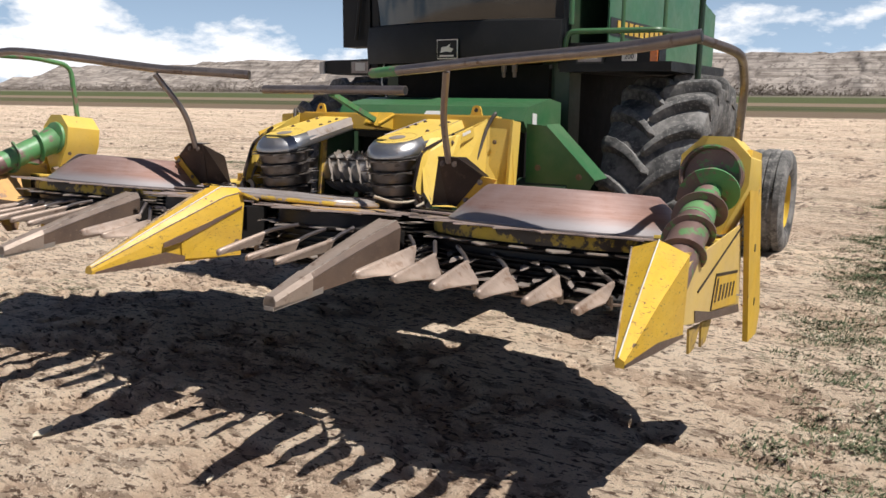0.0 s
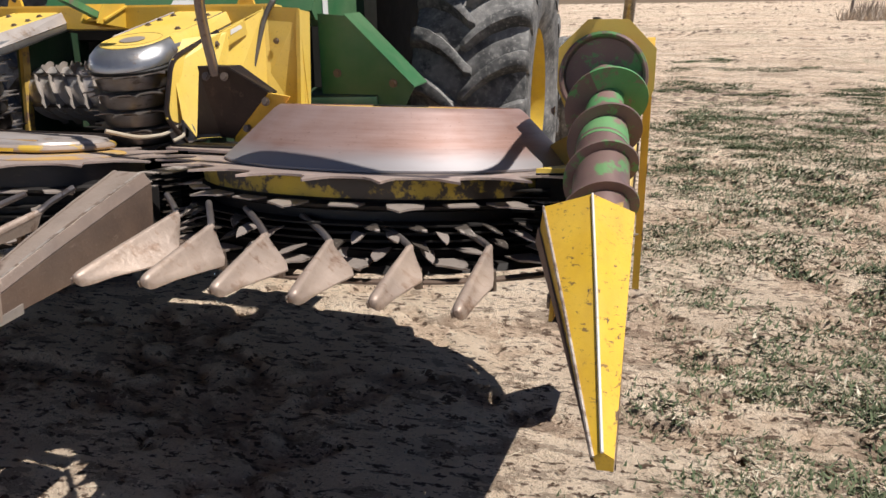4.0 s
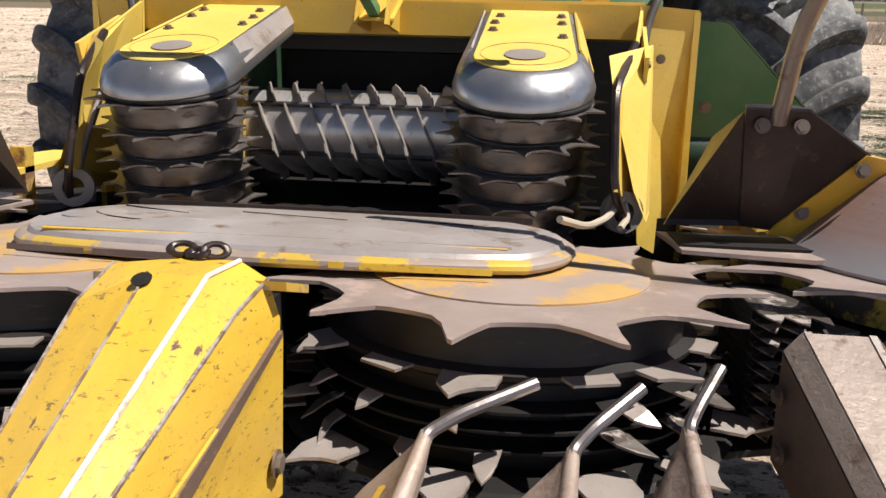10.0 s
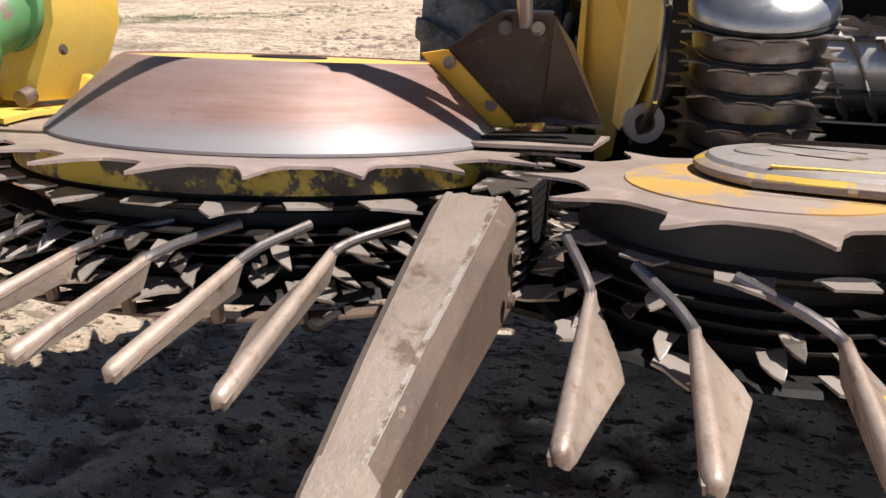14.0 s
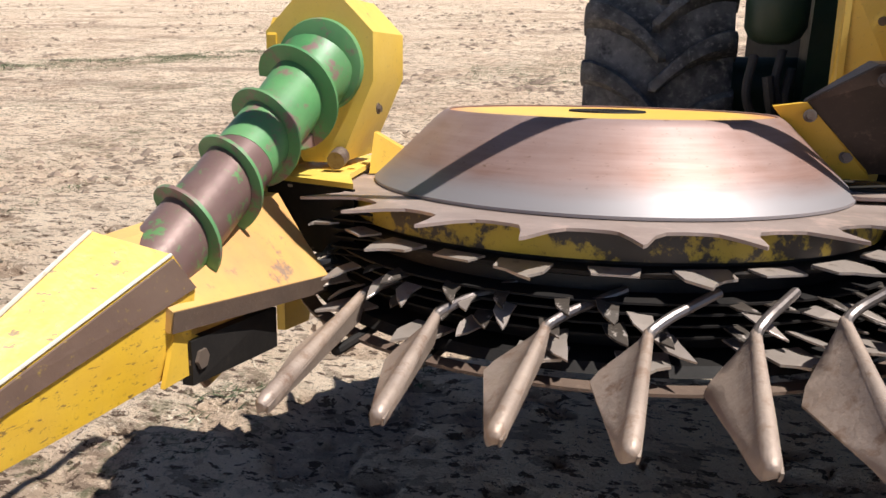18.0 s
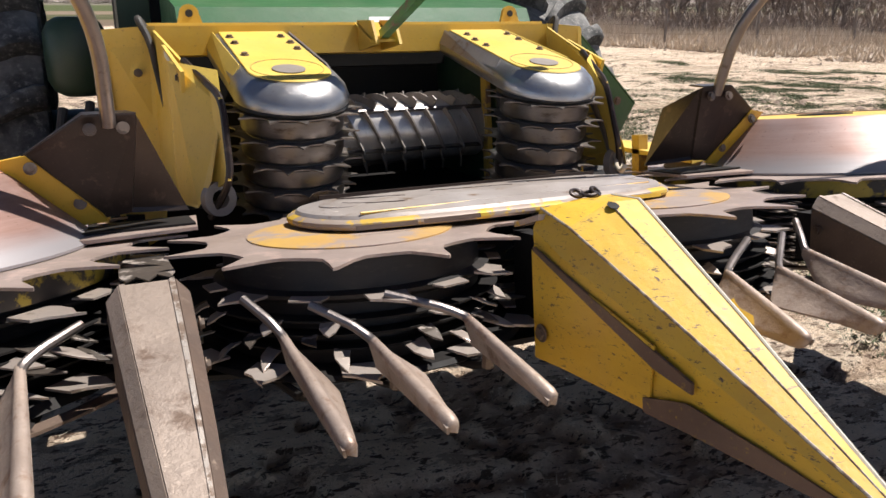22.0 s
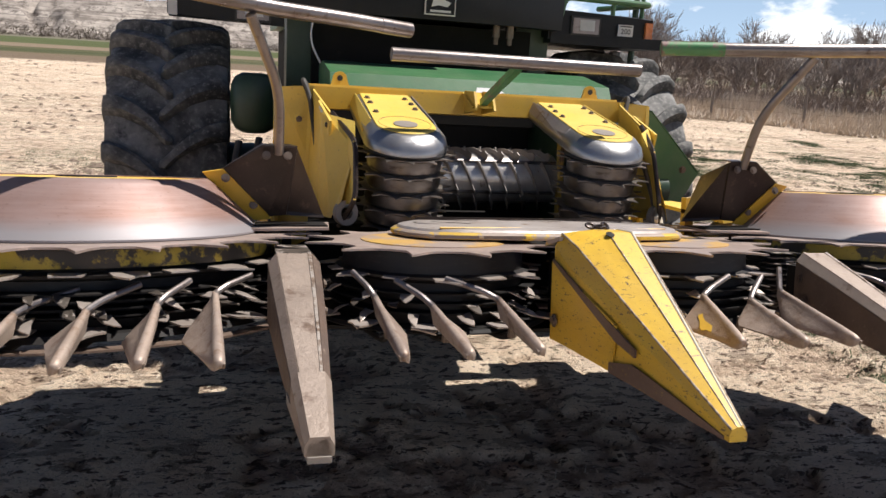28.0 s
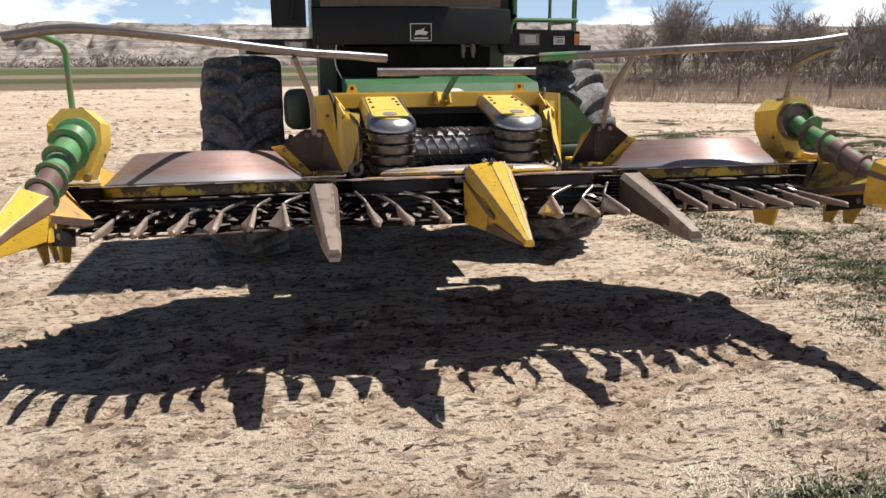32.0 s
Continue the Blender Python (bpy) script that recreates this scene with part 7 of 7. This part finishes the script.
tagged(new("field_weeds", weeds.mesh("field_weeds", M_WEED)), "low grey-green weeds scattered over the sand", "weeds", kind="stuff")
tagged(new("straw_litter", straw.mesh("straw_litter", M_STRAW)), "dry straw stalks lying on the sand", "straw", kind="stuff")

for k in range(14):
    lx, ly = (rng.uniform(-2.0, 2.4), rng.uniform(-2.6, -0.6)) if k else (-0.42, -1.62)
    lz, ln, an = ground_z(lx, ly) + 0.012, (0.055 if k else 0.10), rng.uniform(0, 6.3)
    d, e = Vector((math.cos(an), math.sin(an), 0.1)), Vector((-math.sin(an), math.cos(an), 0.3))
    ln *= rng.uniform(0.5, 1.1)
    secs = [[Vector((lx, ly, lz)) + d * (ln * t) + e * (w_ * ln * 0.22 * math.sin(math.pi * (0.1 + 0.85 * (t + 0.5)))) + Vector((0, 0, 0.012 * abs(w_) + 0.02 * t * t)) for w_ in (-1, 0, 1)] for t in (-0.5, -0.25, 0.0, 0.25, 0.5)]
    leaf = loft([s_ + [p - Vector((0, 0, 0.0015)) for p in s_[::-1]] for s_ in secs])
    husk = tagged(new("dry_husk", finish("dry_husk", leaf, M_STRAW)), "curled pale dry husk lying on the shaded soil", "husk", "husks on the soil")

pts = []
for k in range(17000):
    x, y = (rng.uniform(-5, 9), rng.uniform(-5.5, 8)) if k < 9000 else (rng.uniform(-3.2, 3.6), rng.uniform(-3.6, 0.2))
    pts.append((x, y, rng.uniform(0.003, 0.011) * (1 + (rng.random() < 0.06) * 0.8)))
pts = np.array(pts)
zz = ground_height(pts[:, 0], pts[:, 1])
clods = Soup()
for (x, y, r), z in zip(pts, zz):
    i = len(clods.v)
    c = Vector((x, y, z + r * 0.2))
    for d in ((1, 0, 0), (0, 1, 0), (-1, 0, 0), (0, -1, 0), (0.1, 0.1, 0.6)):
        clods.v.append(c + Vector([r * e * rng.uniform(0.6, 1.4) for e in d]))
    clods.f += [(i, i + 1, i + 4), (i + 1, i + 2, i + 4), (i + 2, i + 3, i + 4), (i + 3, i, i + 4)]
tagged(new("soil_clods", clods.mesh("soil_clods", ground_mesh.materials[0])), "small dry clods of soil", "clods", kind="stuff")
